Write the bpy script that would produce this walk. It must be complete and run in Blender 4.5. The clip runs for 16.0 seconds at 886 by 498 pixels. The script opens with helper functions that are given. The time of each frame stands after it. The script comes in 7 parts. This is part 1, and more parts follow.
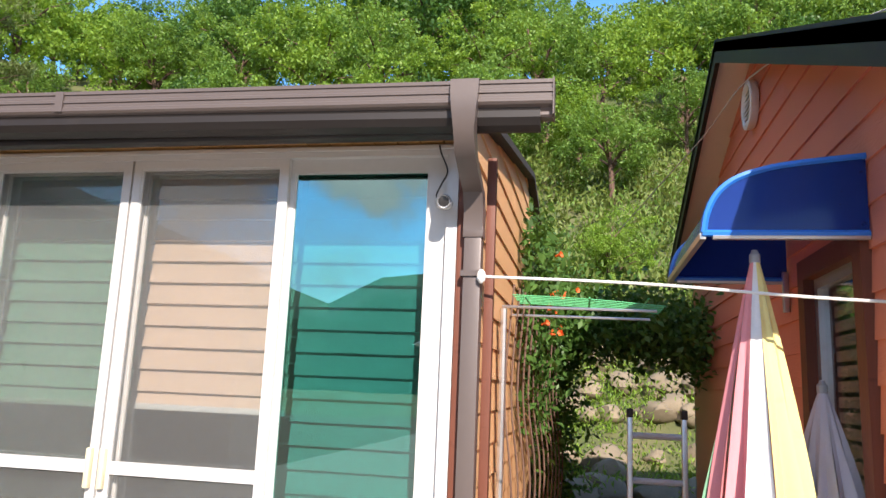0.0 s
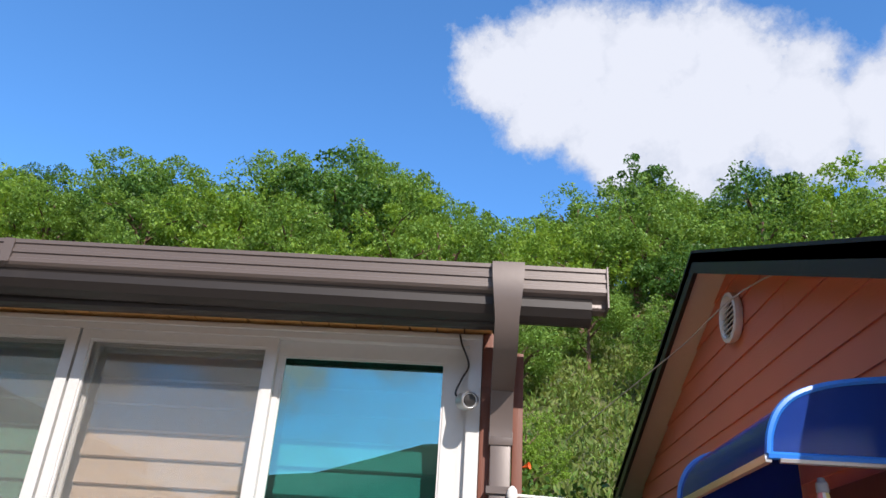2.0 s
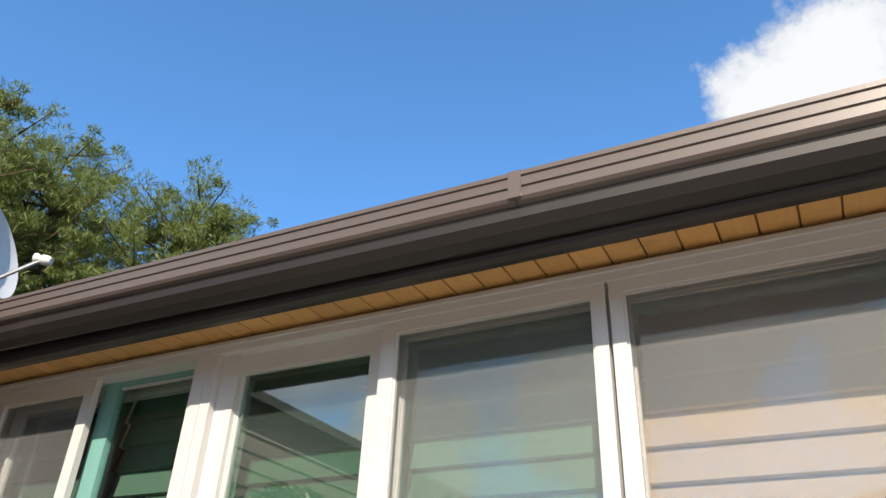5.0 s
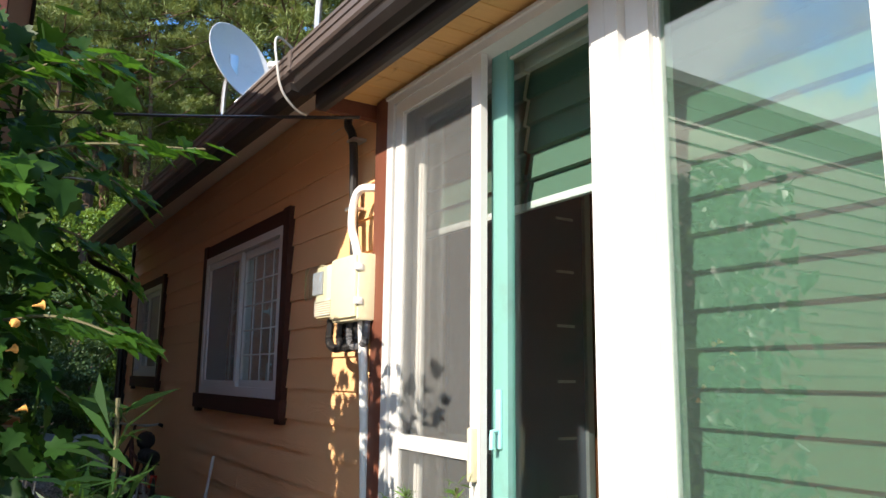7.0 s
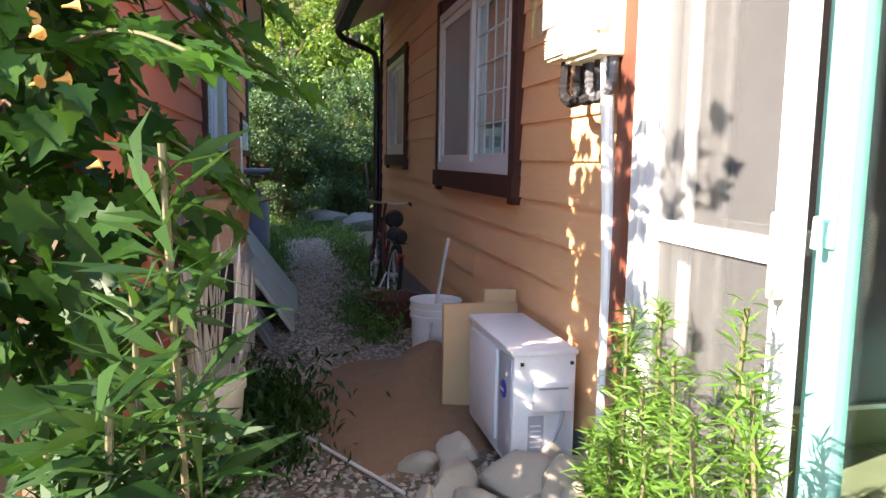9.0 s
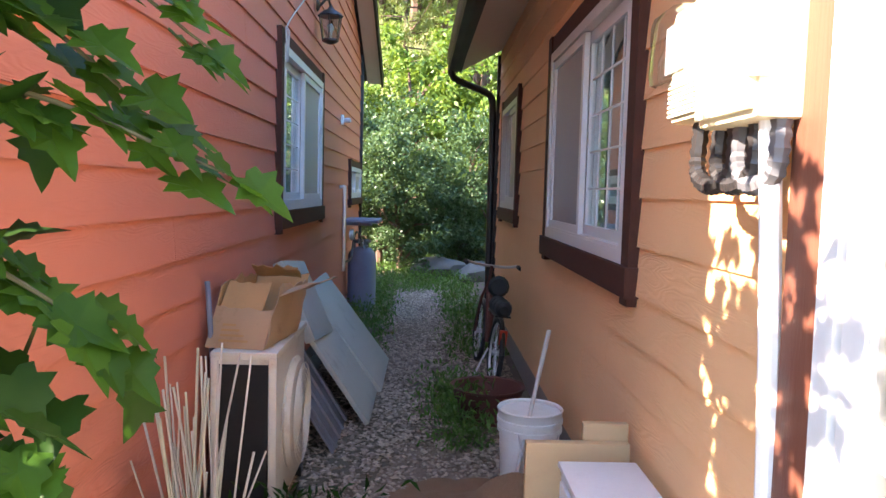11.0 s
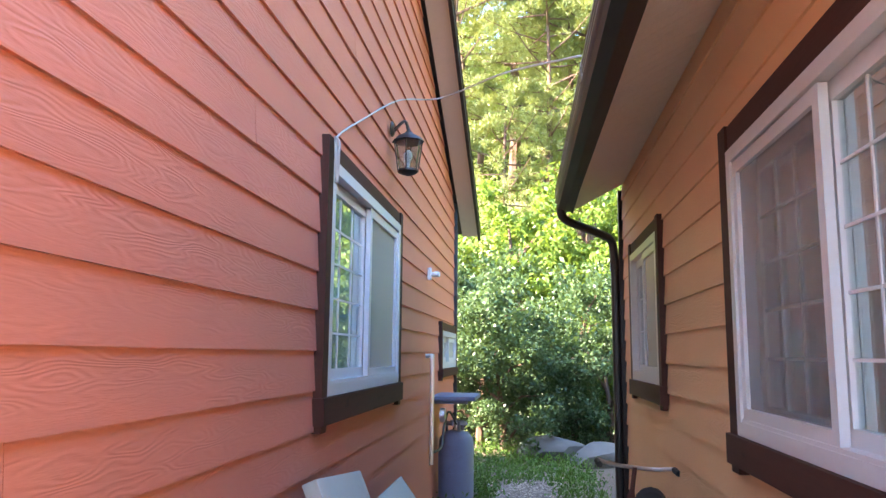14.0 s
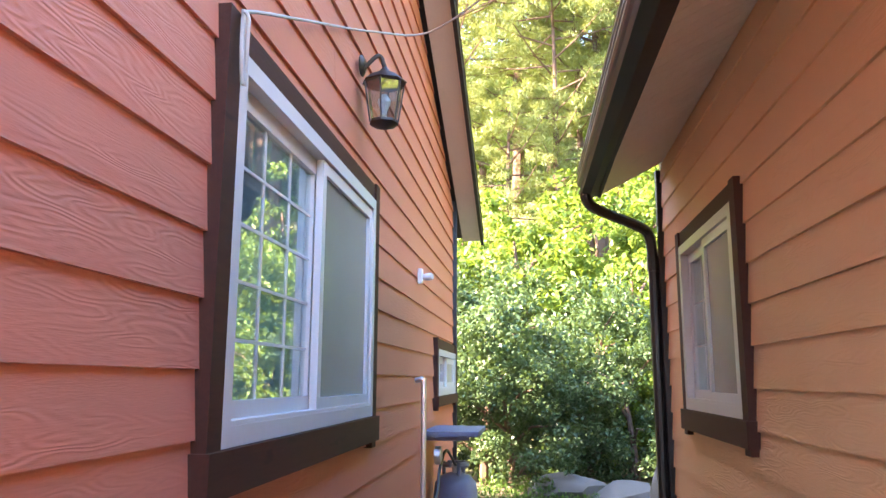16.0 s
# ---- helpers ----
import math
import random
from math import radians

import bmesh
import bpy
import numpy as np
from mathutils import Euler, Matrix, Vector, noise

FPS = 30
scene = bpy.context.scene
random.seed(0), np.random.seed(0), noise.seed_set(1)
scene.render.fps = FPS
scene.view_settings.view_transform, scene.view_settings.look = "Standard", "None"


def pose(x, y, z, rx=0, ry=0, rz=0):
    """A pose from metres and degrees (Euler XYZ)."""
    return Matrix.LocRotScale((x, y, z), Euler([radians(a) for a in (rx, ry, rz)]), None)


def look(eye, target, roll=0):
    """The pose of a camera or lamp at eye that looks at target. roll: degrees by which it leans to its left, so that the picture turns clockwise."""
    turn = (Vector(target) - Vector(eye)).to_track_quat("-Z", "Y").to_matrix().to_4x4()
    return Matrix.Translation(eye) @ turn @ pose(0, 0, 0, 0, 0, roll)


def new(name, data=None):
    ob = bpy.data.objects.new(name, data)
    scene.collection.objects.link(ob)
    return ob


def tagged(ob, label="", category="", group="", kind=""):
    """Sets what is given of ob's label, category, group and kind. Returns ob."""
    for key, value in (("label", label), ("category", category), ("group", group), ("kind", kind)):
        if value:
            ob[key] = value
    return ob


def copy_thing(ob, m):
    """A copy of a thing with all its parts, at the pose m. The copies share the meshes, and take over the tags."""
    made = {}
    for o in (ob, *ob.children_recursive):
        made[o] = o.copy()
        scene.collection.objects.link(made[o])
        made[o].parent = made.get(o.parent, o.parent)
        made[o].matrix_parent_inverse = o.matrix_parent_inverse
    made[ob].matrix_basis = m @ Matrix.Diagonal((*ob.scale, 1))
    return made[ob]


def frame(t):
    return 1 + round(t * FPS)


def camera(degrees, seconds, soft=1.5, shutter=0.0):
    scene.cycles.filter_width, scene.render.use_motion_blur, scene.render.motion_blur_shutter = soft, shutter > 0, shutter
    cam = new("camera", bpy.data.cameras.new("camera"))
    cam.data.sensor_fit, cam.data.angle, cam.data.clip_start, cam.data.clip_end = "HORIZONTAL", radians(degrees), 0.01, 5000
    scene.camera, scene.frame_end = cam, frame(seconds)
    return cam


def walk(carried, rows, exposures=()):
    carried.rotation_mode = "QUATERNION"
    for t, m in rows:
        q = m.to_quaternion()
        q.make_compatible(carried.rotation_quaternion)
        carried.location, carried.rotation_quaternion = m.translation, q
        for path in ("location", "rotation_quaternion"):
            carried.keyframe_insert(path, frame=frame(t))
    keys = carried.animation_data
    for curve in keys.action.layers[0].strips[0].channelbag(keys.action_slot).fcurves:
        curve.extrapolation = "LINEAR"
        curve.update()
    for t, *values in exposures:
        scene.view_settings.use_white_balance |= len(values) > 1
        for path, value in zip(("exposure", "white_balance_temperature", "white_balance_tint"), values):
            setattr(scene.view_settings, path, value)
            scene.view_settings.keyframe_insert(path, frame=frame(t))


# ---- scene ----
cam = camera(61.5, 16.0)
PATH = [
    (0, (0.592, -3.196, 1.832), (0.208, -1.267, 2.194), 2.4),
    (0.5, (0.454, -3.105, 1.859), (0.207, -1.177, 2.329), 2.3),
    (1, (0.271, -3.009, 1.887), (0.114, -1.104, 2.474), 2.7),
    (1.5, (0.121, -2.896, 1.9), (0.004, -1.037, 2.627), 3.4),
    (2, (0.006, -2.837, 1.912), (-0.101, -1.042, 2.787), 3.9),
    (2.5, (-0.147, -2.811, 1.925), (-0.248, -1.063, 2.892), 4.0),
    (3, (-0.281, -2.742, 1.917), (-0.383, -1.021, 2.93), 3.7),
    (3.2, (-0.338, -2.683, 1.908), (-0.449, -0.967, 2.93), 3.4),
    (5.3, (-1.182, -1.997, 1.738), (-2.153, -0.558, 2.732), 2.6),
    (5.5, (-1.232, -1.967, 1.75), (-2.305, -0.56, 2.682), 2.1),
    (6, (-1.405, -1.833, 1.722), (-2.686, -0.52, 2.518), 1.9),
    (6.5, (-1.565, -1.671, 1.697), (-3.062, -0.471, 2.262), 1.2),
    (7, (-1.722, -1.526, 1.663), (-3.39, -0.475, 2.0), 0.7),
    (7.5, (-1.906, -1.364, 1.627), (-3.688, -0.466, 1.768), 0.5),
    (8, (-2.138, -1.238, 1.576), (-3.988, -0.481, 1.507), 0.7),
    (8.5, (-2.346, -1.126, 1.572), (-4.243, -0.51, 1.416), 1.0),
    (8.7, (-2.428, -1.078, 1.574), (-4.348, -0.553, 1.384), 1.0),
    (10.8, (-3.293, -0.706, 1.735), (-5.28, -0.627, 1.515), 1.4),
    (11, (-3.38, -0.672, 1.758), (-5.373, -0.625, 1.605), 1.5),
    (11.5, (-3.59, -0.602, 1.782), (-5.59, -0.625, 1.801), 1.4),
    (12, (-3.757, -0.546, 1.794), (-5.75, -0.649, 1.926), 1.3),
    (12.5, (-3.999, -0.569, 1.774), (-5.982, -0.744, 1.964), 1.2),
    (13, (-4.264, -0.587, 1.771), (-6.241, -0.792, 1.991), 0.8),
    (13.5, (-4.57, -0.616, 1.819), (-6.543, -0.835, 2.066), 0.5),
    (14, (-4.885, -0.713, 1.795), (-6.852, -0.944, 2.075), 0.5),
    (14.5, (-5.174, -0.783, 1.795), (-7.137, -1.018, 2.092), 0.4),
    (15, (-5.494, -0.788, 1.78), (-7.455, -1.024, 2.093), 0.4),
    (15.5, (-5.833, -0.794, 1.767), (-7.791, -1.031, 2.098), 0.3),
    (16, (-6.177, -0.809, 1.782), (-8.132, -1.045, 2.128), 0.2),
]
EXPOSURES = [(0, 1.28, 6700, 18), (3, 0.62, 6400, 15), (5.5, 1.08, 7100, 12), (7, 1.55, 6900, 12), (8.5, 2.65, 7200, 18), (11, 3.6, 7200, 23), (13, 4.05, 7200, 23), (16, 4.5, 8100, 30)]
walk(cam, [(t, look(e, a, r)) for t, e, a, r in PATH], EXPOSURES)

# ---- light ----
SUN_FROM = Vector((0.6, -1.58, 1.12)).normalized()
sun_data = bpy.data.lights.new("sun", "SUN")
sun_data.energy, sun_data.angle, sun_data.color = 3.4, radians(0.53), (1.0, 0.94, 0.84)
sun = new("sun", sun_data)
sun.matrix_world = look(SUN_FROM * 60, (0, 0, 0))

world = bpy.data.worlds.new("sky")
scene.world = world
world.use_nodes = True
wn, wl = world.node_tree.nodes, world.node_tree.links
wn.clear()
w_out, w_bg, w_sky = wn.new("ShaderNodeOutputWorld"), wn.new("ShaderNodeBackground"), wn.new("ShaderNodeTexSky")
w_sky.sky_type, w_sky.sun_disc = "NISHITA", False
w_sky.sun_elevation = math.asin(SUN_FROM.z)
w_sky.sun_rotation = math.atan2(SUN_FROM.x, SUN_FROM.y)
w_sky.air_density, w_sky.dust_density, w_sky.ozone_density = 1.0, 0.4, 3.0
w_bg.inputs["Strength"].default_value = 0.15
# drifting cumulus: a thresholded noise over the whole dome and one large cloud above the hill
w_geo = wn.new("ShaderNodeTexCoord")
w_map = wn.new("ShaderNodeMapping")
w_map.inputs["Scale"].default_value = (1.0, 1.0, 1.7)
w_map.inputs["Location"].default_value = (3.1, 0.4, 0.2)
w_noise = wn.new("ShaderNodeTexNoise")
w_noise.inputs["Scale"].default_value, w_noise.inputs["Detail"].default_value, w_noise.inputs["Roughness"].default_value = 2.6, 9.0, 0.56
wl.new(w_geo.outputs["Generated"], w_map.inputs["Vector"])
wl.new(w_map.outputs[0], w_noise.inputs["Vector"])


def w_math(op, a, b=0.0, clamp=False):
    n = wn.new("ShaderNodeMath")
    n.operation, n.use_clamp = op, clamp
    for k, v in enumerate((a, b)):
        if isinstance(v, (int, float)):
            n.inputs[k].default_value = v
        else:
            wl.new(v, n.inputs[k])
    return n.outputs[0]


def toward(yaw, elev):
    y, e = radians(yaw), radians(elev)
    return Vector((-math.sin(y) * math.cos(e), math.cos(y) * math.cos(e), math.sin(e)))


w_warp = wn.new("ShaderNodeTexNoise")
w_warp.inputs["Scale"].default_value, w_warp.inputs["Detail"].default_value, w_warp.inputs["Roughness"].default_value = 11.0, 6.0, 0.65
wl.new(w_geo.outputs["Generated"], w_warp.inputs["Vector"])
w_off, w_bent = wn.new("ShaderNodeVectorMath"), wn.new("ShaderNodeVectorMath")
w_off.operation, w_bent.operation = "MULTIPLY_ADD", "ADD"
w_off.inputs[1].default_value, w_off.inputs[2].default_value = (0.13, 0.13, 0.13), (-0.065, -0.065, -0.065)
wl.new(w_warp.outputs["Color"], w_off.inputs[0])
wl.new(w_off.outputs[0], w_bent.inputs[0])
wl.new(w_geo.outputs["Generated"], w_bent.inputs[1])


def puff(yaw, elev, size):
    d = wn.new("ShaderNodeVectorMath")
    d.operation = "DISTANCE"
    wl.new(w_bent.outputs[0], d.inputs[0])
    d.inputs[1].default_value = toward(yaw, elev)
    return w_math("SUBTRACT", 1.0, w_math("DIVIDE", d.outputs["Value"], size))


cover = puff(-1.5, 39.3, 0.085)
for yaw_, elev_, size_ in ((-8, 40.0, 0.115), (-15, 39.5, 0.115), (-20.5, 38.0, 0.11), (-14, 36.5, 0.13), (-5, 36.8, 0.10), (-11, 34.5, 0.10), (-20, 35.0, 0.12), (-27, 34.0, 0.12), (-34, 32.5, 0.13), (163, 19, 0.15), (150, 16, 0.13), (173, 24, 0.14), (140, 25, 0.15), (128, 18, 0.12), (157, 33, 0.13), (185, 20, 0.12), (160, 42, 0.22), (176, 37, 0.20), (192, 32, 0.18), (166, 27, 0.16)):
    cover = w_math("MAXIMUM", cover, puff(yaw_, elev_, size_))
fine = wn.new("ShaderNodeTexNoise")
fine.inputs["Scale"].default_value, fine.inputs["Detail"].default_value, fine.inputs["Roughness"].default_value = 9.0, 8.0, 0.62
wl.new(w_geo.outputs["Generated"], fine.inputs["Vector"])
ragged = w_math("ADD", cover, w_math("MULTIPLY", w_math("SUBTRACT", fine.outputs["Fac"], 0.5), 1.1))
big = w_math("MULTIPLY", w_math("SUBTRACT", ragged, 0.10), 3.0, True)
behind = wn.new("ShaderNodeSeparateXYZ")
wl.new(w_geo.outputs["Generated"], behind.inputs[0])
far_side = w_math("MULTIPLY", w_math("SUBTRACT", 0.15, behind.outputs["Y"]), 3.0, True)
loose = w_math("MULTIPLY", w_math("MULTIPLY", w_math("SUBTRACT", w_noise.outputs["Fac"], 0.38), 4.0, True), far_side)
cloud = w_math("MAXIMUM", big, loose)
w_mix = wn.new("ShaderNodeMix")
w_mix.data_type = "RGBA"
w_tint = wn.new("ShaderNodeMix")
w_tint.data_type, w_tint.blend_type = "RGBA", "MULTIPLY"
w_tint.inputs["Factor"].default_value = 1.0
w_tint.inputs[7].default_value = (0.48, 0.85, 1.08, 1)
w_shade = wn.new("ShaderNodeMix")
w_shade.data_type = "RGBA"
w_shade.inputs[6].default_value, w_shade.inputs[7].default_value = (2.1, 2.4, 2.85, 1), (3.1, 3.35, 3.65, 1)
wl.new(w_math("MULTIPLY", w_math("SUBTRACT", ragged, 0.15), 2.2, True), w_shade.inputs["Factor"])
wl.new(w_sky.outputs[0], w_tint.inputs[6])
wl.new(w_tint.outputs[2], w_mix.inputs[6])
wl.new(w_shade.outputs[2], w_mix.inputs[7])
wl.new(cloud, w_mix.inputs["Factor"])
wl.new(w_mix.outputs[2], w_bg.inputs["Color"])
wl.new(w_bg.outputs[0], w_out.inputs["Surface"])


# ---- materials ----
class Tree:
    """A small builder for one node material."""

    def __init__(self, name):
        self.mat = bpy.data.materials.new(name)
        self.mat.use_nodes = True
        self.n, self.l = self.mat.node_tree.nodes, self.mat.node_tree.links
        self.n.clear()
        self.out = self.n.new("ShaderNodeOutputMaterial")

    def pos(self, scale=(1, 1, 1), turn=(0, 0, 0)):
        g, m = self.n.new("ShaderNodeNewGeometry"), self.n.new("ShaderNodeMapping")
        m.inputs["Scale"].default_value = scale
        m.inputs["Rotation"].default_value = turn
        self.l.new(g.outputs["Position"], m.inputs["Vector"])
        return m.outputs[0]

    def noise(self, vec, scale, detail=4.0, rough=0.55, warp=0.0):
        t = self.n.new("ShaderNodeTexNoise")
        t.inputs["Scale"].default_value, t.inputs["Detail"].default_value = scale, detail
        t.inputs["Roughness"].default_value, t.inputs["Distortion"].default_value = rough, warp
        self.l.new(vec, t.inputs["Vector"])
        return t.outputs["Fac"]

    def math(self, op, a, b=0.0, clamp=False):
        n = self.n.new("ShaderNodeMath")
        n.operation, n.use_clamp = op, clamp
        for k, v in enumerate((a, b)):
            if isinstance(v, (int, float)):
                n.inputs[k].default_value = v
            else:
                self.l.new(v, n.inputs[k])
        return n.outputs[0]

    def mix(self, fac, a, b, how="MIX"):
        n = self.n.new("ShaderNodeMix")
        n.data_type, n.blend_type = "RGBA", how
        for s, v in ((n.inputs["Factor"], fac), (n.inputs[6], a), (n.inputs[7], b)):
            if isinstance(v, (int, float)):
                s.default_value = v
            elif isinstance(v, tuple):
                s.default_value = (*v, 1)
            else:
                self.l.new(v, s)
        return n.outputs[2]

    def bump(self, height, strength, dist=0.01):
        b = self.n.new("ShaderNodeBump")
        b.inputs["Strength"].default_value, b.inputs["Distance"].default_value = strength, dist
        self.l.new(height, b.inputs["Height"])
        return b.outputs[0]

    def random(self, island=False):
        if island:
            return self.n.new("ShaderNodeNewGeometry").outputs["Random Per Island"]
        return self.n.new("ShaderNodeObjectInfo").outputs["Random"]

    def plain(self, colour, rough, normal=None, metal=0.0, spec=0.5, coat=0.0):
        p = self.n.new("ShaderNodeBsdfPrincipled")
        for key, v in (("Base Color", colour), ("Roughness", rough), ("Metallic", metal), ("Specular IOR Level", spec), ("Coat Weight", coat)):
            if isinstance(v, tuple):
                p.inputs[key].default_value = (*v, 1)
            elif isinstance(v, (int, float)):
                p.inputs[key].default_value = v
            else:
                self.l.new(v, p.inputs[key])
        if normal is not None:
            self.l.new(normal, p.inputs["Normal"])
        return p.outputs[0]

    def done(self, shader):
        self.l.new(shader, self.out.inputs["Surface"])
        return self.mat


def dim(c, k):
    return tuple(v * k for v in c)


def worn(name, colour, rough=0.6, patch=3.0, grain=90.0, spread=0.18, bump=0.15, metal=0.0, dirt=(0.12, 0.09, 0.06), dirty=0.25, vary=0.0, stretch=(1, 1, 1), spec=0.5):
    """Paint, plastic, metal or stone with patchy tone, fine grain and a little dirt."""
    t = Tree(name)
    v = t.pos(stretch)
    a, b = t.noise(v, patch, 5.0), t.noise(v, grain, 3.0)
    c = t.mix(a, dim(colour, 1 - spread), dim(colour, 1 + spread))
    c = t.mix(t.math("MULTIPLY", b, 0.35), c, dim(colour, 0.75))
    stain = t.math("MULTIPLY", t.math("SUBTRACT", t.noise(t.pos(), patch * 2.3, 8.0, 0.7), 0.56), 5.0, True)
    c = t.mix(t.math("MULTIPLY", stain, dirty), c, dirt)
    if vary:
        r = t.random()
        c = t.mix(t.math("MULTIPLY", r, vary), c, dim(colour, 0.55))
    r = t.math("ADD", rough - 0.1, t.math("MULTIPLY", a, 0.2))
    return t.done(t.plain(c, r, t.bump(b, bump, 0.004), metal, spec))


def siding_paint(name, colour, vary=0.1):
    """Painted fibre-cement lap board with an embossed timber grain."""
    t = Tree(name)
    r = t.random()
    shift = t.n.new("ShaderNodeVectorMath")
    shift.operation = "ADD"
    comb = t.n.new("ShaderNodeCombineXYZ")
    t.l.new(t.math("MULTIPLY", r, 37.0), comb.inputs[0])
    t.l.new(t.math("MULTIPLY", r, 11.0), comb.inputs[2])
    t.l.new(t.pos((1.0, 1.0, 6.5)), shift.inputs[0])
    t.l.new(comb.outputs[0], shift.inputs[1])
    v = shift.outputs[0]
    warp = t.noise(v, 1.7, 2.0)
    ring = t.math("SINE", t.math("MULTIPLY", warp, 120.0))
    gate = t.math("MULTIPLY", t.math("SUBTRACT", t.noise(v, 0.9, 2.0), 0.38), 3.5, True)
    grain = t.math("MULTIPLY", ring, gate)
    fine_ = t.noise(t.pos((30, 30, 300)), 1.0, 3.0)
    tone = t.noise(t.pos(), 1.3, 5.0)
    c = t.mix(tone, dim(colour, 0.9), dim(colour, 1.08))
    c = t.mix(t.math("MULTIPLY", r, vary), c, dim(colour, 0.8))
    spots = t.math("MULTIPLY", t.math("SUBTRACT", t.noise(t.pos((1, 1, 0.35)), 9.0, 7.0, 0.7), 0.6), 4.0, True)
    c = t.mix(t.math("MULTIPLY", spots, 0.16), c, dim(colour, 0.5))
    h = t.math("ADD", t.math("MULTIPLY", grain, 0.5), t.math("MULTIPLY", fine_, 0.5))
    return t.done(t.plain(c, 0.55, t.bump(h, 0.35, 0.004), 0.0, 0.4))


def timber(name, colour, dark, scale=1.0, rough=0.6, along=(1, 12, 12), vary=0.5):
    t = Tree(name)
    v = t.pos(along)
    g = t.noise(v, 4.0 * scale, 6.0, 0.6, 1.2)
    knots = t.math("MULTIPLY", t.math("SUBTRACT", t.noise(t.pos((1.2, 4, 4)), 5.0 * scale, 2.0), 0.66), 9.0, True)
    c = t.mix(g, dark, colour)
    c = t.mix(t.math("MULTIPLY", knots, 0.7), c, dim(dark, 0.5))
    c = t.mix(t.math("MULTIPLY", t.random(), vary), c, dim(colour, 0.6))
    return t.done(t.plain(c, rough, t.bump(g, 0.3, 0.004), 0.0, 0.3))


def leafy(name, colour, bright, thin=0.35, gloss=0.25, island=True):
    """Leaves: each with its own tone, some light passing through."""
    t = Tree(name)
    r = t.random(island)
    big_ = t.noise(t.pos(), 0.35, 3.0)
    c = t.mix(r, dim(colour, 0.7), bright)
    c = t.mix(t.math("MULTIPLY", t.math("SUBTRACT", big_, 0.35), 1.6, True), c, bright)
    fine_ = t.noise(t.pos(), 60.0, 3.0)
    c = t.mix(t.math("MULTIPLY", fine_, 0.4), c, dim(colour, 0.6))
    d, s, m = t.plain(c, 0.45, None, 0.0, gloss), t.n.new("ShaderNodeBsdfTranslucent"), t.n.new("ShaderNodeMixShader")
    m.inputs[0].default_value = thin
    warm = t.mix(0.5, c, (bright[0] * 1.5, bright[1] * 1.35, bright[2] * 0.5))
    t.l.new(warm, s.inputs["Color"])
    t.l.new(d, m.inputs[1])
    t.l.new(s.outputs[0], m.inputs[2])
    return t.done(m.outputs[0])


def glazing(name, tint, mirror=0.12, film=0.0, film_colour=(0.4, 0.4, 0.4), rough=0.0, sheen=(1, 1, 1)):
    """Clear or tinted window glass; film is the share of a dusty, woven or painted-haze veil."""
    t = Tree(name)
    clear, gloss, fre = t.n.new("ShaderNodeBsdfTransparent"), t.n.new("ShaderNodeBsdfGlossy"), t.n.new("ShaderNodeLayerWeight")
    clear.inputs["Color"].default_value = (*tint, 1)
    gloss.inputs["Roughness"].default_value = rough
    gloss.inputs["Color"].default_value = (*sheen, 1)
    fre.inputs["Blend"].default_value = 0.5
    edge = t.math("ADD", 0.04, t.math("MULTIPLY", t.math("POWER", fre.outputs["Facing"], 5.0), 0.9))
    a = t.n.new("ShaderNodeMixShader")
    t.l.new(t.math("ADD", edge, mirror, True), a.inputs[0])
    t.l.new(clear.outputs[0], a.inputs[1])
    t.l.new(gloss.outputs[0], a.inputs[2])
    if not film:
        return t.done(a.outputs[0])
    d, b = t.n.new("ShaderNodeBsdfDiffuse"), t.n.new("ShaderNodeMixShader")
    d.inputs["Color"].default_value = (*film_colour, 1)
    film_noise = t.noise(t.pos(), 2.2, 6.0, 0.65)
    t.l.new(t.math("ADD", film * 0.7, t.math("MULTIPLY", film_noise, film * 0.6), True), b.inputs[0])
    t.l.new(a.outputs[0], b.inputs[1])
    t.l.new(d.outputs[0], b.inputs[2])
    return t.done(b.outputs[0])


def rubble(name, colours, scale, bump=0.6, rough=0.9):
    """Ground: two scales of mottling over crumbs."""
    t = Tree(name)
    v = t.pos()
    a, b, f = t.noise(v, 0.6, 5.0), t.noise(v, scale, 6.0, 0.65), t.noise(v, scale * 9, 3.0)
    c = t.mix(b, colours[0], colours[1])
    c = t.mix(t.math("MULTIPLY", t.math("SUBTRACT", a, 0.4), 3.0, True), c, colours[2])
    c = t.mix(t.math("MULTIPLY", f, 0.4), c, dim(colours[0], 0.6))
    return t.done(t.plain(c, rough, t.bump(t.math("ADD", b, t.math("MULTIPLY", f, 0.3)), bump, 0.02)))


def pebbles(name, colour):
    t = Tree(name)
    r = t.random(True)
    c = t.mix(r, dim(colour, 0.45), dim(colour, 1.35))
    c = t.mix(t.math("MULTIPLY", t.noise(t.pos(), 70.0, 4.0), 0.5), c, (0.16, 0.13, 0.10))
    return t.done(t.plain(c, 0.75))


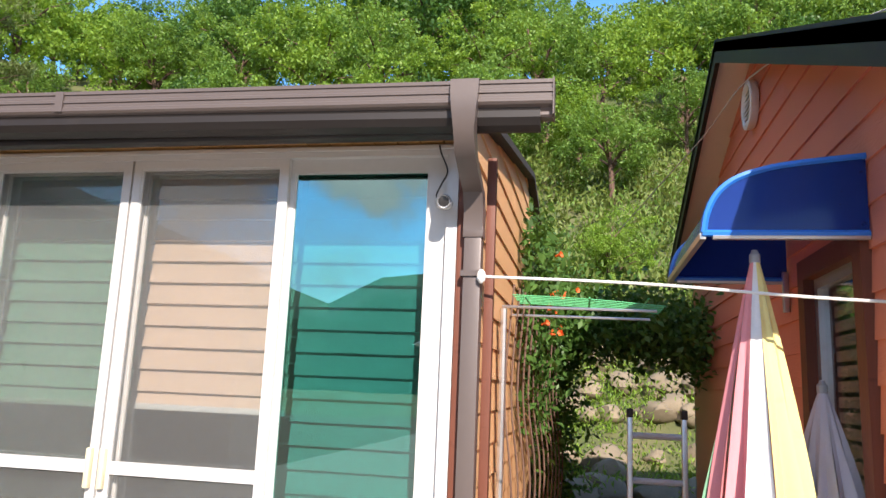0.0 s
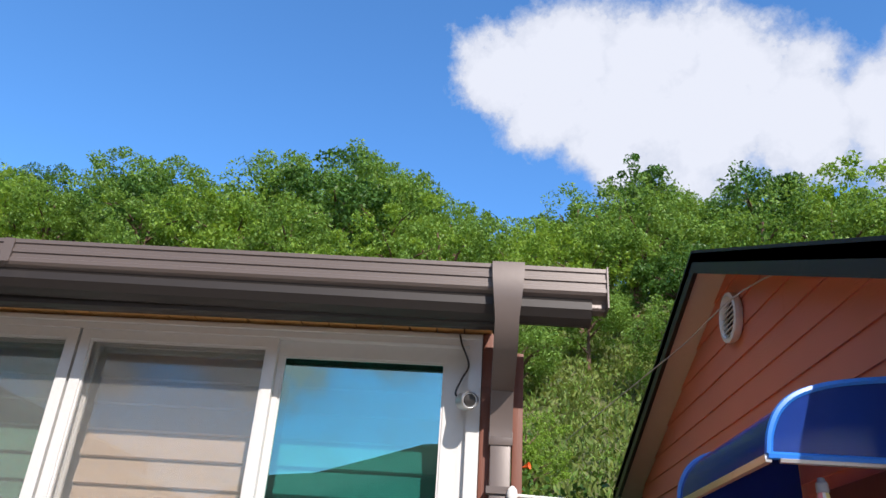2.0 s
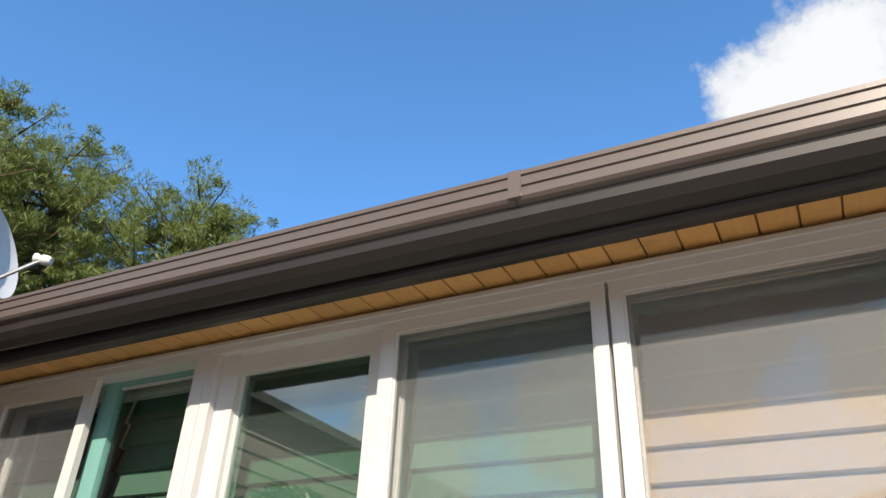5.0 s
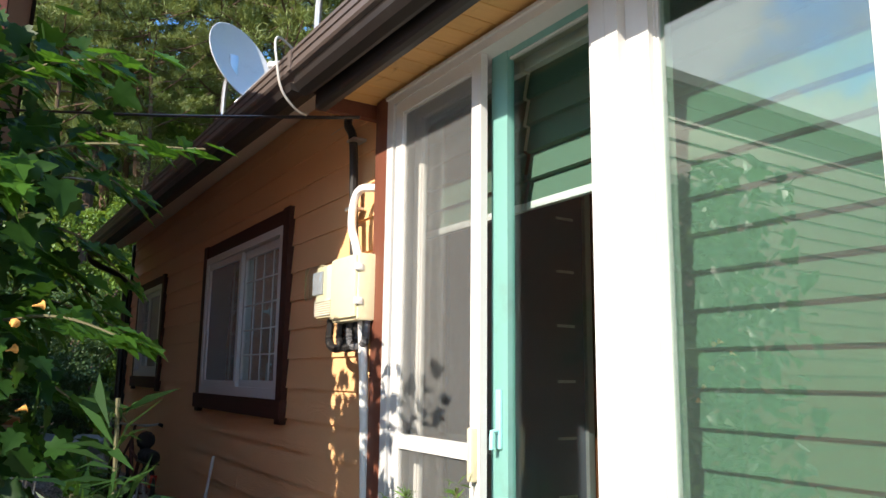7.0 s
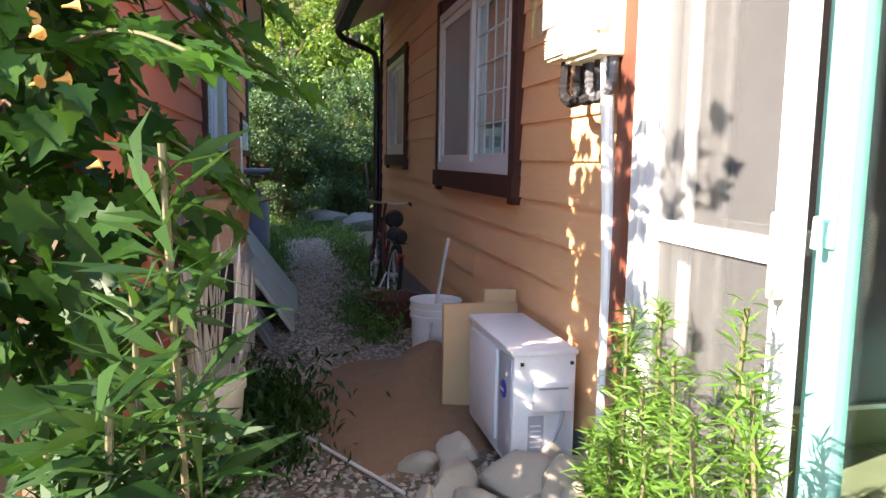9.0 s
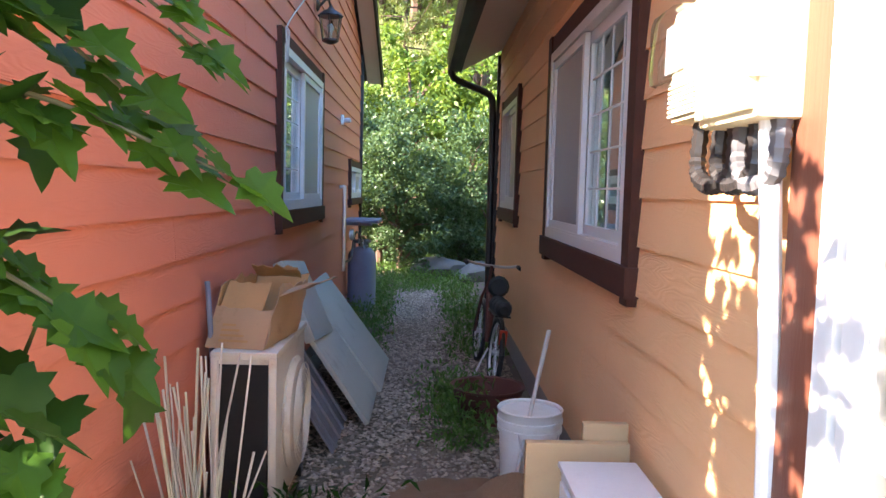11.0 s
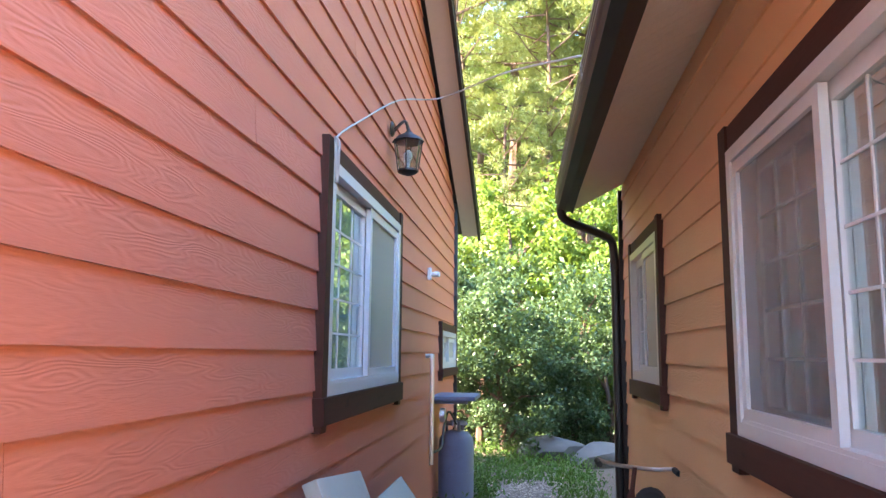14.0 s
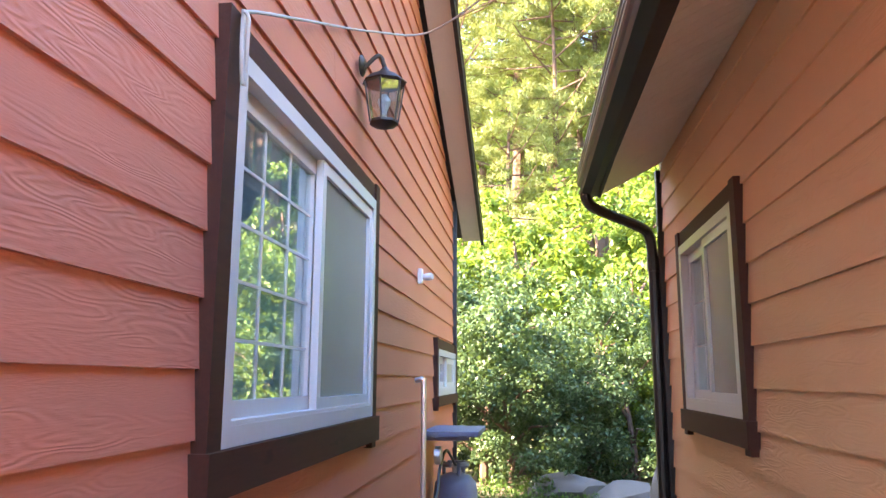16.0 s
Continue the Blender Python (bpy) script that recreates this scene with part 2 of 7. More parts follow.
M = {
    "peach": siding_paint("peach siding", (0.80, 0.45, 0.22)),
    "red": siding_paint("salmon siding", (0.625, 0.205, 0.128)),
    "wall_core": worn("sheathing", (0.3, 0.22, 0.16)),
    "brown": timber("brown stained trim", (0.085, 0.026, 0.015), (0.04, 0.013, 0.008), 1.0, 0.65),
    "post_brown": timber("red-brown post", (0.22, 0.075, 0.045), (0.10, 0.035, 0.02), 1.0, 0.5, (12, 12, 1)),
    "pvc": worn("white pvc", (0.62, 0.61, 0.59), 0.32, 1.5, 50, 0.03, 0.03, 0, (0.4, 0.36, 0.3), 0.12),
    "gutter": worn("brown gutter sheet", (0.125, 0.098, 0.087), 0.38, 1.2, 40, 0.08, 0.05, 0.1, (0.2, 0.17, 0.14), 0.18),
    # dark sheet, lowered to near-black to deepen the shade under the gutter
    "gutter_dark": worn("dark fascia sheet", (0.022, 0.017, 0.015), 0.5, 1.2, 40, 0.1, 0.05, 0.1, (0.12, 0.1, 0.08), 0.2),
    "soffit": worn("beige soffit vinyl", (0.74, 0.66, 0.56), 0.5, 2, 60, 0.05, 0.05, 0, (0.3, 0.25, 0.18), 0.2),
    "pine_board": timber("varnished pine boards", (0.74, 0.44, 0.17), (0.56, 0.28, 0.09), 1.0, 0.4, (12, 1, 12), 0.35),
    "shingle": worn("dark roof sheet", (0.04, 0.035, 0.034), 0.8, 2, 120, 0.3, 0.6),
    "black": worn("black pvc pipe", (0.02, 0.018, 0.017), 0.4, 3, 60, 0.2, 0.1),
    "rubber": worn("black rubber", (0.018, 0.018, 0.018), 0.75, 6, 90, 0.2, 0.3),
    "cream": worn("cream enamel", (0.72, 0.64, 0.42), 0.45, 2, 60, 0.06, 0.05, 0, (0.35, 0.25, 0.12), 0.2),
    "white_paint": worn("white enamel", (0.74, 0.74, 0.73), 0.4, 2, 70, 0.05, 0.06, 0, (0.3, 0.24, 0.16), 0.25),
    "grey_paint": worn("grey enamel", (0.36, 0.37, 0.40), 0.45, 2, 70, 0.06, 0.06),
    "white_plastic": worn("white plastic", (0.76, 0.75, 0.71), 0.45, 3, 60, 0.05, 0.05, 0, (0.4, 0.3, 0.2), 0.3),
    "old_white": worn("yellowed white enamel", (0.66, 0.62, 0.52), 0.5, 4, 70, 0.1, 0.1, 0, (0.25, 0.14, 0.06), 0.5),
    "tank": worn("blue-grey tank paint", (0.17, 0.20, 0.28), 0.5, 3, 70, 0.12, 0.1, 0.0, (0.16, 0.08, 0.05), 0.4),
    "card": worn("brown cardboard", (0.42, 0.27, 0.15), 0.85, 4, 120, 0.15, 0.2, 0, (0.18, 0.1, 0.05), 0.5),
    "panel": worn("pale grey-green panel", (0.46, 0.47, 0.39), 0.6, 2, 60, 0.1, 0.1, 0, (0.2, 0.18, 0.12), 0.5),
    "steel": worn("zinc sheet", (0.30, 0.31, 0.34), 0.45, 2, 60, 0.12, 0.1, 0.6),
    "alu": worn("aluminium", (0.62, 0.62, 0.62), 0.35, 3, 90, 0.08, 0.1, 0.85),
    "bronze": worn("dark bronze", (0.05, 0.033, 0.027), 0.45, 5, 90, 0.2, 0.15, 0.4),
    "rust": worn("rusty brown paint", (0.10, 0.03, 0.02), 0.7, 6, 90, 0.3, 0.3),
    "concrete": worn("concrete plinth", (0.30, 0.27, 0.25), 0.9, 2, 60, 0.15, 0.5),
    "sand": rubble("brown sand", ((0.17, 0.092, 0.046), (0.29, 0.165, 0.088), (0.23, 0.13, 0.068)), 14.0, 1.0),
    # unseen yard surface, made pale to bounce light onto walls and soffits
    "yard_bounce": rubble("pale bounce grit", ((0.28, 0.25, 0.21), (0.42, 0.38, 0.33), (0.35, 0.32, 0.27)), 10.0, 0.8),
    "soil": rubble("dark alley soil", ((0.09, 0.065, 0.045), (0.17, 0.12, 0.085), (0.13, 0.11, 0.06)), 10.0, 0.8),
    "hill": rubble("hill soil and grass", ((0.05, 0.08, 0.02), (0.12, 0.15, 0.045), (0.20, 0.17, 0.08)), 2.0, 1.0),
    "bark": timber("pine bark", (0.20, 0.12, 0.085), (0.08, 0.05, 0.04), 1.0, 0.9, (3, 3, 1)),
    "twig": worn("green-brown twig", (0.11, 0.10, 0.045), 0.8, 8, 60, 0.3, 0.3),
    # darker copy of the vine green, with shade put into its colour
    "leaf_vine": leafy("shade-dark lobed vine leaf", (0.012, 0.042, 0.008), (0.032, 0.09, 0.014), 0.35, 0.2),
    "leaf_herb": leafy("feathery herb leaf", (0.055, 0.145, 0.022), (0.15, 0.29, 0.048), 0.35, 0.3),
    "leaf_lance": leafy("long lance leaf", (0.014, 0.048, 0.012), (0.044, 0.105, 0.024), 0.3, 0.25),
    "leaf_tree": leafy("locust leaf", (0.085, 0.19, 0.035), (0.27, 0.44, 0.09), 0.35, 0.3),
    "leaf_alley": leafy("mixed wood leaf", (0.07, 0.15, 0.03), (0.19, 0.30, 0.06), 0.35, 0.3),
    "leaf_shrub": leafy("glossy shrub leaf", (0.030, 0.075, 0.028), (0.095, 0.17, 0.07), 0.3, 0.4),
    "rock_tan": worn("tan garden rock", (0.27, 0.215, 0.14), 0.9, 5, 30, 0.4, 0.9, 0, (0.07, 0.09, 0.03), 0.75, 0.4),
    "rock_grey": worn("mossy grey boulder", (0.12, 0.112, 0.10), 0.9, 4, 40, 0.3, 0.7, 0, (0.07, 0.08, 0.04), 0.6),
    "conduit": worn("dark grey conduit", (0.085, 0.085, 0.09), 0.5, 6, 60, 0.2, 0.1, 0, (0.3, 0.26, 0.2), 0.35),
    "aqua_frame": worn("pale aqua frame", (0.17, 0.37, 0.33), 0.4, 2, 60, 0.06, 0.05),
    # blind green lowered to stand in for the eave's shadow on the cloth
    "blind_shaded": worn("shadowed green blind", (0.07, 0.125, 0.09), 0.9, 3, 200, 0.06, 0.3, 0, (0.1, 0.12, 0.08), 0.1, 0.0, (1, 1, 6)),
    "blind_mid": worn("green woven shade", (0.13, 0.235, 0.17), 0.9, 3, 200, 0.08, 0.3, 0, (0.12, 0.16, 0.1), 0.15, 0.0, (1, 1, 6)),
    "door_glass": glazing("pale teal door glass", (0.86, 0.95, 0.93), -0.01),
    # diffuse teal haze painted into the panes, for light the dark rooms lack
    "pane_haze": glazing("hazed blue-tinted window glass", (0.74, 0.88, 0.88), 0.24, 0.12, (0.20, 0.44, 0.45)),
    "leaf_dark": leafy("dark shrub leaf", (0.035, 0.105, 0.026), (0.12, 0.25, 0.05), 0.3, 0.3),
    "leaf_lime": leafy("lime shrub leaf", (0.13, 0.27, 0.035), (0.33, 0.50, 0.08), 0.4, 0.3),
    "needle": leafy("pine needles", (0.10, 0.165, 0.05), (0.29, 0.34, 0.12), 0.25, 0.3),
    "grass": leafy("slope grass", (0.10, 0.19, 0.04), (0.30, 0.36, 0.11), 0.35, 0.2),
    "flower": worn("orange petals", (0.75, 0.12, 0.02), 0.6, 20, 90, 0.3),
    "glass": glazing("clear glass", (0.90, 0.94, 0.94), 0.09),
    "teal": glazing("teal reflective glass", (0.22, 0.58, 0.57), 0.26, sheen=(0.64, 0.82, 0.74)),
    "green_glass": glazing("green tinted glass", (0.54, 0.70, 0.63), 0.18, 0.05, (0.34, 0.42, 0.40)),
    "screen": glazing("insect screen", (0.84, 0.84, 0.83), -0.03, 0.11, (0.34, 0.35, 0.35), 0.5),
    "blind": worn("beige woven blind", (0.66, 0.47, 0.36), 0.9, 3, 220, 0.05, 0.3, 0, (0.3, 0.22, 0.15), 0.1, 0.0, (1, 1, 6)),
    "inner_wall": worn("interior plaster", (0.55, 0.52, 0.46), 0.8, 1, 40, 0.05),
    "dark_door": worn("dark blue-grey door", (0.12, 0.13, 0.175), 0.35, 2, 60, 0.1, 0.05),
    "tile": worn("olive marble tile", (0.22, 0.23, 0.14), 0.35, 5, 30, 0.4, 0.05, 0, (0.35, 0.33, 0.25), 0.5, 0.4),
    "grout": worn("grout", (0.4, 0.38, 0.33), 0.9),
    "brown_door": timber("brown veneer door", (0.16, 0.06, 0.025), (0.09, 0.03, 0.012), 1.0, 0.4, (12, 12, 1)),
    "rope": worn("white rope", (0.75, 0.74, 0.70), 0.8, 10, 300, 0.1, 0.4),
    "wire": worn("pale cable", (0.5, 0.47, 0.43), 0.6),
    "pebble": worn("river gravel", (0.30, 0.245, 0.20), 0.8, 8, 70, 0.25, 0.4, 0, (0.14, 0.11, 0.09), 0.4, 0.6),
    "rock": worn("pale field stone", (0.33, 0.285, 0.225), 0.85, 4, 40, 0.25, 0.7, 0, (0.16, 0.13, 0.09), 0.5, 0.35),
    "red_plastic": worn("red reflector", (0.55, 0.05, 0.02), 0.35),
    "plywood": worn("pale plywood", (0.56, 0.38, 0.20), 0.7, 3, 90, 0.1, 0.2, 0, (0.3, 0.18, 0.08), 0.2, 0.2, (1, 1, 8)),
    "blue_sheet": glazing("blue polycarbonate", (0.10, 0.20, 0.62), -0.02, 0.40, (0.03, 0.09, 0.42), 0.12),
    "blue_rim": worn("blue plastic rim", (0.02, 0.20, 0.72), 0.35, 3, 60, 0.08, 0.05),
    "cloth_pink": worn("pink canvas", (0.80, 0.30, 0.32), 0.85, 4, 200, 0.08, 0.2),
    "cloth_white": worn("white canvas", (0.78, 0.76, 0.76), 0.85, 4, 200, 0.05, 0.2),
    "cloth_yellow": worn("yellow canvas", (0.80, 0.70, 0.28), 0.85, 4, 200, 0.06, 0.2),
    "cloth_green": worn("green canvas", (0.25, 0.55, 0.35), 0.85, 4, 200, 0.06, 0.2),
    "cloth_grey": worn("lavender canvas", (0.55, 0.54, 0.62), 0.85, 4, 200, 0.06, 0.2),
    "green_wire": worn("green coated wire", (0.10, 0.50, 0.20), 0.4),
    "blue_badge": worn("blue badge", (0.03, 0.04, 0.30), 0.4),
    "teal_plastic": worn("aqua plastic", (0.30, 0.62, 0.62), 0.4),
    "curtain": worn("blue-grey curtain", (0.55, 0.64, 0.68), 0.9, 2, 200, 0.1, 0.2),
    "blind_green": worn("pale aqua woven blind", (0.40, 0.53, 0.47), 0.9, 3, 200, 0.06, 0.3, 0, (0.3, 0.3, 0.2), 0.1, 0.0, (1, 1, 6)),
    "dish_white": worn("white dish enamel", (0.66, 0.67, 0.68), 0.45, 2, 60, 0.05, 0.05),
    "coil": worn("black coil fins", (0.012, 0.012, 0.012), 0.8, 3, 250, 0.3, 0.6, 0, (0.06, 0.05, 0.04), 0.3),
    "card_inner": worn("stained cardboard", (0.44, 0.25, 0.10), 0.85, 5, 90, 0.3, 0.2, 0, (0.12, 0.05, 0.02), 0.6),
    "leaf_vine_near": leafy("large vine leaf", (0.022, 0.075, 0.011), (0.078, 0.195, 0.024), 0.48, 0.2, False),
    "gravel_bed": rubble("gravel bed", ((0.16, 0.12, 0.09), (0.34, 0.27, 0.21), (0.25, 0.195, 0.15)), 45.0, 1.0),
    "gravel_stone": pebbles("gravel stones", (0.41, 0.325, 0.25)),
    "flower_pale": worn("pale orange petals", (0.72, 0.34, 0.08), 0.6, 20, 90, 0.3),
    "far_hill": leafy("wooded far ridge", (0.03, 0.06, 0.025), (0.06, 0.10, 0.04), 0.1, 0.1, False),
}


# ---- building blocks ----
def world_of(o):
    m = o.matrix_basis
    return world_of(o.parent) @ o.matrix_parent_inverse @ m if o.parent else m.copy()


def thing(name, loc, label, category, group="", kind=""):
    e = new(name)
    e.empty_display_size = 0.1
    e.matrix_basis = Matrix.Translation(loc)
    return tagged(e, label, category, group, kind)


def smooth_by_angle(me, angle=35):
    me.polygons.foreach_set("use_smooth", [True] * len(me.polygons))
    me.set_sharp_from_angle(angle=radians(angle))


def part(name, bm, material, parent, label="", smooth=True):
    me = bpy.data.meshes.new(name)
    bm.normal_update()
    bm.to_mesh(me)
    bm.free()
    me.materials.append(M[material])
    if smooth:
        smooth_by_angle(me)
    return seat_under(new(name, me), parent, label)


def seat_under(ob, parent, label=""):
    if parent is not None:
        ob.parent = parent
        ob.matrix_parent_inverse = world_of(parent).inverted()
    return tagged(ob, label)


def solid(name, bm, material, label, category, group="", kind="", smooth=True):
    return tagged(part(name, bm, material, None, "", smooth), label, category, group, kind)


def raw(name, verts, faces, material, parent=None, label=""):
    """A mesh from numpy arrays: verts (n, 3) and faces (m, k)."""
    me = bpy.data.meshes.new(name)
    v, f = np.asarray(verts, np.float32), np.asarray(faces, np.int32)
    me.vertices.add(len(v))
    me.vertices.foreach_set("co", v.ravel())
    me.loops.add(f.size)
    me.loops.foreach_set("vertex_index", f.ravel())
    me.polygons.add(len(f))
    me.polygons.foreach_set("loop_start", np.arange(0, f.size, f.shape[1], dtype=np.int32))
    me.update(calc_edges=True)
    me.materials.append(M[material])
    return seat_under(new(name, me), parent, label)


def box(bm, x0, x1, y0, y1, z0, z1, bevel=0.0, m=None):
    r = bmesh.ops.create_cube(bm, size=1.0)
    vs = r["verts"]
    for v in vs:
        v.co = Vector(((x0 + x1) / 2 + v.co.x * (x1 - x0), (y0 + y1) / 2 + v.co.y * (y1 - y0), (z0 + z1) / 2 + v.co.z * (z1 - z0)))
    if bevel:
        es = list({e for v in vs for e in v.link_edges})
        r = bmesh.ops.bevel(bm, geom=es, offset=bevel, segments=2, profile=0.6, affect="EDGES")
        vs = list(set(r["verts"]) | {v for v in vs if v.is_valid})
    if m is not None:
        bmesh.ops.transform(bm, matrix=m, verts=vs)
    return bm


def boxed(*a, **k):
    return box(bmesh.new(), *a, **k)


def tube(bm, pts, r, n=8, ends=True):
    """A round rod along points; r is one radius or one per point."""
    pts = [Vector(p) for p in pts]
    rs = [r] * len(pts) if isinstance(r, (int, float)) else r
    rings, side = [], None
    for i, p in enumerate(pts):
        d = (pts[min(i + 1, len(pts) - 1)] - pts[max(i - 1, 0)]).normalized()
        if side is None:
            side = d.orthogonal().normalized()
        side = (side - d * side.dot(d)).normalized()
        up = d.cross(side)
        rings.append([bm.verts.new(p + (side * math.cos(2 * math.pi * k / n) + up * math.sin(2 * math.pi * k / n)) * rs[i]) for k in range(n)])
    for a, b in zip(rings, rings[1:]):
        for k in range(n):
            bm.faces.new((a[k], a[(k + 1) % n], b[(k + 1) % n], b[k]))
    if ends:
        bm.faces.new(rings[0][::-1])
        bm.faces.new(rings[-1])
    return bm


def tubed(pts, r, n=8):
    return tube(bmesh.new(), pts, r, n)


def turned(bm, profile, centre, n=24, axis=None):
    """A lathe: profile of (radius, height) about z, set at centre, turned to axis."""
    m = Matrix.Translation(centre)
    if axis is not None:
        m = m @ Vector(axis).to_track_quat("Z", "Y").to_matrix().to_4x4()
    rings = []
    for r, h in profile:
        rings.append([bm.verts.new(m @ Vector((max(r, 1e-4) * math.cos(2 * math.pi * k / n), max(r, 1e-4) * math.sin(2 * math.pi * k / n), h))) for k in range(n)])
    for a, b in zip(rings, rings[1:]):
        for k in range(n):
            bm.faces.new((a[k], a[(k + 1) % n], b[(k + 1) % n], b[k]))
    bm.faces.new(rings[0][::-1])
    bm.faces.new(rings[-1])
    return bm


def extrude_profile(bm, profile, x0, x1):
    """A (y, z) outline drawn along x."""
    a, b = [bm.verts.new((x0, y, z)) for y, z in profile], [bm.verts.new((x1, y, z)) for y, z in profile]
    n = len(profile)
    for k in range(n):
        bm.faces.new((a[k], a[(k + 1) % n], b[(k + 1) % n], b[k]))
    bm.faces.new(a[::-1])
    bm.faces.new(b)
    bmesh.ops.recalc_face_normals(bm, faces=bm.faces)
    return bm


def arc(points, steps=6):
    """Catmull-Rom through points."""
    p = [Vector(q) for q in points]
    p = [2 * p[0] - p[1], *p, 2 * p[-1] - p[-2]]
    out = []
    for i in range(1, len(p) - 2):
        for k in range(steps):
            t = k / steps
            out.append(0.5 * (2 * p[i] + (p[i + 1] - p[i - 1]) * t + (2 * p[i - 1] - 5 * p[i] + 4 * p[i + 1] - p[i + 2]) * t * t + (3 * p[i] - p[i - 1] - 3 * p[i + 1] + p[i + 2]) * t ** 3))
    return out + [p[-2]]


# ---- ground ----
def ground_z(x, y):
    """A level yard and alley, and the wooded slope behind and beyond."""
    z = 0.40 + 0.015 * noise.noise((x * 0.9, y * 0.9, 0.0))
    back, side = y - 8.0, -x - 19.0
    d = max(back, side, 0.0)
    if back > 0 and side > 0:
        d = math.hypot(back, side)
    d += 1.4 * (noise.noise((x * 0.12, y * 0.12, 0.3))) if d > 1 else 0
    d = max(d, 0)
    rise = 0.62 * d if d < 34 else 0.62 * 34 - min((d - 34) * 0.12, 9.0)
    if y < -6:
        rise *= max(0.0, 1 + (y + 6) / 14)
    if d > 1:
        rise += 0.5 * noise.noise((x * 0.3, y * 0.3, 1.7))
    return z + rise


def grid_mesh(name, xs, ys, material, lift=0.0):
    verts = [(x, y, ground_z(x, y) + lift) for y in ys for x in xs]
    n = len(xs)
    faces = [(j * n + i, j * n + i + 1, (j + 1) * n + i + 1, (j + 1) * n + i) for j in range(len(ys) - 1) for i in range(n - 1)]
    return raw(name, verts, faces, material)


def steps_between(marks):
    out = []
    for (a, b, k) in marks:
        out += [a + (b - a) * i / k for i in range(k)]
    return out + [marks[-1][1]]


gx = steps_between([(-1500, -200, 4), (-200, -70, 6), (-70, -20, 34), (-20, 4, 48), (4, 40, 20), (40, 200, 6), (200, 1500, 4)])
gy = steps_between([(-1500, -200, 4), (-200, -30, 8), (-30, -4, 10), (-4, 2, 12), (2, 60, 56), (60, 200, 6), (200, 1500, 4)])
# the yard part is invented pale ground that acts as a reflector
ground = tagged(grid_mesh("ground", gx, gy, "yard_bounce"), "pale gritty yard rising to a wooded slope", "ground", "", "structure")
ground.data.materials.append(M["hill"])
ground.data.materials.append(M["soil"])
for p in ground.data.polygons:
    if p.center.y > 7 or p.center.x < -18 or p.center.length > 30:
        p.material_index = 1
    elif p.center.x < -4.4 or p.center.y > 0.4:
        p.material_index = 2
smooth_by_angle(ground.data, 60)

# wooded ridge behind the walker, mirrored in the panes
ridge_v, ridge_f = [], []
for i in range(61):
    a = radians(150 + 240 * i / 60)
    h = 26 + 20 * noise.noise((math.cos(a) * 2.2, math.sin(a) * 2.2, 4)) + 9 * noise.noise((math.cos(a) * 7, math.sin(a) * 7, 2)) + 12 * math.exp(-((i - 33) / 6.0) ** 2)
    for rad, hh in ((110, -2), (150, h * 0.7), (190, h * 1.1), (240, -2)):
        ridge_v.append((rad * math.cos(a), rad * math.sin(a), hh + (2 * noise.noise((rad, i * 0.9, 1)) if hh > 0 else 0)))
for i in range(60):
    for k in range(3):
        a = i * 4 + k
        ridge_f.append((a, a + 1, a + 5, a + 4))
tagged(raw("backdrop", ridge_v, ridge_f, "far_hill"), "distant wooded mountain ridge", "ridge", "", "structure")


# ---- walls and lap siding ----
def wall_slab(name, u0, u1, z0, z1, holes, to, depth, material, label, gable=None):
    """A wall with real openings. to(u, out, z) gives world places; depth is its thickness inward."""
    us = sorted({u0, u1, *[v for h in holes for v in h[:2] if u0 < v < u1]} | ({gable[0]} if gable else set()))
    zs = sorted({z0, z1, *[v for h in holes for v in h[2:] if z0 < v < z1]})
    bm = bmesh.new()
    for a, b in zip(us, us[1:]):
        for c, d in zip(zs, zs[1:]):
            mu, mz = (a + b) / 2, (c + d) / 2
            if any(h[0] < mu < h[1] and h[2] < mz < h[3] for h in holes):
                continue
            prism(bm, [(a, c), (b, c), (b, d), (a, d)], to, -depth, 0)
        if gable:
            top = lambda u: gable_top(u, u0, u1, z1, gable)
            if max(top(a), top(b)) > z1 + 1e-4:
                pts = [(a, z1), (b, z1)] + ([(b, top(b))] if top(b) > z1 + 1e-4 else []) + ([(a, top(a))] if top(a) > z1 + 1e-4 else [])
                prism(bm, pts, to, -depth, 0)
    return solid(name, bm, material, label, "wall", "", "structure", False)


def gable_top(u, u0, u1, z1, gable):
    up, zp, zr = (*gable, z1)[:3]
    return z1 + (zp - z1) * (u - u0) / (up - u0) if u < up else zr + (zp - zr) * (u1 - u) / (u1 - up)


def prism(bm, pts, to, o0, o1):
    a, b = [bm.verts.new(to(u, o0, z)) for u, z in pts], [bm.verts.new(to(u, o1, z)) for u, z in pts]
    n = len(pts)
    fs = [bm.faces.new(a[::-1]), bm.faces.new(b)] + [bm.faces.new((a[k], a[(k + 1) % n], b[(k + 1) % n], b[k])) for k in range(n)]
    bmesh.ops.recalc_face_normals(bm, faces=fs)


SIDING = []


def lap_siding(wall, u0, u1, z0, z1, holes, to, material, seed, exposure=0.175, gable=None, joint=3.6):
    """Queue the boards of a wall; they are hung at the end of the file."""
    SIDING.append((wall, u0, u1, z0, z1, holes, to, material, seed, exposure, gable, joint))


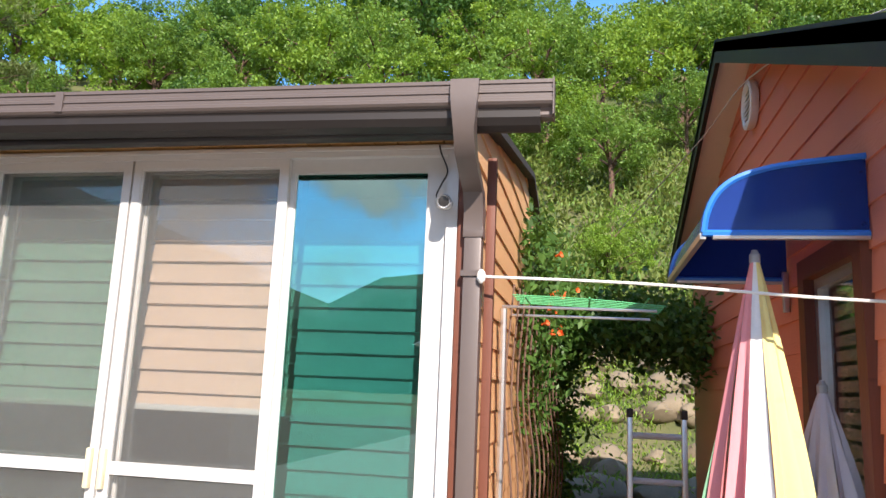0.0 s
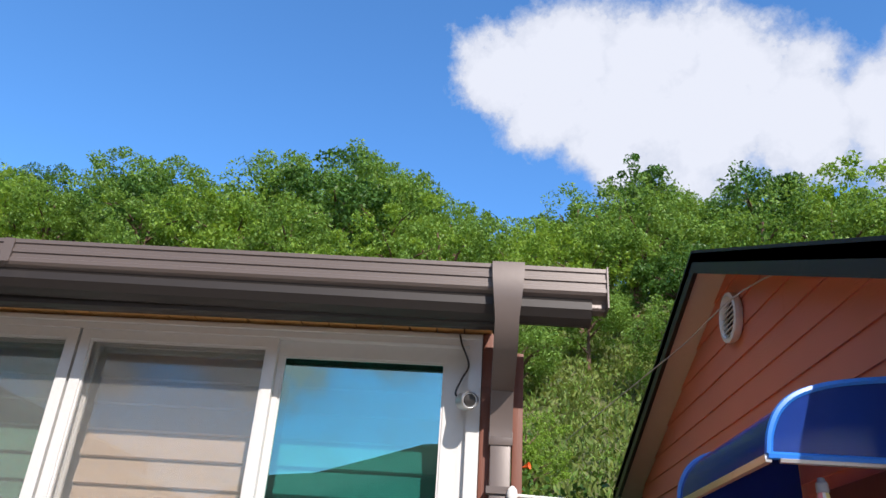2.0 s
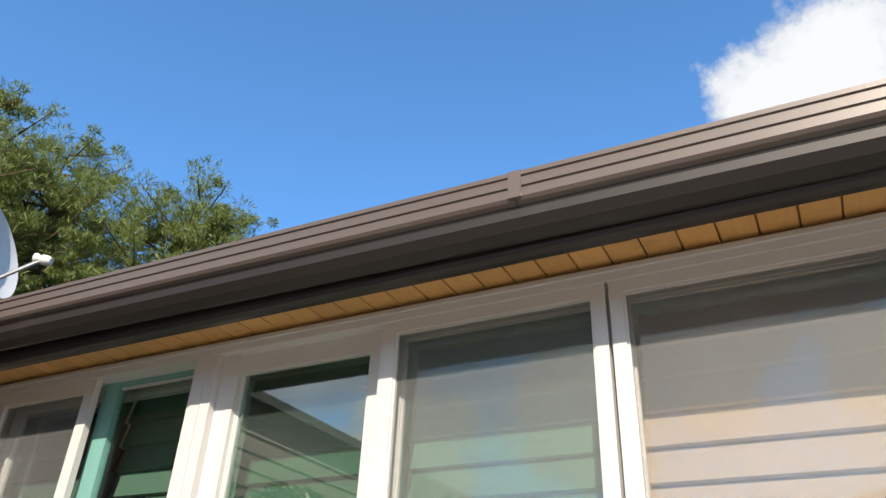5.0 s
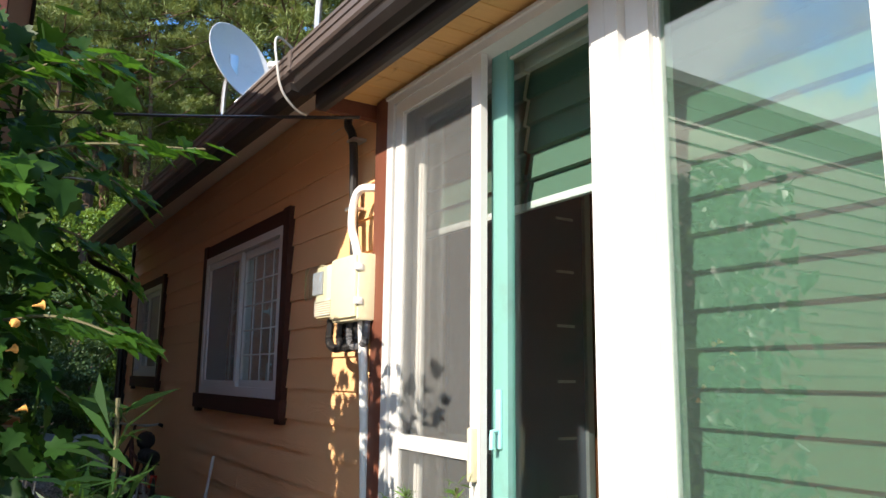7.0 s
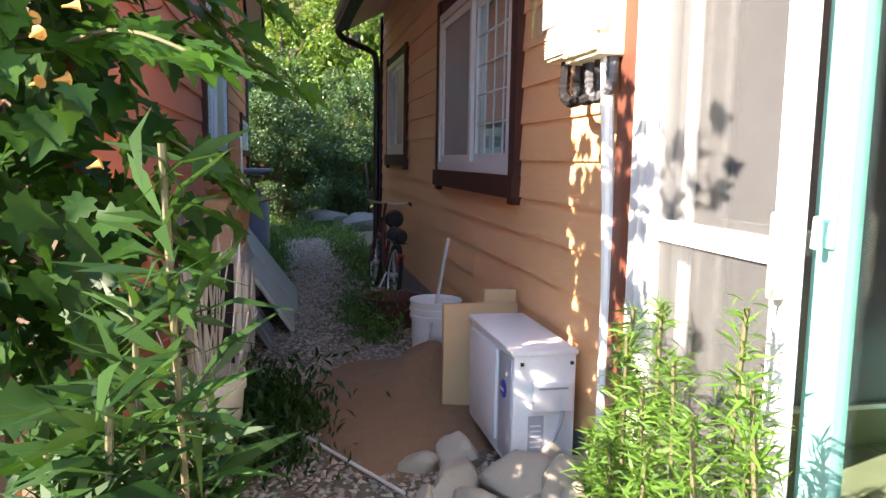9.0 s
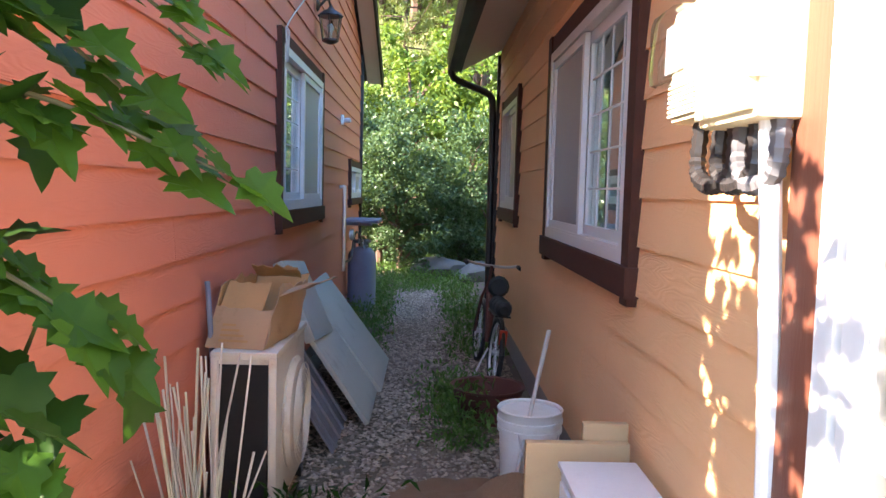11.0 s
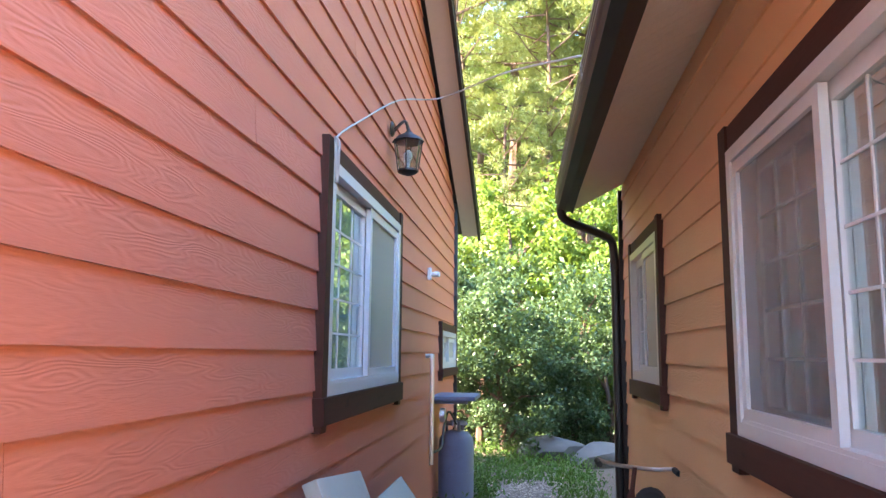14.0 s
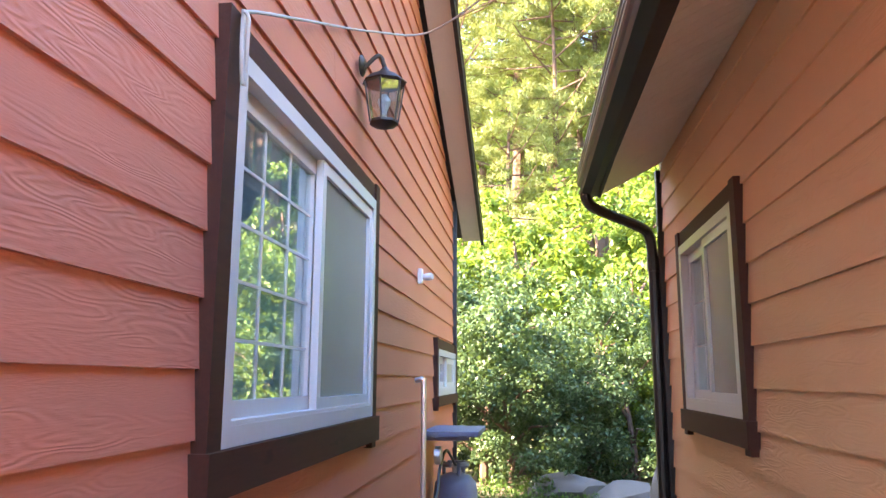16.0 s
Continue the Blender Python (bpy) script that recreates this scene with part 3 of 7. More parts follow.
def hang_boards(wall, u0, u1, z0, z1, holes, to, material, seed, exposure, gable, joint):
    rng = random.Random(seed)
    row, zb = 0, z0
    ztop = gable[1] if gable else z1
    while zb < ztop - 0.02:
        zt = min(zb + exposure, ztop)

        def span(z):
            if not gable or z <= z1:
                return u0, u1
            zr = (*gable, z1)[2]
            f, g = (z - z1) / (gable[1] - z1), max(0.0, (z - zr) / (gable[1] - zr))
            return u0 + (gable[0] - u0) * f, u1 - (u1 - gable[0]) * g
        lo_b, hi_b = span(zb)
        lo_t, hi_t = span(zt)
        cuts = {lo_b, hi_b}
        off = rng.uniform(0.4, joint)
        while off < hi_b - lo_b - 0.3:
            cuts.add(lo_b + off)
            off += joint
        hit = [h for h in holes if h[2] < zt - 0.003 and h[3] > zb + 0.003]
        for h in hit:
            cuts |= {min(max(h[0], lo_b), hi_b), min(max(h[1], lo_b), hi_b)}
        cuts = sorted(cuts)
        for a, b in zip(cuts, cuts[1:]):
            if b - a < 0.01:
                continue
            mid = (a + b) / 2
            zlo, zhi = zb, zt
            for h in hit:
                if h[0] < mid < h[1]:
                    if h[2] <= zb and h[3] >= zt:
                        zlo = zhi
                    elif h[2] > zb:
                        zhi = min(zhi, h[2])
                    else:
                        zlo = max(zlo, h[3])
            if zhi - zlo < 0.012:
                continue
            at_, bt_ = max(a, lo_t) if a > lo_b else lo_t, min(b, hi_t) if b < hi_b else hi_t
            if bt_ < at_:
                at_ = bt_ = (at_ + bt_) / 2
            gap = 0.001
            over = 0.02 if zhi == zt else 0.0
            k = (zlo - zb) / exposure
            o_b = 0.019 - 0.009 * k + rng.uniform(-0.0012, 0.0012)
            o_t = 0.019 - 0.009 * (zhi - zb) / exposure
            sag = rng.uniform(-0.002, 0.002)
            bm = bmesh.new()
            q = [(a + gap, zlo + sag, o_b), (b - gap, zlo + sag + rng.uniform(-0.0015, 0.0015), o_b), (bt_ - gap, zhi + over, o_t - 0.004), (at_ + gap, zhi + over, o_t - 0.004)]
            front = [bm.verts.new(to(u, o, z)) for u, z, o in q]
            back = [bm.verts.new(to(u, max(o - 0.012, 0.001), z)) for u, z, o in q]
            fs = [bm.faces.new(front), bm.faces.new(back[::-1])] + [bm.faces.new((front[i], back[i], back[(i + 1) % 4], front[(i + 1) % 4])) for i in range(4)]
            bmesh.ops.recalc_face_normals(bm, faces=fs)
            part("board", bm, material, wall, "", False)
        zb += exposure
        row += 1


def plane_y(y0, sign):
    """Wall along x at y0 whose outside looks to sign * y."""
    return lambda u, o, z: (u, y0 + sign * o, z)


def plane_x(x0, sign):
    return lambda u, o, z: (x0 + sign * o, u, z)


# house A: the long facade, its end walls and back
A_X0, A_Y = -11.20, 0.075
FACE_A = plane_y(A_Y, -1)
WIN_A = (-7.748, -6.028, 1.515, 2.565)
WIN_A2 = (-10.53, -9.39, 1.628, 2.535)
wall_a = wall_slab("wall_front", A_X0, -4.69, 0.2, 3.2, [WIN_A, WIN_A2], FACE_A, 0.16, "wall_core", "peach painted lap-sided house wall")
lap_siding(wall_a, A_X0, -4.69, 0.579, 3.2, [WIN_A, WIN_A2], FACE_A, "peach", 3, 0.1675, None, 9.0)
SIDE_A = plane_x(0.04, 1)
wall_e = wall_slab("wall_east", 0.02, 6.0, 0.1, 3.1, [], SIDE_A, 0.12, "wall_core", "peach lap-sided end wall of the house", (3.2, 3.66))
lap_siding(wall_e, 0.02, 6.0, 0.48, 3.1, [], SIDE_A, "peach", 5, 0.175, (3.2, 3.66))
wall_w = wall_slab("wall_west", 0.3, 6.0, 0.1, 3.4, [], plane_x(A_X0, -1), -0.12, "wall_core", "far end wall of the peach house")
wall_n = wall_slab("wall_back", A_X0, 0.0, 0.1, 3.4, [], plane_y(6.1, 1), 0.12, "wall_core", "rear wall of the peach house")
solid("plinth", boxed(A_X0, -4.69, 0.06, 0.22, 0.1, 0.576), "concrete", "grey concrete plinth under the siding", "plinth", "", "structure")

# house B: a gable wall along the alley
B_X0, B_X1, B_Y = -13.28, -4.72, -1.58
FACE_B = plane_y(B_Y, 1)
B_EAVE, B_APEX = 3.46, (-9.0, 5.16)
WIN_B = (-9.549, -7.889, 1.62, 2.615)
WIN_B2 = (-13.20, -11.95, 1.66, 2.02)
wall_b = wall_slab("wall_alley", B_X0, B_X1, 0.2, B_EAVE, [WIN_B, WIN_B2], FACE_B, 0.16, "wall_core", "salmon painted lap-sided gable wall", B_APEX)
lap_siding(wall_b, B_X0, B_X1, 0.525, B_EAVE, [WIN_B, WIN_B2], FACE_B, "red", 7, 0.160, B_APEX, 9.0)
solid("plinth", boxed(B_X0, B_X1, -1.74, -1.57, 0.1, 0.522), "concrete", "concrete plinth under salmon siding", "plinth", "", "structure")
FRONT_B = plane_x(B_X1 - 0.02, 1)
wall_bf = wall_slab("wall_lattice", -7.5, -1.75, 0.1, 3.5, [], FRONT_B, 0.14, "wall_core", "dark brown boarded front wall behind the vine")
lap_siding(wall_bf, -7.5, -1.70, 0.5, 3.5, [], FRONT_B, "brown_door", 9, 0.12)
wall_bb = wall_slab("wall_far_end", -7.5, -1.75, 0.1, 3.5, [], plane_x(B_X0, -1), 0.14, "wall_core", "far end wall of the salmon house")
wall_bs = wall_slab("wall_rear", B_X0, B_X1, 0.1, B_EAVE, [], plane_y(-7.5, -1), 0.14, "wall_core", "rear gable of the salmon house", B_APEX)

# house C: salmon gable wall at the other end of the yard
C_X = 1.68
FACE_C = plane_x(C_X, -1)
C_Y0, C_Y1 = -0.5, 4.9
DOOR_C = (-0.09, 0.81, 0.42, 2.52)
wall_c = wall_slab("wall_gable", C_Y0, C_Y1, 0.1, 3.07, [DOOR_C], FACE_C, 0.16, "wall_core", "salmon lap-sided gable wall with a vent", (1.82, 4.13, 3.09))
lap_siding(wall_c, C_Y0, C_Y1, 0.5, 3.07, [DOOR_C], FACE_C, "red", 11, 0.175, (1.82, 4.13, 3.09))
wall_slab("wall_gable_side", C_X, 9.0, 0.1, 3.07, [], plane_y(C_Y0, -1), -0.14, "wall_core", "side wall of the far salmon house")
wall_slab("wall_gable_back", C_X, 9.0, 0.1, 3.0, [], plane_y(C_Y1, 1), -0.14, "wall_core", "back wall of the far salmon house")


# ---- roofs, eaves and gutters ----
def slab(bm, pts, thick):
    """A flat sheet through four corners, thickened downwards."""
    t = [bm.verts.new(p) for p in pts]
    b = [bm.verts.new(Vector(p) - Vector((0, 0, thick))) for p in pts]
    bm.faces.new(t)
    bm.faces.new(b[::-1])
    for k in range(len(pts)):
        bm.faces.new((t[k], b[k], b[(k + 1) % len(pts)], t[(k + 1) % len(pts)]))
    bmesh.ops.recalc_face_normals(bm, faces=bm.faces)
    return bm


roof_a = thing("roof_front", (-6, 3, 3.2), "dark sheet roof of the peach house", "roof", "", "structure")
for xa, xb, ym, zm in ((-11.2, -4.76, 0.1, 3.30), (-4.76, 0.12, 0.3, 3.18)):
    for y0, z0, y1, z1 in ((-0.36, 3.06, ym, zm), (ym, zm, 3.2, 3.72), (3.2, 3.72, 6.6, 3.05)):
        part("roof_slope", slab(bmesh.new(), [(xa, y0, z0), (xb, y0, z0), (xb, y1, z1), (xa, y1, z1)], 0.05), "shingle", roof_a)
solid("ceiling", boxed(-5.42, 0.0, 0.06, 6.0, 2.96, 2.98), "inner_wall", "sunroom ceiling", "ceiling", "", "structure")

# front gutter with a ribbed face, in lengths
gutter = thing("gutter", (-6, -0.49, 3.0), "brown sheet-metal box gutter with ribbed face", "gutter")
G = [(-0.30, 3.049), (-0.394, 3.049), (-0.394, 3.034), (-0.388, 3.031), (-0.388, 3.012), (-0.394, 3.009), (-0.394, 2.996), (-0.388, 2.993), (-0.388, 2.976), (-0.394, 2.973), (-0.394, 2.958), (-0.386, 2.948), (-0.366, 2.938), (-0.356, 2.925), (-0.358, 2.912), (-0.35, 2.904), (-0.30, 2.904)]
for a, b in ((-11.05, -8.2), (-8.198, -4.75), (-4.748, -1.75), (-1.748, 0.45)):
    part("gutter_length", extrude_profile(bmesh.new(), G, a, b), "gutter", gutter, "", False)
part("end_cap", boxed(0.45, 0.456, -0.399, -0.30, 2.90, 3.055), "gutter", gutter)
# underside shade is partly in the near-black colour, offsetting bounce from below
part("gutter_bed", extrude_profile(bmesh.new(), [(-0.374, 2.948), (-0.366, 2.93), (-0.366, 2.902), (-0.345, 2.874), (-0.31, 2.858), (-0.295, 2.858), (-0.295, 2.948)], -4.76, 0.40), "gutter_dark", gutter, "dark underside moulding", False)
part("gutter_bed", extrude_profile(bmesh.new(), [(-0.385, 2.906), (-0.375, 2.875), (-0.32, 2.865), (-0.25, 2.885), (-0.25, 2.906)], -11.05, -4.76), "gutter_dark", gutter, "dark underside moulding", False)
for x in (-1.75, -4.75, -8.2):
    part("joint_sleeve", boxed(x - 0.02, x + 0.02, -0.3985, -0.391, 2.955, 3.049), "gutter", gutter)
for o in gutter.children:
    for v in o.data.vertices:
        v.co.z += 0.009 * max(-v.co.x, 0.0)
        v.co.y += 0.0096 * min(v.co.x, 0.0)
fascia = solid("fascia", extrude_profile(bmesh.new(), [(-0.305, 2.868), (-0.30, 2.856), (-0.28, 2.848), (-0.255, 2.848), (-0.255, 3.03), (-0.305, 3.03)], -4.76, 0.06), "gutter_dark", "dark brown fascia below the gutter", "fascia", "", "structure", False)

# varnished boards under the sunroom eave
soffit_s = thing("soffit", (-2.4, -0.15, 2.9), "varnished pine board soffit over the windows", "soffit", "", "structure")
for i in range(44):
    x = -4.74 + i * 0.109
    bm = boxed(x + 0.002, x + 0.107, -0.254, 0.02, 2.919, 2.939, 0.005)
    part("board", bm, "pine_board", soffit_s, "", False)
solid("soffit", boxed(-4.75, 0.06, -0.254, 0.0, 2.942, 2.957), "pine_board", "dark backing above the soffit boards", "soffit", "", "structure")
# ribbed vinyl soffit of the rest of the eave
soffit_v = thing("soffit", (-8.4, -0.15, 3.05), "beige ribbed vinyl soffit", "soffit", "", "structure")
for i in range(66):
    x = -11.05 + i * 0.0945
    part("slat", extrude_profile(bmesh.new(), [(-0.35, 2.985), (0.06, 3.205), (0.06, 3.216), (-0.35, 2.996)], x + 0.002, x + 0.0925), "soffit", soffit_v, "", False)
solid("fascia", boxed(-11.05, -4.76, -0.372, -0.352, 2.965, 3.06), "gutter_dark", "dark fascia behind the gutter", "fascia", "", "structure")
solid("soffit", boxed(A_X0 - 0.2, A_X0 - 0.03, 0.1, 6.0, 3.16, 3.18), "soffit", "beige soffit at the house end", "soffit", "", "structure")
solid("frieze", boxed(-4.80, -4.755, -0.29, 0.04, 2.86, 3.10), "post_brown", "brown board closing the eave end", "trim", "", "structure")

# downpipe of the sunroom end: hopper strap, swan neck and square pipe
down = thing("downpipe", (0.1, -0.1, 0.15), "brown sheet-metal downpipe with a swan neck", "downpipe")
bm = bmesh.new()
rows_ = [(y + 0.06, z, a, b) for y, z, a, b in ((-0.462, 3.05, 0.058, 0.02), (-0.468, 2.99, 0.056, 0.026), (-0.455, 2.92, 0.05, 0.035), (-0.43, 2.84, 0.042, 0.042), (-0.38, 2.76, 0.042, 0.045), (-0.25, 2.70, 0.042, 0.045), (-0.14, 2.66, 0.042, 0.045), (-0.10, 2.58, 0.042, 0.045), (-0.10, 2.50, 0.042, 0.045))]
rings = []
for y, z, hw, hd in rows_:
    rings.append([bm.verts.new((0.10 + sx * hw, y + sy * hd, z + (0.012 if sy > 0 else 0))) for sx, sy in ((-1, -1), (1, -1), (1, 1), (-1, 1))])
for a, b in zip(rings, rings[1:]):
    for k in range(4):
        bm.faces.new((a[k], a[(k + 1) % 4], b[(k + 1) % 4], b[k]))
bm.faces.new(rings[0]); bm.faces.new(rings[-1][::-1])
bmesh.ops.recalc_face_normals(bm, faces=bm.faces)
part("swan_neck", bm, "gutter", down)
part("pipe", boxed(0.062, 0.138, -0.078, -0.002, 0.36, 2.53, 0.006), "gutter", down)
part("collar", boxed(0.056, 0.144, -0.084, 0.004, 2.47, 2.52, 0.004), "gutter", down)
part("bracket", boxed(0.052, 0.148, -0.088, 0.03, 2.30, 2.325), "gutter", down)
part("bracket", boxed(0.052, 0.148, -0.088, 0.03, 1.30, 1.325), "gutter", down)

# black downpipe at the far corner of the peach house
down2 = thing("downpipe", (-11.24, 0.0, 0.4), "black round downpipe with an offset bend", "downpipe")
part("bend", tubed(arc([(-10.95, -0.45, 3.02), (-10.96, -0.45, 2.94), (-11.0, -0.38, 2.88), (-11.18, -0.10, 2.80), (-11.24, -0.02, 2.74), (-11.24, 0.0, 2.58)]), 0.036, 10), "black", down2)
part("pipe", tubed([(-11.24, 0.0, 2.60), (-11.24, 0.0, 0.38)], 0.036, 10), "black", down2)
part("socket", tubed([(-11.24, 0.0, 2.60), (-11.24, 0.0, 2.50)], 0.043, 10), "black", down2)


def gable_roof(name, axis_lo, axis_hi, e0, ridge, e1, along, label, over_lo, over_hi):
    """Two slopes over a gable; along is 'y' when the ridge runs in y. e0, ridge, e1: (u, z) of eave, ridge, eave."""
    r = thing(name, (0, 0, 0), label, "roof", "", "structure")
    mk = (lambda u, v, z: (u, v, z)) if along == "y" else (lambda u, v, z: (v, u, z))
    for (ua, za), (ub, zb) in ((e0, ridge), (ridge, e1)):
        part("roof_slope", slab(bmesh.new(), [mk(ua, axis_lo, za), mk(ub, axis_lo, zb), mk(ub, axis_hi, zb), mk(ua, axis_hi, za)], 0.07), "shingle", r)
        for v, s in ((axis_hi, -1), (axis_lo, 1)):
            ov = over_hi if s < 0 else over_lo
            part("barge_board", slab(bmesh.new(), [mk(ua, v, za + 0.02), mk(ub, v, zb + 0.02), mk(ub, v + s * 0.03, zb + 0.02), mk(ua, v + s * 0.03, za + 0.02)], 0.17), "gutter_dark", r)
            if ov:
                part("soffit_strip", slab(bmesh.new(), [mk(ua, v + s * 0.035, za - 0.09), mk(ub, v + s * 0.035, zb - 0.09), mk(ub, v + s * ov, zb - 0.09), mk(ua, v + s * ov, za - 0.09)], 0.012), "soffit", r)
    return r


gable_roof("roof_alley", -7.8, -1.31, (-13.9, 3.33), (-9.0, 5.27), (-4.62, 3.54), "y", "dark roof with beige rake soffit on the salmon house", 0, 0.22)
gable_roof("roof_gable", 1.43, 9.0, (-1.1, 2.885), (1.80, 4.22), (5.1, 3.10), "x", "dark roof with beige rake soffit on the gable house", 0.25, 0)


# ---- windows ----
def frame_bars(bm, u0, u1, z0, z1, w, o0, o1, to, bevel=0.0):
    for a, b, c, d in ((u0, u1, z1 - w, z1), (u0, u1, z0, z0 + w), (u0, u0 + w, z0 + w, z1 - w), (u1 - w, u1, z0 + w, z1 - w)):
        prism(bm, [(a, c), (b, c), (b, d), (a, d)], to, o0, o1)
    return bm


def plate(u0, u1, z0, z1, o0, o1, to):
    bm = bmesh.new()
    prism(bm, [(u0, z0), (u1, z0), (u1, z1), (u0, z1)], to, o0, o1)
    return bm


def sliding_window(name, hole, to, label, glass_high, muntins, trim_w=0.10, sill_h=0.11, sill_ext=0.0):
    """Two-sash sliding window in brown trim; glass_high: the glazed sash is at the larger u, the other one is the insect screen."""
    u0, u1, z0, z1 = hole
    um = (u0 + u1) / 2
    w = thing(name, to(um, 0, z0), label, "window", "", "structure")
    for nm, a, b, c, d, o in (("trim", u0 - 0.001, u1 + 0.001, z1 + 0.002, z1 + trim_w, 0.036), ("trim", u0 - trim_w - 0.014, u1 + trim_w + 0.014, z0 - sill_h, z0 - 0.002, 0.060),
                              ("trim", u0 - trim_w, u0 - 0.002, z0 - sill_h - 0.03, z1 + trim_w + 0.004, 0.046), ("trim", u1 + 0.002, u1 + trim_w, z0 - sill_h - 0.03, z1 + trim_w + 0.004, 0.046)):
        part(nm, plate(a, b, c, d, 0.0, o, to), "brown", w, "", False)
    part("window_frame", frame_bars(bmesh.new(), u0, u1, z0, z1, 0.05, -0.10, 0.046, to), "pvc", w, "", False)
    part("track", plate(u0 + 0.05, u1 - 0.05, z0 + 0.05, z0 + 0.062, -0.08, 0.042, to), "pvc", w, "", False)
    glass_span, screen_span = ((um - 0.02, u1 - 0.05), (u0 + 0.05, um + 0.03)) if glass_high else ((u0 + 0.05, um + 0.02), (um - 0.03, u1 - 0.05))
    s1 = part("sash", frame_bars(bmesh.new(), *glass_span, z0 + 0.052, z1 - 0.052, 0.055, -0.025, 0.005, to), "pvc", w, "", False)
    a, b = glass_span
    pane = part("pane", plate(a + 0.05, b - 0.05, z0 + 0.1, z1 - 0.1, -0.014, -0.009, to), "pane_haze", s1, "", False)
    pane.visible_shadow = False
    nu, nz = muntins
    for i in range(1, nu):
        u = a + 0.055 + (b - a - 0.11) * i / nu
        part("muntin", plate(u - 0.0045, u + 0.0045, z0 + 0.1, z1 - 0.1, -0.0085, -0.004, to), "pvc", s1, "", False)
    for i in range(1, nz):
        z = z0 + 0.107 + (z1 - z0 - 0.214) * i / nz
        part("muntin", plate(a + 0.05, b - 0.05, z - 0.0045, z + 0.0045, -0.0088, -0.005, to), "pvc", s1, "", False)
    s2 = part("screen_sash", frame_bars(bmesh.new(), *screen_span, z0 + 0.055, z1 - 0.055, 0.045, 0.010, 0.036, to), "pvc", w, "", False)
    a, b = screen_span
    mesh_ = part("screen", plate(a + 0.04, b - 0.04, z0 + 0.095, z1 - 0.095, 0.020, 0.022, to), "screen", s2, "grey insect mesh", False)
    mesh_.visible_shadow = False
    s3 = part("sash", frame_bars(bmesh.new(), screen_span[0], screen_span[1], z0 + 0.052, z1 - 0.052, 0.055, -0.062, -0.032, to), "pvc", w, "", False)
    pane = part("pane", plate(screen_span[0] + 0.05, screen_span[1] - 0.05, z0 + 0.1, z1 - 0.1, -0.050, -0.045, to), "pane_haze", s3, "", False)
    pane.visible_shadow = False
    for i in range(1, nz):
        z = z0 + 0.107 + (z1 - z0 - 0.214) * i / nz
        part("muntin", plate(a + 0.05, b - 0.05, z - 0.006, z + 0.006, -0.0445, -0.039, to), "pvc", s3, "", False)
    for i in range(1, nu):
        u = a + 0.055 + (b - a - 0.11) * i / nu
        part("muntin", plate(u - 0.006, u + 0.006, z0 + 0.1, z1 - 0.1, -0.0448, -0.038, to), "pvc", s3, "", False)
    # pale curtain some way inside
    bm = bmesh.new()
    n = 60
    us = [u0 - 0.1 + (u1 - u0 + 0.2) * i / n for i in range(n + 1)]
    top = [bm.verts.new(to(u, -0.20 - 0.03 * math.sin(i * 1.1) - 0.01 * math.sin(i * 2.7), z1 + 0.1)) for i, u in enumerate(us)]
    low = [bm.verts.new(to(u, -0.20 - 0.035 * math.sin(i * 1.1 + 0.3) - 0.01 * math.sin(i * 2.7), z0 - 0.2)) for i, u in enumerate(us)]
    for i in range(n):
        bm.faces.new((top[i], top[i + 1], low[i + 1], low[i]))
    part("curtain", bm, "curtain", w, "pale blue-grey curtain")
    return w


sliding_window("window_1", WIN_A, FACE_A, "white two-sash sliding window in brown trim", True, (4, 5))
sliding_window("window_2", WIN_A2, FACE_A, "small white sliding window in brown trim", False, (2, 3), 0.085)
sliding_window("window_3", WIN_B, FACE_B, "white two-sash sliding window in dark brown trim", True, (3, 5), 0.08)
sliding_window("window_4", WIN_B2, FACE_B, "low white bathroom window in dark brown trim", True, (2, 2), 0.08, 0.08)
for nm, x0, x1, y0, y1 in (("room_a", -11.0, -5.5, 0.9, 0.95), ("room_b", -13.9, -4.9, -2.6, -2.55)):
    solid("wall_inner", boxed(x0, x1, y0, y1, 0.3, 3.0), "inner_wall", "plain inner wall behind the windows", "wall", "", "structure")

# ---- sunroom ----
post = solid("corner_post", boxed(-4.693, -4.58, -0.03, 0.10, 0.3, 2.914, 0.006), "post_brown", "red-brown stained corner post with worn knots", "post", "", "structure")
solid("corner_post", boxed(0.022, 0.075, -0.03, 0.10, 0.3, 2.914, 0.005), "post_brown", "red-brown corner board beside the downpipe", "post", "", "structure")
solid("corner_post", boxed(0.145, 0.185, -0.0, 0.05, 0.3, 2.85, 0.004), "post_brown", "thin brown corner trim of the end wall", "trim", "", "structure")
SUN = plane_y(0.0, -1)
sunroom = thing("window_wall", (-2.4, 0, 0.5), "white framed sunroom window wall with sliding panels", "window", "", "structure")
part("outer_frame", frame_bars(bmesh.new(), -3.215, 0.02, 0.48, 2.909, 0.05, -0.12, 0.03, SUN), "pvc", sunroom, "", False)
part("outer_frame", frame_bars(bmesh.new(), -4.578, -3.217, 0.48, 2.909, 0.055, -0.12, 0.03, SUN), "pvc", sunroom, "", False)
part("head_moulding", plate(-4.578, 0.02, 2.886, 2.899, 0.03, 0.042, SUN), "pvc", sunroom, "", False)


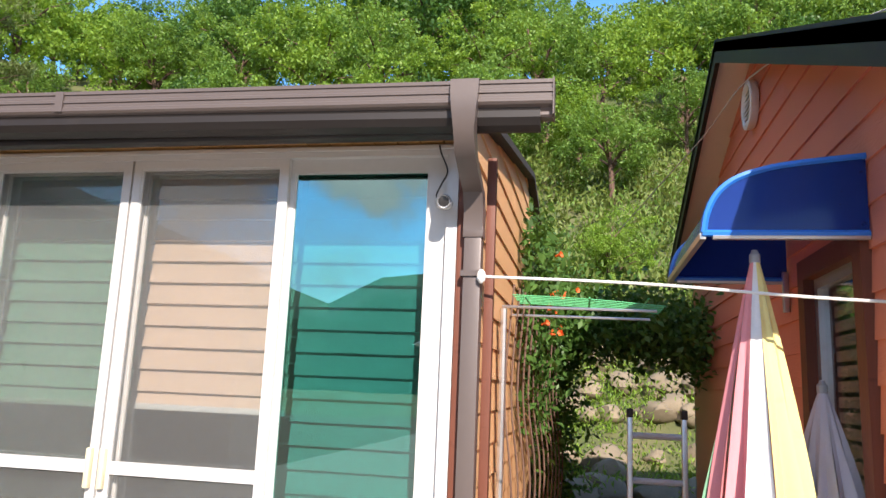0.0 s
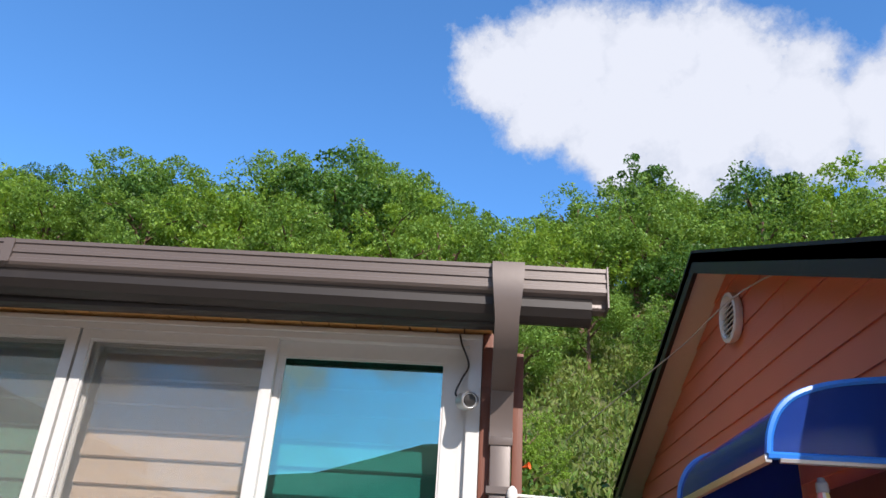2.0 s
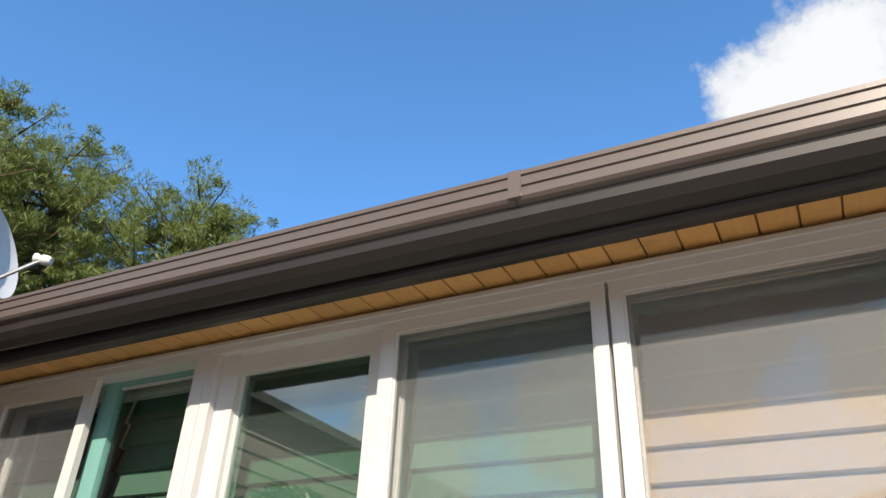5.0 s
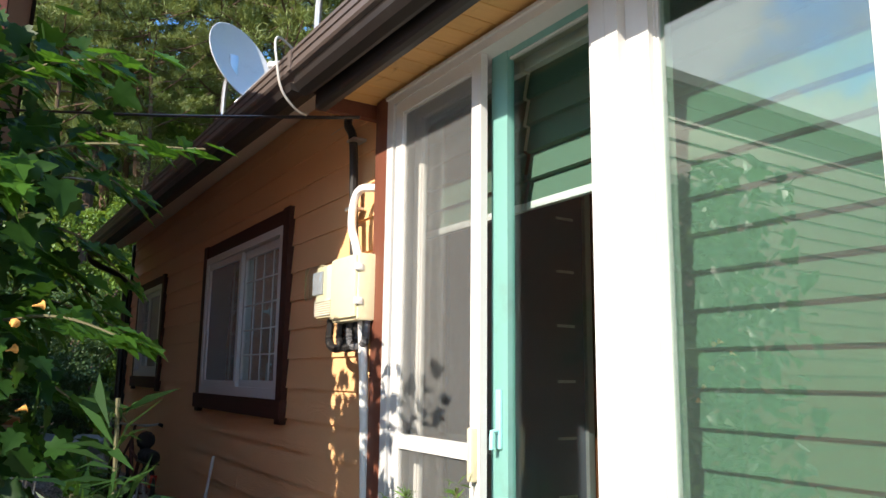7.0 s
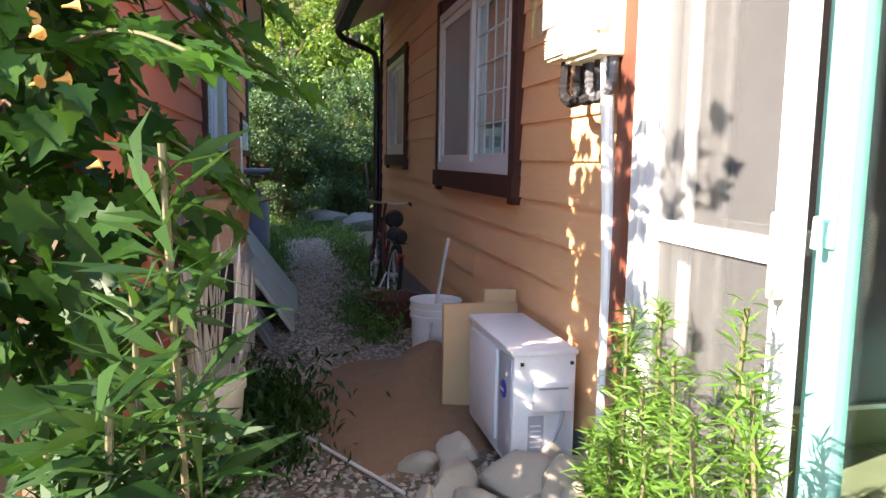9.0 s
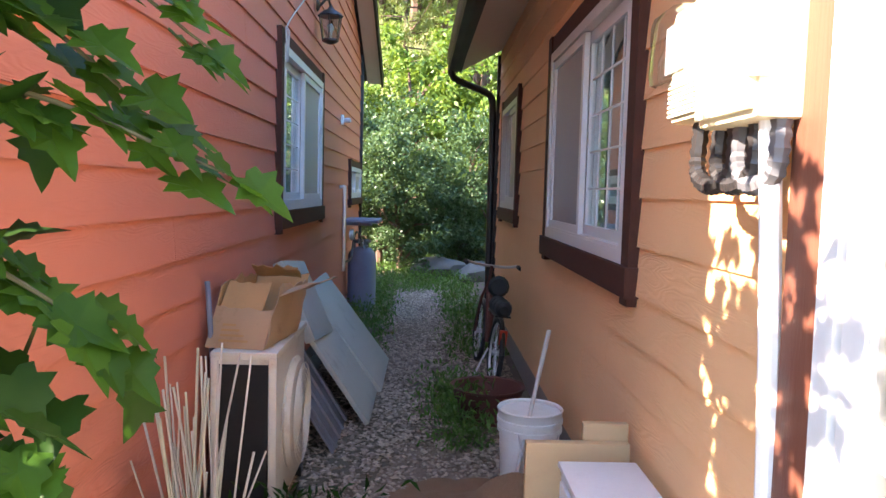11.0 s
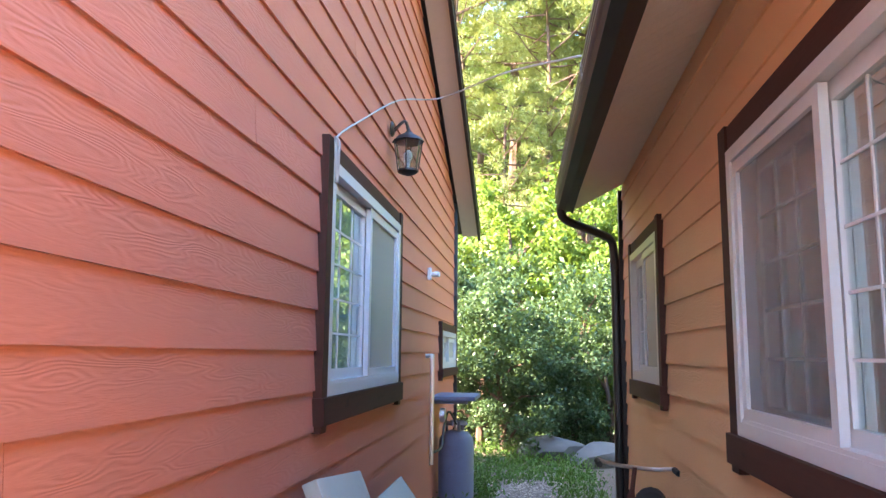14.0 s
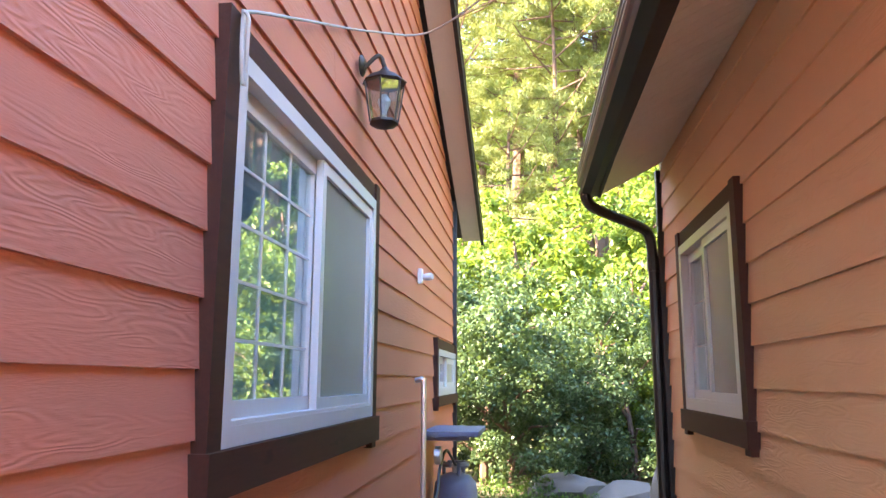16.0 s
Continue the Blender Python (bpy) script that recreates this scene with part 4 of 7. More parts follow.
def panel(u0, u1, pane_mat, out, rail=False, pull=None, stile=0.062, wide=0.0):
    """One sliding panel with its pane; rail: the mid rail of a screen panel."""
    s = part("sash", frame_bars(bmesh.new(), u0, u1 - wide, 0.53, 2.859, stile, out - 0.03, out, SUN), "pvc", sunroom, "", False)
    if wide:
        part("cover_strip", plate(u1 - wide, u1, 0.53, 2.859, out - 0.03, out + 0.002, SUN), "pvc", s, "", False)
        u1 -= wide
    part("bead", frame_bars(bmesh.new(), u0 + stile, u1 - stile, 0.53 + stile, 2.859 - stile, 0.008, out - 0.022, out - 0.006, SUN), "pvc", s, "", False)
    g = part("pane", plate(u0 + stile - 0.004, u1 - stile + 0.004, 0.57, 2.815, out - 0.017, out - 0.012, SUN), pane_mat, s, "", False)
    g.visible_shadow = False
    if rail:
        part("rail", plate(u0 + stile, u1 - stile, 1.375, 1.432, out - 0.028, out - 0.003, SUN), "pvc", s, "", False)
    if pull is not None:
        part("handle", boxed(pull - 0.014, pull + 0.014, -out - 0.028, -out + 0.002, 1.31, 1.49, 0.008), "cream", s, "cream plastic pull handle")
    return s


panel(-0.833, -0.03, "teal", -0.009, stile=0.062, wide=0.031)
panel(-1.60, -0.80, "glass", -0.045, stile=0.04)
panel(-1.60, -0.792, "screen", 0.022, True, -1.575, 0.042)
panel(-2.40, -1.61, "green_glass", -0.045, stile=0.04)
panel(-2.40, -1.612, "screen", 0.022, True, -1.645, 0.042)
panel(-3.15, -2.41, "green_glass", -0.026, stile=0.075)
part("stile", plate(-2.416, -2.40, 0.53, 2.859, -0.02, 0.022, SUN), "pvc", sunroom, "", False)
glass_door = panel(-3.86, -3.25, "door_glass", -0.052, stile=0.03)
glass_door.data.materials[0] = M["aqua_frame"]
part("lock_stile", plate(-3.885, -3.79, 0.53, 2.859, -0.078, -0.046, SUN), "aqua_frame", glass_door, "pale aqua door stile", False)
part("lock_plate", boxed(-3.85, -3.82, 0.036, 0.046, 1.42, 1.62, 0.004), "teal_plastic", glass_door, "aqua lock plate")
part("latch", tubed([(-3.835, 0.036, 1.48), (-3.835, 0.012, 1.48), (-3.835, 0.010, 1.42)], 0.009, 8), "teal_plastic", glass_door)
panel(-4.51, -3.86, "screen", 0.022, True, -3.885, 0.06)
panel(-4.51, -3.86, "glass", -0.075)
part("mullion", plate(-3.292, -3.08, 0.53, 2.858, -0.10, -0.004, SUN), "pvc", sunroom, "", False)
part("mullion", plate(-3.288, -3.222, 0.53, 2.858, -0.003, 0.024, SUN), "pvc", sunroom, "", False)


def blind(u0, u1, z_low, y, tone, label):
    """A folded shade: overlapping bands with a bottom bar, hanging from a head rail."""
    b = thing("window_blind", ((u0 + u1) / 2, y, 2.9), label, "blind", "blinds of the sunroom")
    part("head_rail", boxed(u0, u1, y - 0.02, y + 0.04, 2.83, 2.88, 0.006), "pvc", b)
    z, n = 2.83, 0
    while z > z_low + 0.02:
        zz = max(z - 0.108, z_low)
        bm = bmesh.new()
        vs = [bm.verts.new(p) for p in ((u0, y + 0.012, z), (u1, y + 0.012, z), (u1, y - 0.010, zz), (u0, y - 0.010, zz), (u1, y + 0.006, zz - 0.006), (u0, y + 0.006, zz - 0.006))]
        bm.faces.new(vs[:4])
        bm.faces.new((vs[3], vs[2], vs[4], vs[5]))
        part("fold", bm, tone, b, "", False)
        z = zz
        n += 1
    part("bottom_bar", boxed(u0, u1, y - 0.014, y + 0.014, z_low - 0.03, z_low, 0.006), "pvc", b)


blind(-0.78, -0.04, 0.75, 0.20, "blind_green", "pale green shade lowered behind teal glass")
blind(-1.59, -0.81, 1.69, 0.20, "blind", "beige banded shade half lowered")
blind(-2.39, -1.63, 1.69, 0.20, "blind_green", "pale green banded shade half lowered")
blind(-3.17, -2.41, 0.75, 0.20, "blind_mid", "green banded shade lowered behind tinted glass")
# these two raised blinds carry the eave shadow in their colour
blind(-3.86, -3.23, 2.31, 0.20, "blind_shaded", "green shade rolled high above the open door")
blind(-4.60, -3.88, 2.31, 0.20, "blind_shaded", "grey-green shade rolled high behind the screen")

# sunroom interior
solid("floor", boxed(-5.42, 0.0, 0.236, 2.7, 0.40, 0.50), "grout", "sunroom floor bed", "floor", "", "structure")
wall_i = wall_slab("wall_inner", -5.42, 0.0, 0.4, 3.0, [(-2.0, -0.4, 1.1, 2.4)], plane_y(2.7, -1), 0.1, "inner_wall", "inner wall of the sunroom")
wall_slab("wall_partition", 0.24, 2.7, 0.4, 3.0, [], plane_x(-5.0, 1), 0.05, "brown_door", "brown panelled partition at the end of the sunroom")
solid("sill", boxed(-4.578, 0.02, -0.06, 0.13, 0.30, 0.48, 0.006), "concrete", "concrete sill under the sunroom doors", "sill", "", "structure")


# ---- sunroom interior things ----
tiles = bpy.data.objects["floor"]
for i in range(11):
    for j in range(5):
        part("tile", boxed(-5.41 + i * 0.48 + 0.003, -5.41 + (i + 1) * 0.48 - 0.003, 0.24 + j * 0.48 + 0.003, 0.24 + (j + 1) * 0.48 - 0.003, 0.50, 0.506), "tile", tiles, "", False)
solid("floor_edge", boxed(-4.62, 0.0, 0.13, 0.236, 0.40, 0.50), "grout", "strip of floor inside the sliding doors", "floor", "", "structure")
step = solid("step", boxed(-4.998, -4.96, 0.25, 2.68, 0.506, 0.655), "grout", "tiled skirting step at the inner door", "step", "", "structure")
for i in range(6):
    part("tile", boxed(-4.958, -4.948, 0.26 + i * 0.40 + 0.003, 0.26 + (i + 1) * 0.40 - 0.003, 0.51, 0.65), "tile", step, "", False)
door_i = thing("door_1", (-4.98, 1.2, 0.66), "dark glazed inner door with short silver strips", "door", "", "structure")
part("leaf", boxed(-4.98, -4.945, 0.55, 1.475, 0.68, 2.80, 0.004), "dark_door", door_i)
for k in range(6):
    part("strip", boxed(-4.943, -4.938, 1.27, 1.40, 1.012 + k * 0.311, 1.028 + k * 0.311), "alu", door_i, "silver strip")
part("frame", boxed(-4.99, -4.92, 1.475, 1.52, 0.66, 2.85, 0.004), "alu", door_i, "slim silver door edge")
part("threshold", boxed(-4.99, -4.92, 0.53, 1.52, 0.66, 0.68, 0.003), "alu", door_i)
cab = thing("cabinet", (-4.96, 1.9, 0.66), "brown louvred wooden cabinet door on the end wall", "cabinet")
part("body", boxed(-4.98, -4.92, 1.53, 2.5, 0.66, 2.7, 0.005), "brown_door", cab)
for k in range(22):
    part("louvre", boxed(-0.016, 0.016, 1.60, 2.42, -0.004, 0.004, 0, Matrix.Translation((-4.915, 0, 0.72 + k * 0.038)) @ Matrix.Rotation(radians(35), 4, "Y")), "brown_door", cab)
sw = thing("light_switch", (-4.91, 1.65, 1.8), "pale rocker switch on the inner wall", "switch")
part("plate", boxed(-4.92, -4.91, 1.615, 1.685, 1.73, 1.87, 0.003), "white_plastic", sw)
part("rocker", boxed(-4.91, -4.904, 1.63, 1.67, 1.76, 1.84, 0.002), "white_plastic", sw)
pail = thing("pail", (-4.72, 1.62, 0.506), "aqua plastic pail on the tiled floor", "pail")
part("body", turned(bmesh.new(), [(0.09, 0.0), (0.12, 0.24), (0.128, 0.245), (0.128, 0.255), (0.115, 0.25), (0.088, 0.02)], (-4.72, 1.62, 0.506)), "teal_plastic", pail)
part("bail", tubed(arc([(-4.84, 1.62, 0.75), (-4.79, 1.60, 0.84), (-4.72, 1.59, 0.87), (-4.65, 1.60, 0.84), (-4.60, 1.62, 0.75)]), 0.004, 6), "alu", pail)
win_i = thing("window_5", (-1.2, 2.7, 1.1), "inner window with white glazing bars", "window", "", "structure")
INNER = plane_y(2.7, -1)
part("window_frame", frame_bars(bmesh.new(), -2.0, -0.4, 1.1, 2.4, 0.06, -0.08, 0.02, INNER), "pvc", win_i, "", False)
part("pane", plate(-1.95, -0.45, 1.15, 2.35, -0.03, -0.026, INNER), "glass", win_i, "", False)
for k in range(1, 7):
    u = -2.0 + k * 1.6 / 7
    part("muntin", plate(u - 0.009, u + 0.009, 1.15, 2.35, -0.024, -0.012, INNER), "pvc", win_i, "", False)
for k in range(1, 6):
    part("muntin", plate(-1.95, -0.45, 1.1 + k * 0.217 - 0.009, 1.1 + k * 0.217 + 0.009, -0.023, -0.013, INNER), "pvc", win_i, "", False)

# ---- fittings on the peach house ----
cctv = thing("security_camera", (-0.03, -0.06, 2.62), "small white bullet security camera on the frame", "camera")
part("base", turned(bmesh.new(), [(0.028, 0), (0.028, 0.012), (0.012, 0.02)], (-0.03, -0.031, 2.63), 16, (0, -1, 0)), "white_plastic", cctv)
part("stem", tubed([(-0.03, -0.04, 2.63), (-0.03, -0.075, 2.625)], 0.008), "white_plastic", cctv)
part("body", turned(bmesh.new(), [(0.026, -0.05), (0.034, -0.045), (0.034, 0.05), (0.030, 0.054), (0.026, 0.046)], (-0.03, -0.11, 2.62), 20, (0.25, -1, -0.2)), "alu", cctv)
part("lens", turned(bmesh.new(), [(0.026, 0.044), (0.020, 0.050), (0.006, 0.052)], (-0.03, -0.11, 2.62), 20, (0.25, -1, -0.2)), "black", cctv, "dark lens ring")
cable = solid("camera_cable", tubed(arc([(-0.03, -0.05, 2.64), (-0.075, -0.045, 2.66), (-0.055, -0.04, 2.72), (-0.03, -0.04, 2.78), (-0.06, -0.045, 2.86), (-0.07, -0.05, 2.90)]), 0.004, 6), "black", "thin black cable looping down to the camera", "cable")

meter = thing("electric_meter", (-5.030, -0.02, 1.9), "cream electric meter with a clear dial cover", "meter")
part("back_plate", boxed(-5.190, -4.950, 0.0, 0.045, 1.92, 2.20, 0.008), "cream", meter)
part("body", boxed(-5.170, -4.960, -0.10, 0.0, 1.93, 2.19, 0.02), "cream", meter)
part("cover", boxed(-5.230, -5.030, -0.14, -0.06, 2.02, 2.19, 0.025), "glass", meter, "clear dial cover")
part("dial", boxed(-5.190, -5.070, -0.106, -0.10, 2.05, 2.16), "grey_paint", meter)
for k in range(7):
    part("vent_rib", boxed(-5.160, -4.970, -0.105, -0.10, 1.945 + k * 0.011, 1.951 + k * 0.011), "old_white", meter)
fuse = thing("fuse_box", (-4.780, -0.02, 1.9), "cream junction box beside the meter", "junction box")
part("body", boxed(-4.940, -4.660, -0.11, 0.045, 1.90, 2.20, 0.012), "cream", fuse)
part("lid", boxed(-4.930, -4.670, -0.122, -0.108, 1.915, 2.19, 0.006), "cream", fuse)
for zz in (1.97, 2.12):
    part("clip", boxed(-4.675, -4.655, -0.125, -0.09, zz, zz + 0.03, 0.003), "white_plastic", fuse)
for x0, x1 in ((-5.080, -4.880), (-4.960, -4.780), (-4.850, -4.690)):
    cond = thing("flexible_conduit", (x0, -0.05, 1.8), "corrugated black conduit looping under the boxes", "conduit", "conduits under the meter")
    pts = arc([(x0, -0.05, 1.93), (x0 + 0.005, -0.055, 1.82), ((x0 + x1) / 2, -0.06, 1.785), (x1 - 0.005, -0.055, 1.81), (x1, -0.05, 1.91)], 9)
    part("tube", tubed(pts, [0.021 if k % 2 else 0.017 for k in range(len(pts))], 8), "conduit" if x0 > -4.93 else "black", cond)
part_c = thing("cable_duct", (-4.82, 0.0, 2.2), "black cable clipped to the siding above the meter", "cable")
part("cable", tubed(arc([(-5.05, 0.02, 3.05), (-5.06, -0.005, 2.93), (-5.0, 0.0, 2.82), (-4.97, 0.0, 2.5), (-4.90, -0.02, 2.18)]), 0.022, 8), "black", part_c)
for zz in (2.81, 2.46):
    part("clip", boxed(-5.02, -4.94, -0.025, 0.045, zz, zz + 0.012), "alu", part_c)
duct = solid("conduit_pipe", tubed(arc([(-4.76, 0.02, 2.53), (-4.83, -0.03, 2.53), (-4.86, -0.05, 2.47), (-4.83, -0.07, 2.34), (-4.74, -0.08, 2.2), (-4.715, -0.06, 1.9), (-4.71, -0.03, 1.2), (-4.71, -0.03, 0.42)]), 0.020, 10), "white_plastic", "cream plastic hose running down beside the post", "pipe")


def dish(x, y, z, turn, label):
    d = thing("satellite_dish", (x, y, z - 0.5), label, "satellite dish", "dishes on the roof")
    axis = Vector((0.82, turn, 0.30)).normalized()
    c = Vector((x, y, z))
    part("reflector", turned(bmesh.new(), [(0.001, 0.0), (0.10, 0.008), (0.2, 0.032), (0.28, 0.064), (0.30, 0.075), (0.304, 0.073), (0.30, 0.066), (0.2, 0.024), (0.1, 0.0), (0.001, -0.008)], c, 40, axis), "dish_white", d)
    tip = c + axis * 0.38 + Vector((0, 0, -0.17))
    part("feed_arm", tubed([c + Vector((0.06, 0, -0.28)), tip], 0.011, 8), "alu", d)
    part("receiver", turned(bmesh.new(), [(0.02, -0.05), (0.028, -0.03), (0.028, 0.0), (0.018, 0.01), (0.03, 0.03), (0.03, 0.04)], tip, 16, (c - tip).normalized()), "white_plastic", d)
    roof_z = 3.06 + (y + 0.36) * 0.36
    part("mast", tubed(arc([c - axis * 0.03, c - axis * 0.09 + Vector((0, 0, -0.12)), (x - axis.x * 0.1, y - axis.y * 0.1, roof_z)]), 0.018, 8), "alu", d)
    part("bracket", boxed(-0.05, 0.05, -0.03, 0.03, -0.09, 0.09, 0.004, Matrix.Translation(c - axis * 0.03)), "alu", d)
    part("foot", boxed(x - axis.x * 0.1 - 0.08, x - axis.x * 0.1 + 0.08, y - axis.y * 0.1 - 0.06, y - axis.y * 0.1 + 0.06, roof_z - 0.012, roof_z + 0.008), "alu", d)
    for k in range(4):
        part("mark", boxed(-0.07 + k * 0.035, -0.045 + k * 0.035, -0.012, 0.012, 0, 0.002, 0, Matrix.Translation(c + axis * 0.012 + Vector((0, 0, -0.10))) @ axis.to_track_quat("Z", "Y").to_matrix().to_4x4()), "grey_paint", d)


dish(-4.97, -0.15, 3.71, 0.46, "white satellite dish on the roof edge")
dish(-6.65, -0.15, 3.765, 0.46, "white satellite dish further along the roof")
solid("aerial_cable", tubed(arc([(-12.0, -4.2, 4.6), (-9.0, -2.6, 3.75), (-6.2, -1.0, 3.12), (-4.92, -0.30, 2.86), (-4.72, -0.10, 2.84)], 10), 0.008, 6), "black", "black service cable strung to the eave", "cable")
solid("dish_cable", tubed(arc([(-4.95, -0.30, 3.16), (-4.87, -0.46, 3.20), (-4.83, -0.47, 3.05), (-4.83, -0.44, 2.93), (-4.85, -0.36, 2.86), (-4.88, -0.30, 2.86)], 8), 0.006, 6), "wire", "pale cable hooked over the gutter", "cable")

ac = thing("air_conditioner", (-5.380, -0.1, 0.42), "white outdoor air conditioner unit standing on stones", "air conditioner")
part("casing", boxed(-5.700, -5.050, -0.22, 0.02, 0.45, 0.90, 0.012), "white_paint", ac)
part("top_lid", boxed(-5.710, -5.040, -0.23, 0.025, 0.885, 0.905, 0.008), "white_paint", ac)
part("front_panel", boxed(-5.660, -5.250, -0.232, -0.218, 0.50, 0.86, 0.012), "white_paint", ac)
part("corner_panel", boxed(-5.210, -5.060, -0.228, -0.219, 0.48, 0.87, 0.006), "grey_paint", ac, "grey corner panel")
part("badge", turned(bmesh.new(), [(0.034, 0), (0.034, 0.004), (0.03, 0.006)], (-5.140, -0.228, 0.74), 24, (0, -1, 0)), "blue_badge", ac, "blue oval badge")
part("badge_line", boxed(-5.162, -5.118, -0.236, -0.2345, 0.735, 0.745), "white_paint", ac)
part("valve_cover", boxed(-5.052, -5.025, -0.15, 0.0, 0.68, 0.79, 0.008), "white_paint", ac)
part("grip", boxed(-5.027, -5.021, -0.13, -0.02, 0.765, 0.772), "grey_paint", ac)
part("rating_plate", boxed(-5.052, -5.048, -0.16, -0.10, 0.52, 0.66), "grey_paint", ac, "grey rating plate")
for k in range(5):
    part("plate_line", boxed(-5.047, -5.046, -0.152, -0.112, 0.54 + k * 0.02, 0.546 + k * 0.02), "white_paint", ac)
part("hose", tubed(arc([(-5.040, -0.03, 0.69), (-5.025, -0.05, 0.62), (-5.020, -0.11, 0.50), (-5.010, -0.15, 0.42)]), 0.008, 6), "grey_paint", ac)
for xx in (-5.660, -5.130):
    part("foot", boxed(xx - 0.03, xx + 0.03, -0.21, 0.01, 0.40, 0.455), "grey_paint", ac)
for xx, yy in ((-5.042, -0.19), (-5.042, -0.0)):
    part("screw", boxed(xx - 0.005, xx + 0.002, yy - 0.006, yy + 0.006, 0.85, 0.862), "black", ac)

for a in ((-5.840, -5.800, -0.32, 0.03, 0.38, 0.93, "plywood board behind the air conditioner"), (-5.880, -5.845, -0.12, 0.035, 0.40, 0.985, "short plywood offcut against the siding")):
    b = solid("plywood_board", boxed(*a[:6], 0.003), "plywood", a[6], "board", "boards by the wall")

bucket = thing("bucket", (-6.750, -0.17, 0.4), "white plastic paint bucket standing open", "bucket")
prof = [(0.122, 0.0), (0.128, 0.01), (0.140, 0.27), (0.150, 0.272), (0.150, 0.29), (0.143, 0.292), (0.144, 0.31), (0.152, 0.312), (0.152, 0.33), (0.146, 0.332), (0.149, 0.365), (0.153, 0.37), (0.150, 0.376), (0.143, 0.37), (0.124, 0.02)]
part("body", turned(bmesh.new(), prof, (-6.750, -0.17, 0.4), 32), "white_plastic", bucket)
part("lid", turned(bmesh.new(), [(0.135, 0.352), (0.14, 0.358), (0.10, 0.356), (0.03, 0.358)], (-6.750, -0.17, 0.4), 32), "white_plastic", bucket)
part("bail", tubed(arc([(-6.610, -0.24, 0.69), (-6.590, -0.22, 0.60), (-6.590, -0.17, 0.565), (-6.590, -0.10, 0.60), (-6.610, -0.06, 0.69)]), 0.003, 6), "alu", bucket)
solid("stake", tubed([(-6.510, -0.28, 0.42), (-6.840, -0.08, 1.12)], [0.008, 0.011], 8), "wire", "pale wooden stick leaning by the bucket", "stick")
pot = thing("basin", (-7.75, -0.28, 0.4), "dark red plastic basin on the gravel", "basin")
part("body", turned(bmesh.new(), [(0.16, 0.0), (0.19, 0.12), (0.215, 0.20), (0.225, 0.205), (0.225, 0.215), (0.205, 0.21), (0.15, 0.02)], (-7.75, -0.28, 0.4), 32), "rust", pot)

# ---- bicycle ----
bike = thing("bicycle", (-8.7, -0.2, 0.4), "old dark bicycle with a bundled bag, leaning on the siding", "bicycle")
LEAN = Matrix.Translation((-8.95, -0.21, 0.40)) @ Matrix.Rotation(radians(-6), 4, "X") @ Matrix.Rotation(radians(4), 4, "Z") @ Matrix.Diagonal((0.8, 0.8, 0.79, 1))


def bk(*p):
    return [LEAN @ Vector(q) for q in p]


for name, cx in (("front_wheel", -0.52), ("rear_wheel", 0.48)):
    ring = [Vector((cx + 0.29 * math.cos(a * math.pi / 16), 0, 0.30 + 0.29 * math.sin(a * math.pi / 16))) for a in range(33)]
    wh = part("tyre", tubed(bk(*ring), 0.018, 8), "rubber", bike)
    part("rim", tubed(bk(*[Vector((cx + (p.x - cx) * 0.92, 0, 0.30 + (p.z - 0.30) * 0.92)) for p in ring]), 0.009, 6), "alu", wh)
    part("hub", tubed(bk((cx, -0.04, 0.3), (cx, 0.04, 0.3)), 0.02, 8), "alu", wh)
    for k in range(16):
        a = k * math.pi / 8
        part("spoke", tubed(bk((cx, 0.0, 0.3), (cx + 0.26 * math.cos(a), 0, 0.30 + 0.26 * math.sin(a))), 0.0018, 4), "alu", wh)
    part("mudguard", tubed(bk(*[(cx + 0.325 * math.cos(a), 0, 0.30 + 0.325 * math.sin(a)) for a in [math.pi * (0.05 + 0.08 * q) for q in range(10)]]), 0.014, 6), "black", bike)
for nm, pts, r in (("down_tube", ((-0.36, 0, 0.78), (-0.02, 0, 0.30)), 0.018), ("seat_tube", ((-0.02, 0, 0.30), (0.12, 0, 0.82)), 0.016), ("top_tube", ((-0.36, 0, 0.72), (0.08, 0, 0.62)), 0.015), ("chain_stay", ((-0.02, 0.03, 0.30), (0.48, 0.04, 0.30)), 0.010), ("seat_stay", ((0.10, 0.02, 0.70), (0.48, 0.04, 0.30)), 0.009), ("fork", ((-0.36, 0.0, 0.84), (-0.40, 0.05, 0.66), (-0.52, 0.05, 0.30)), 0.012), ("fork", ((-0.36, 0, 0.84), (-0.40, -0.05, 0.66), (-0.52, -0.05, 0.30)), 0.012), ("stem", ((-0.36, 0, 0.80), (-0.33, 0, 1.0)), 0.013)):
    part(nm, tubed(bk(*pts), r), "rust", bike)
part("handlebar", tubed([LEAN @ Vector(p) for p in arc([(-0.14, -0.28, 1.02), (-0.24, -0.27, 1.03), (-0.33, -0.12, 1.0), (-0.33, 0.12, 1.0), (-0.24, 0.24, 1.03), (-0.16, 0.24, 1.02)])], 0.011), "alu", bike)
for y in (-0.28, 0.24):
    part("grip", tubed(bk((-0.10, y, 1.02), (-0.22, y, 1.028)), 0.016), "rubber", bike)
part("saddle", turned(bmesh.new(), [(0.02, -0.13), (0.035, -0.08), (0.06, 0.02), (0.08, 0.09), (0.06, 0.13)], LEAN @ Vector((0.12, 0, 0.86)), 12, (1, 0, 0.05)), "rubber", bike)
part("rack", boxed(0.20, 0.60, -0.07, 0.07, 0.64, 0.655, 0, LEAN), "black", bike)
for k in range(3):
    part("bag", turned(bmesh.new(), [(0.03, -0.08), (0.055, -0.06), (0.065, 0.0), (0.055, 0.06), (0.03, 0.08)], LEAN @ Vector((0.28 + k * 0.13, 0, 0.71)), 16, (1, 0, 0)), "rubber", bike, "black bag strapped to the rack")
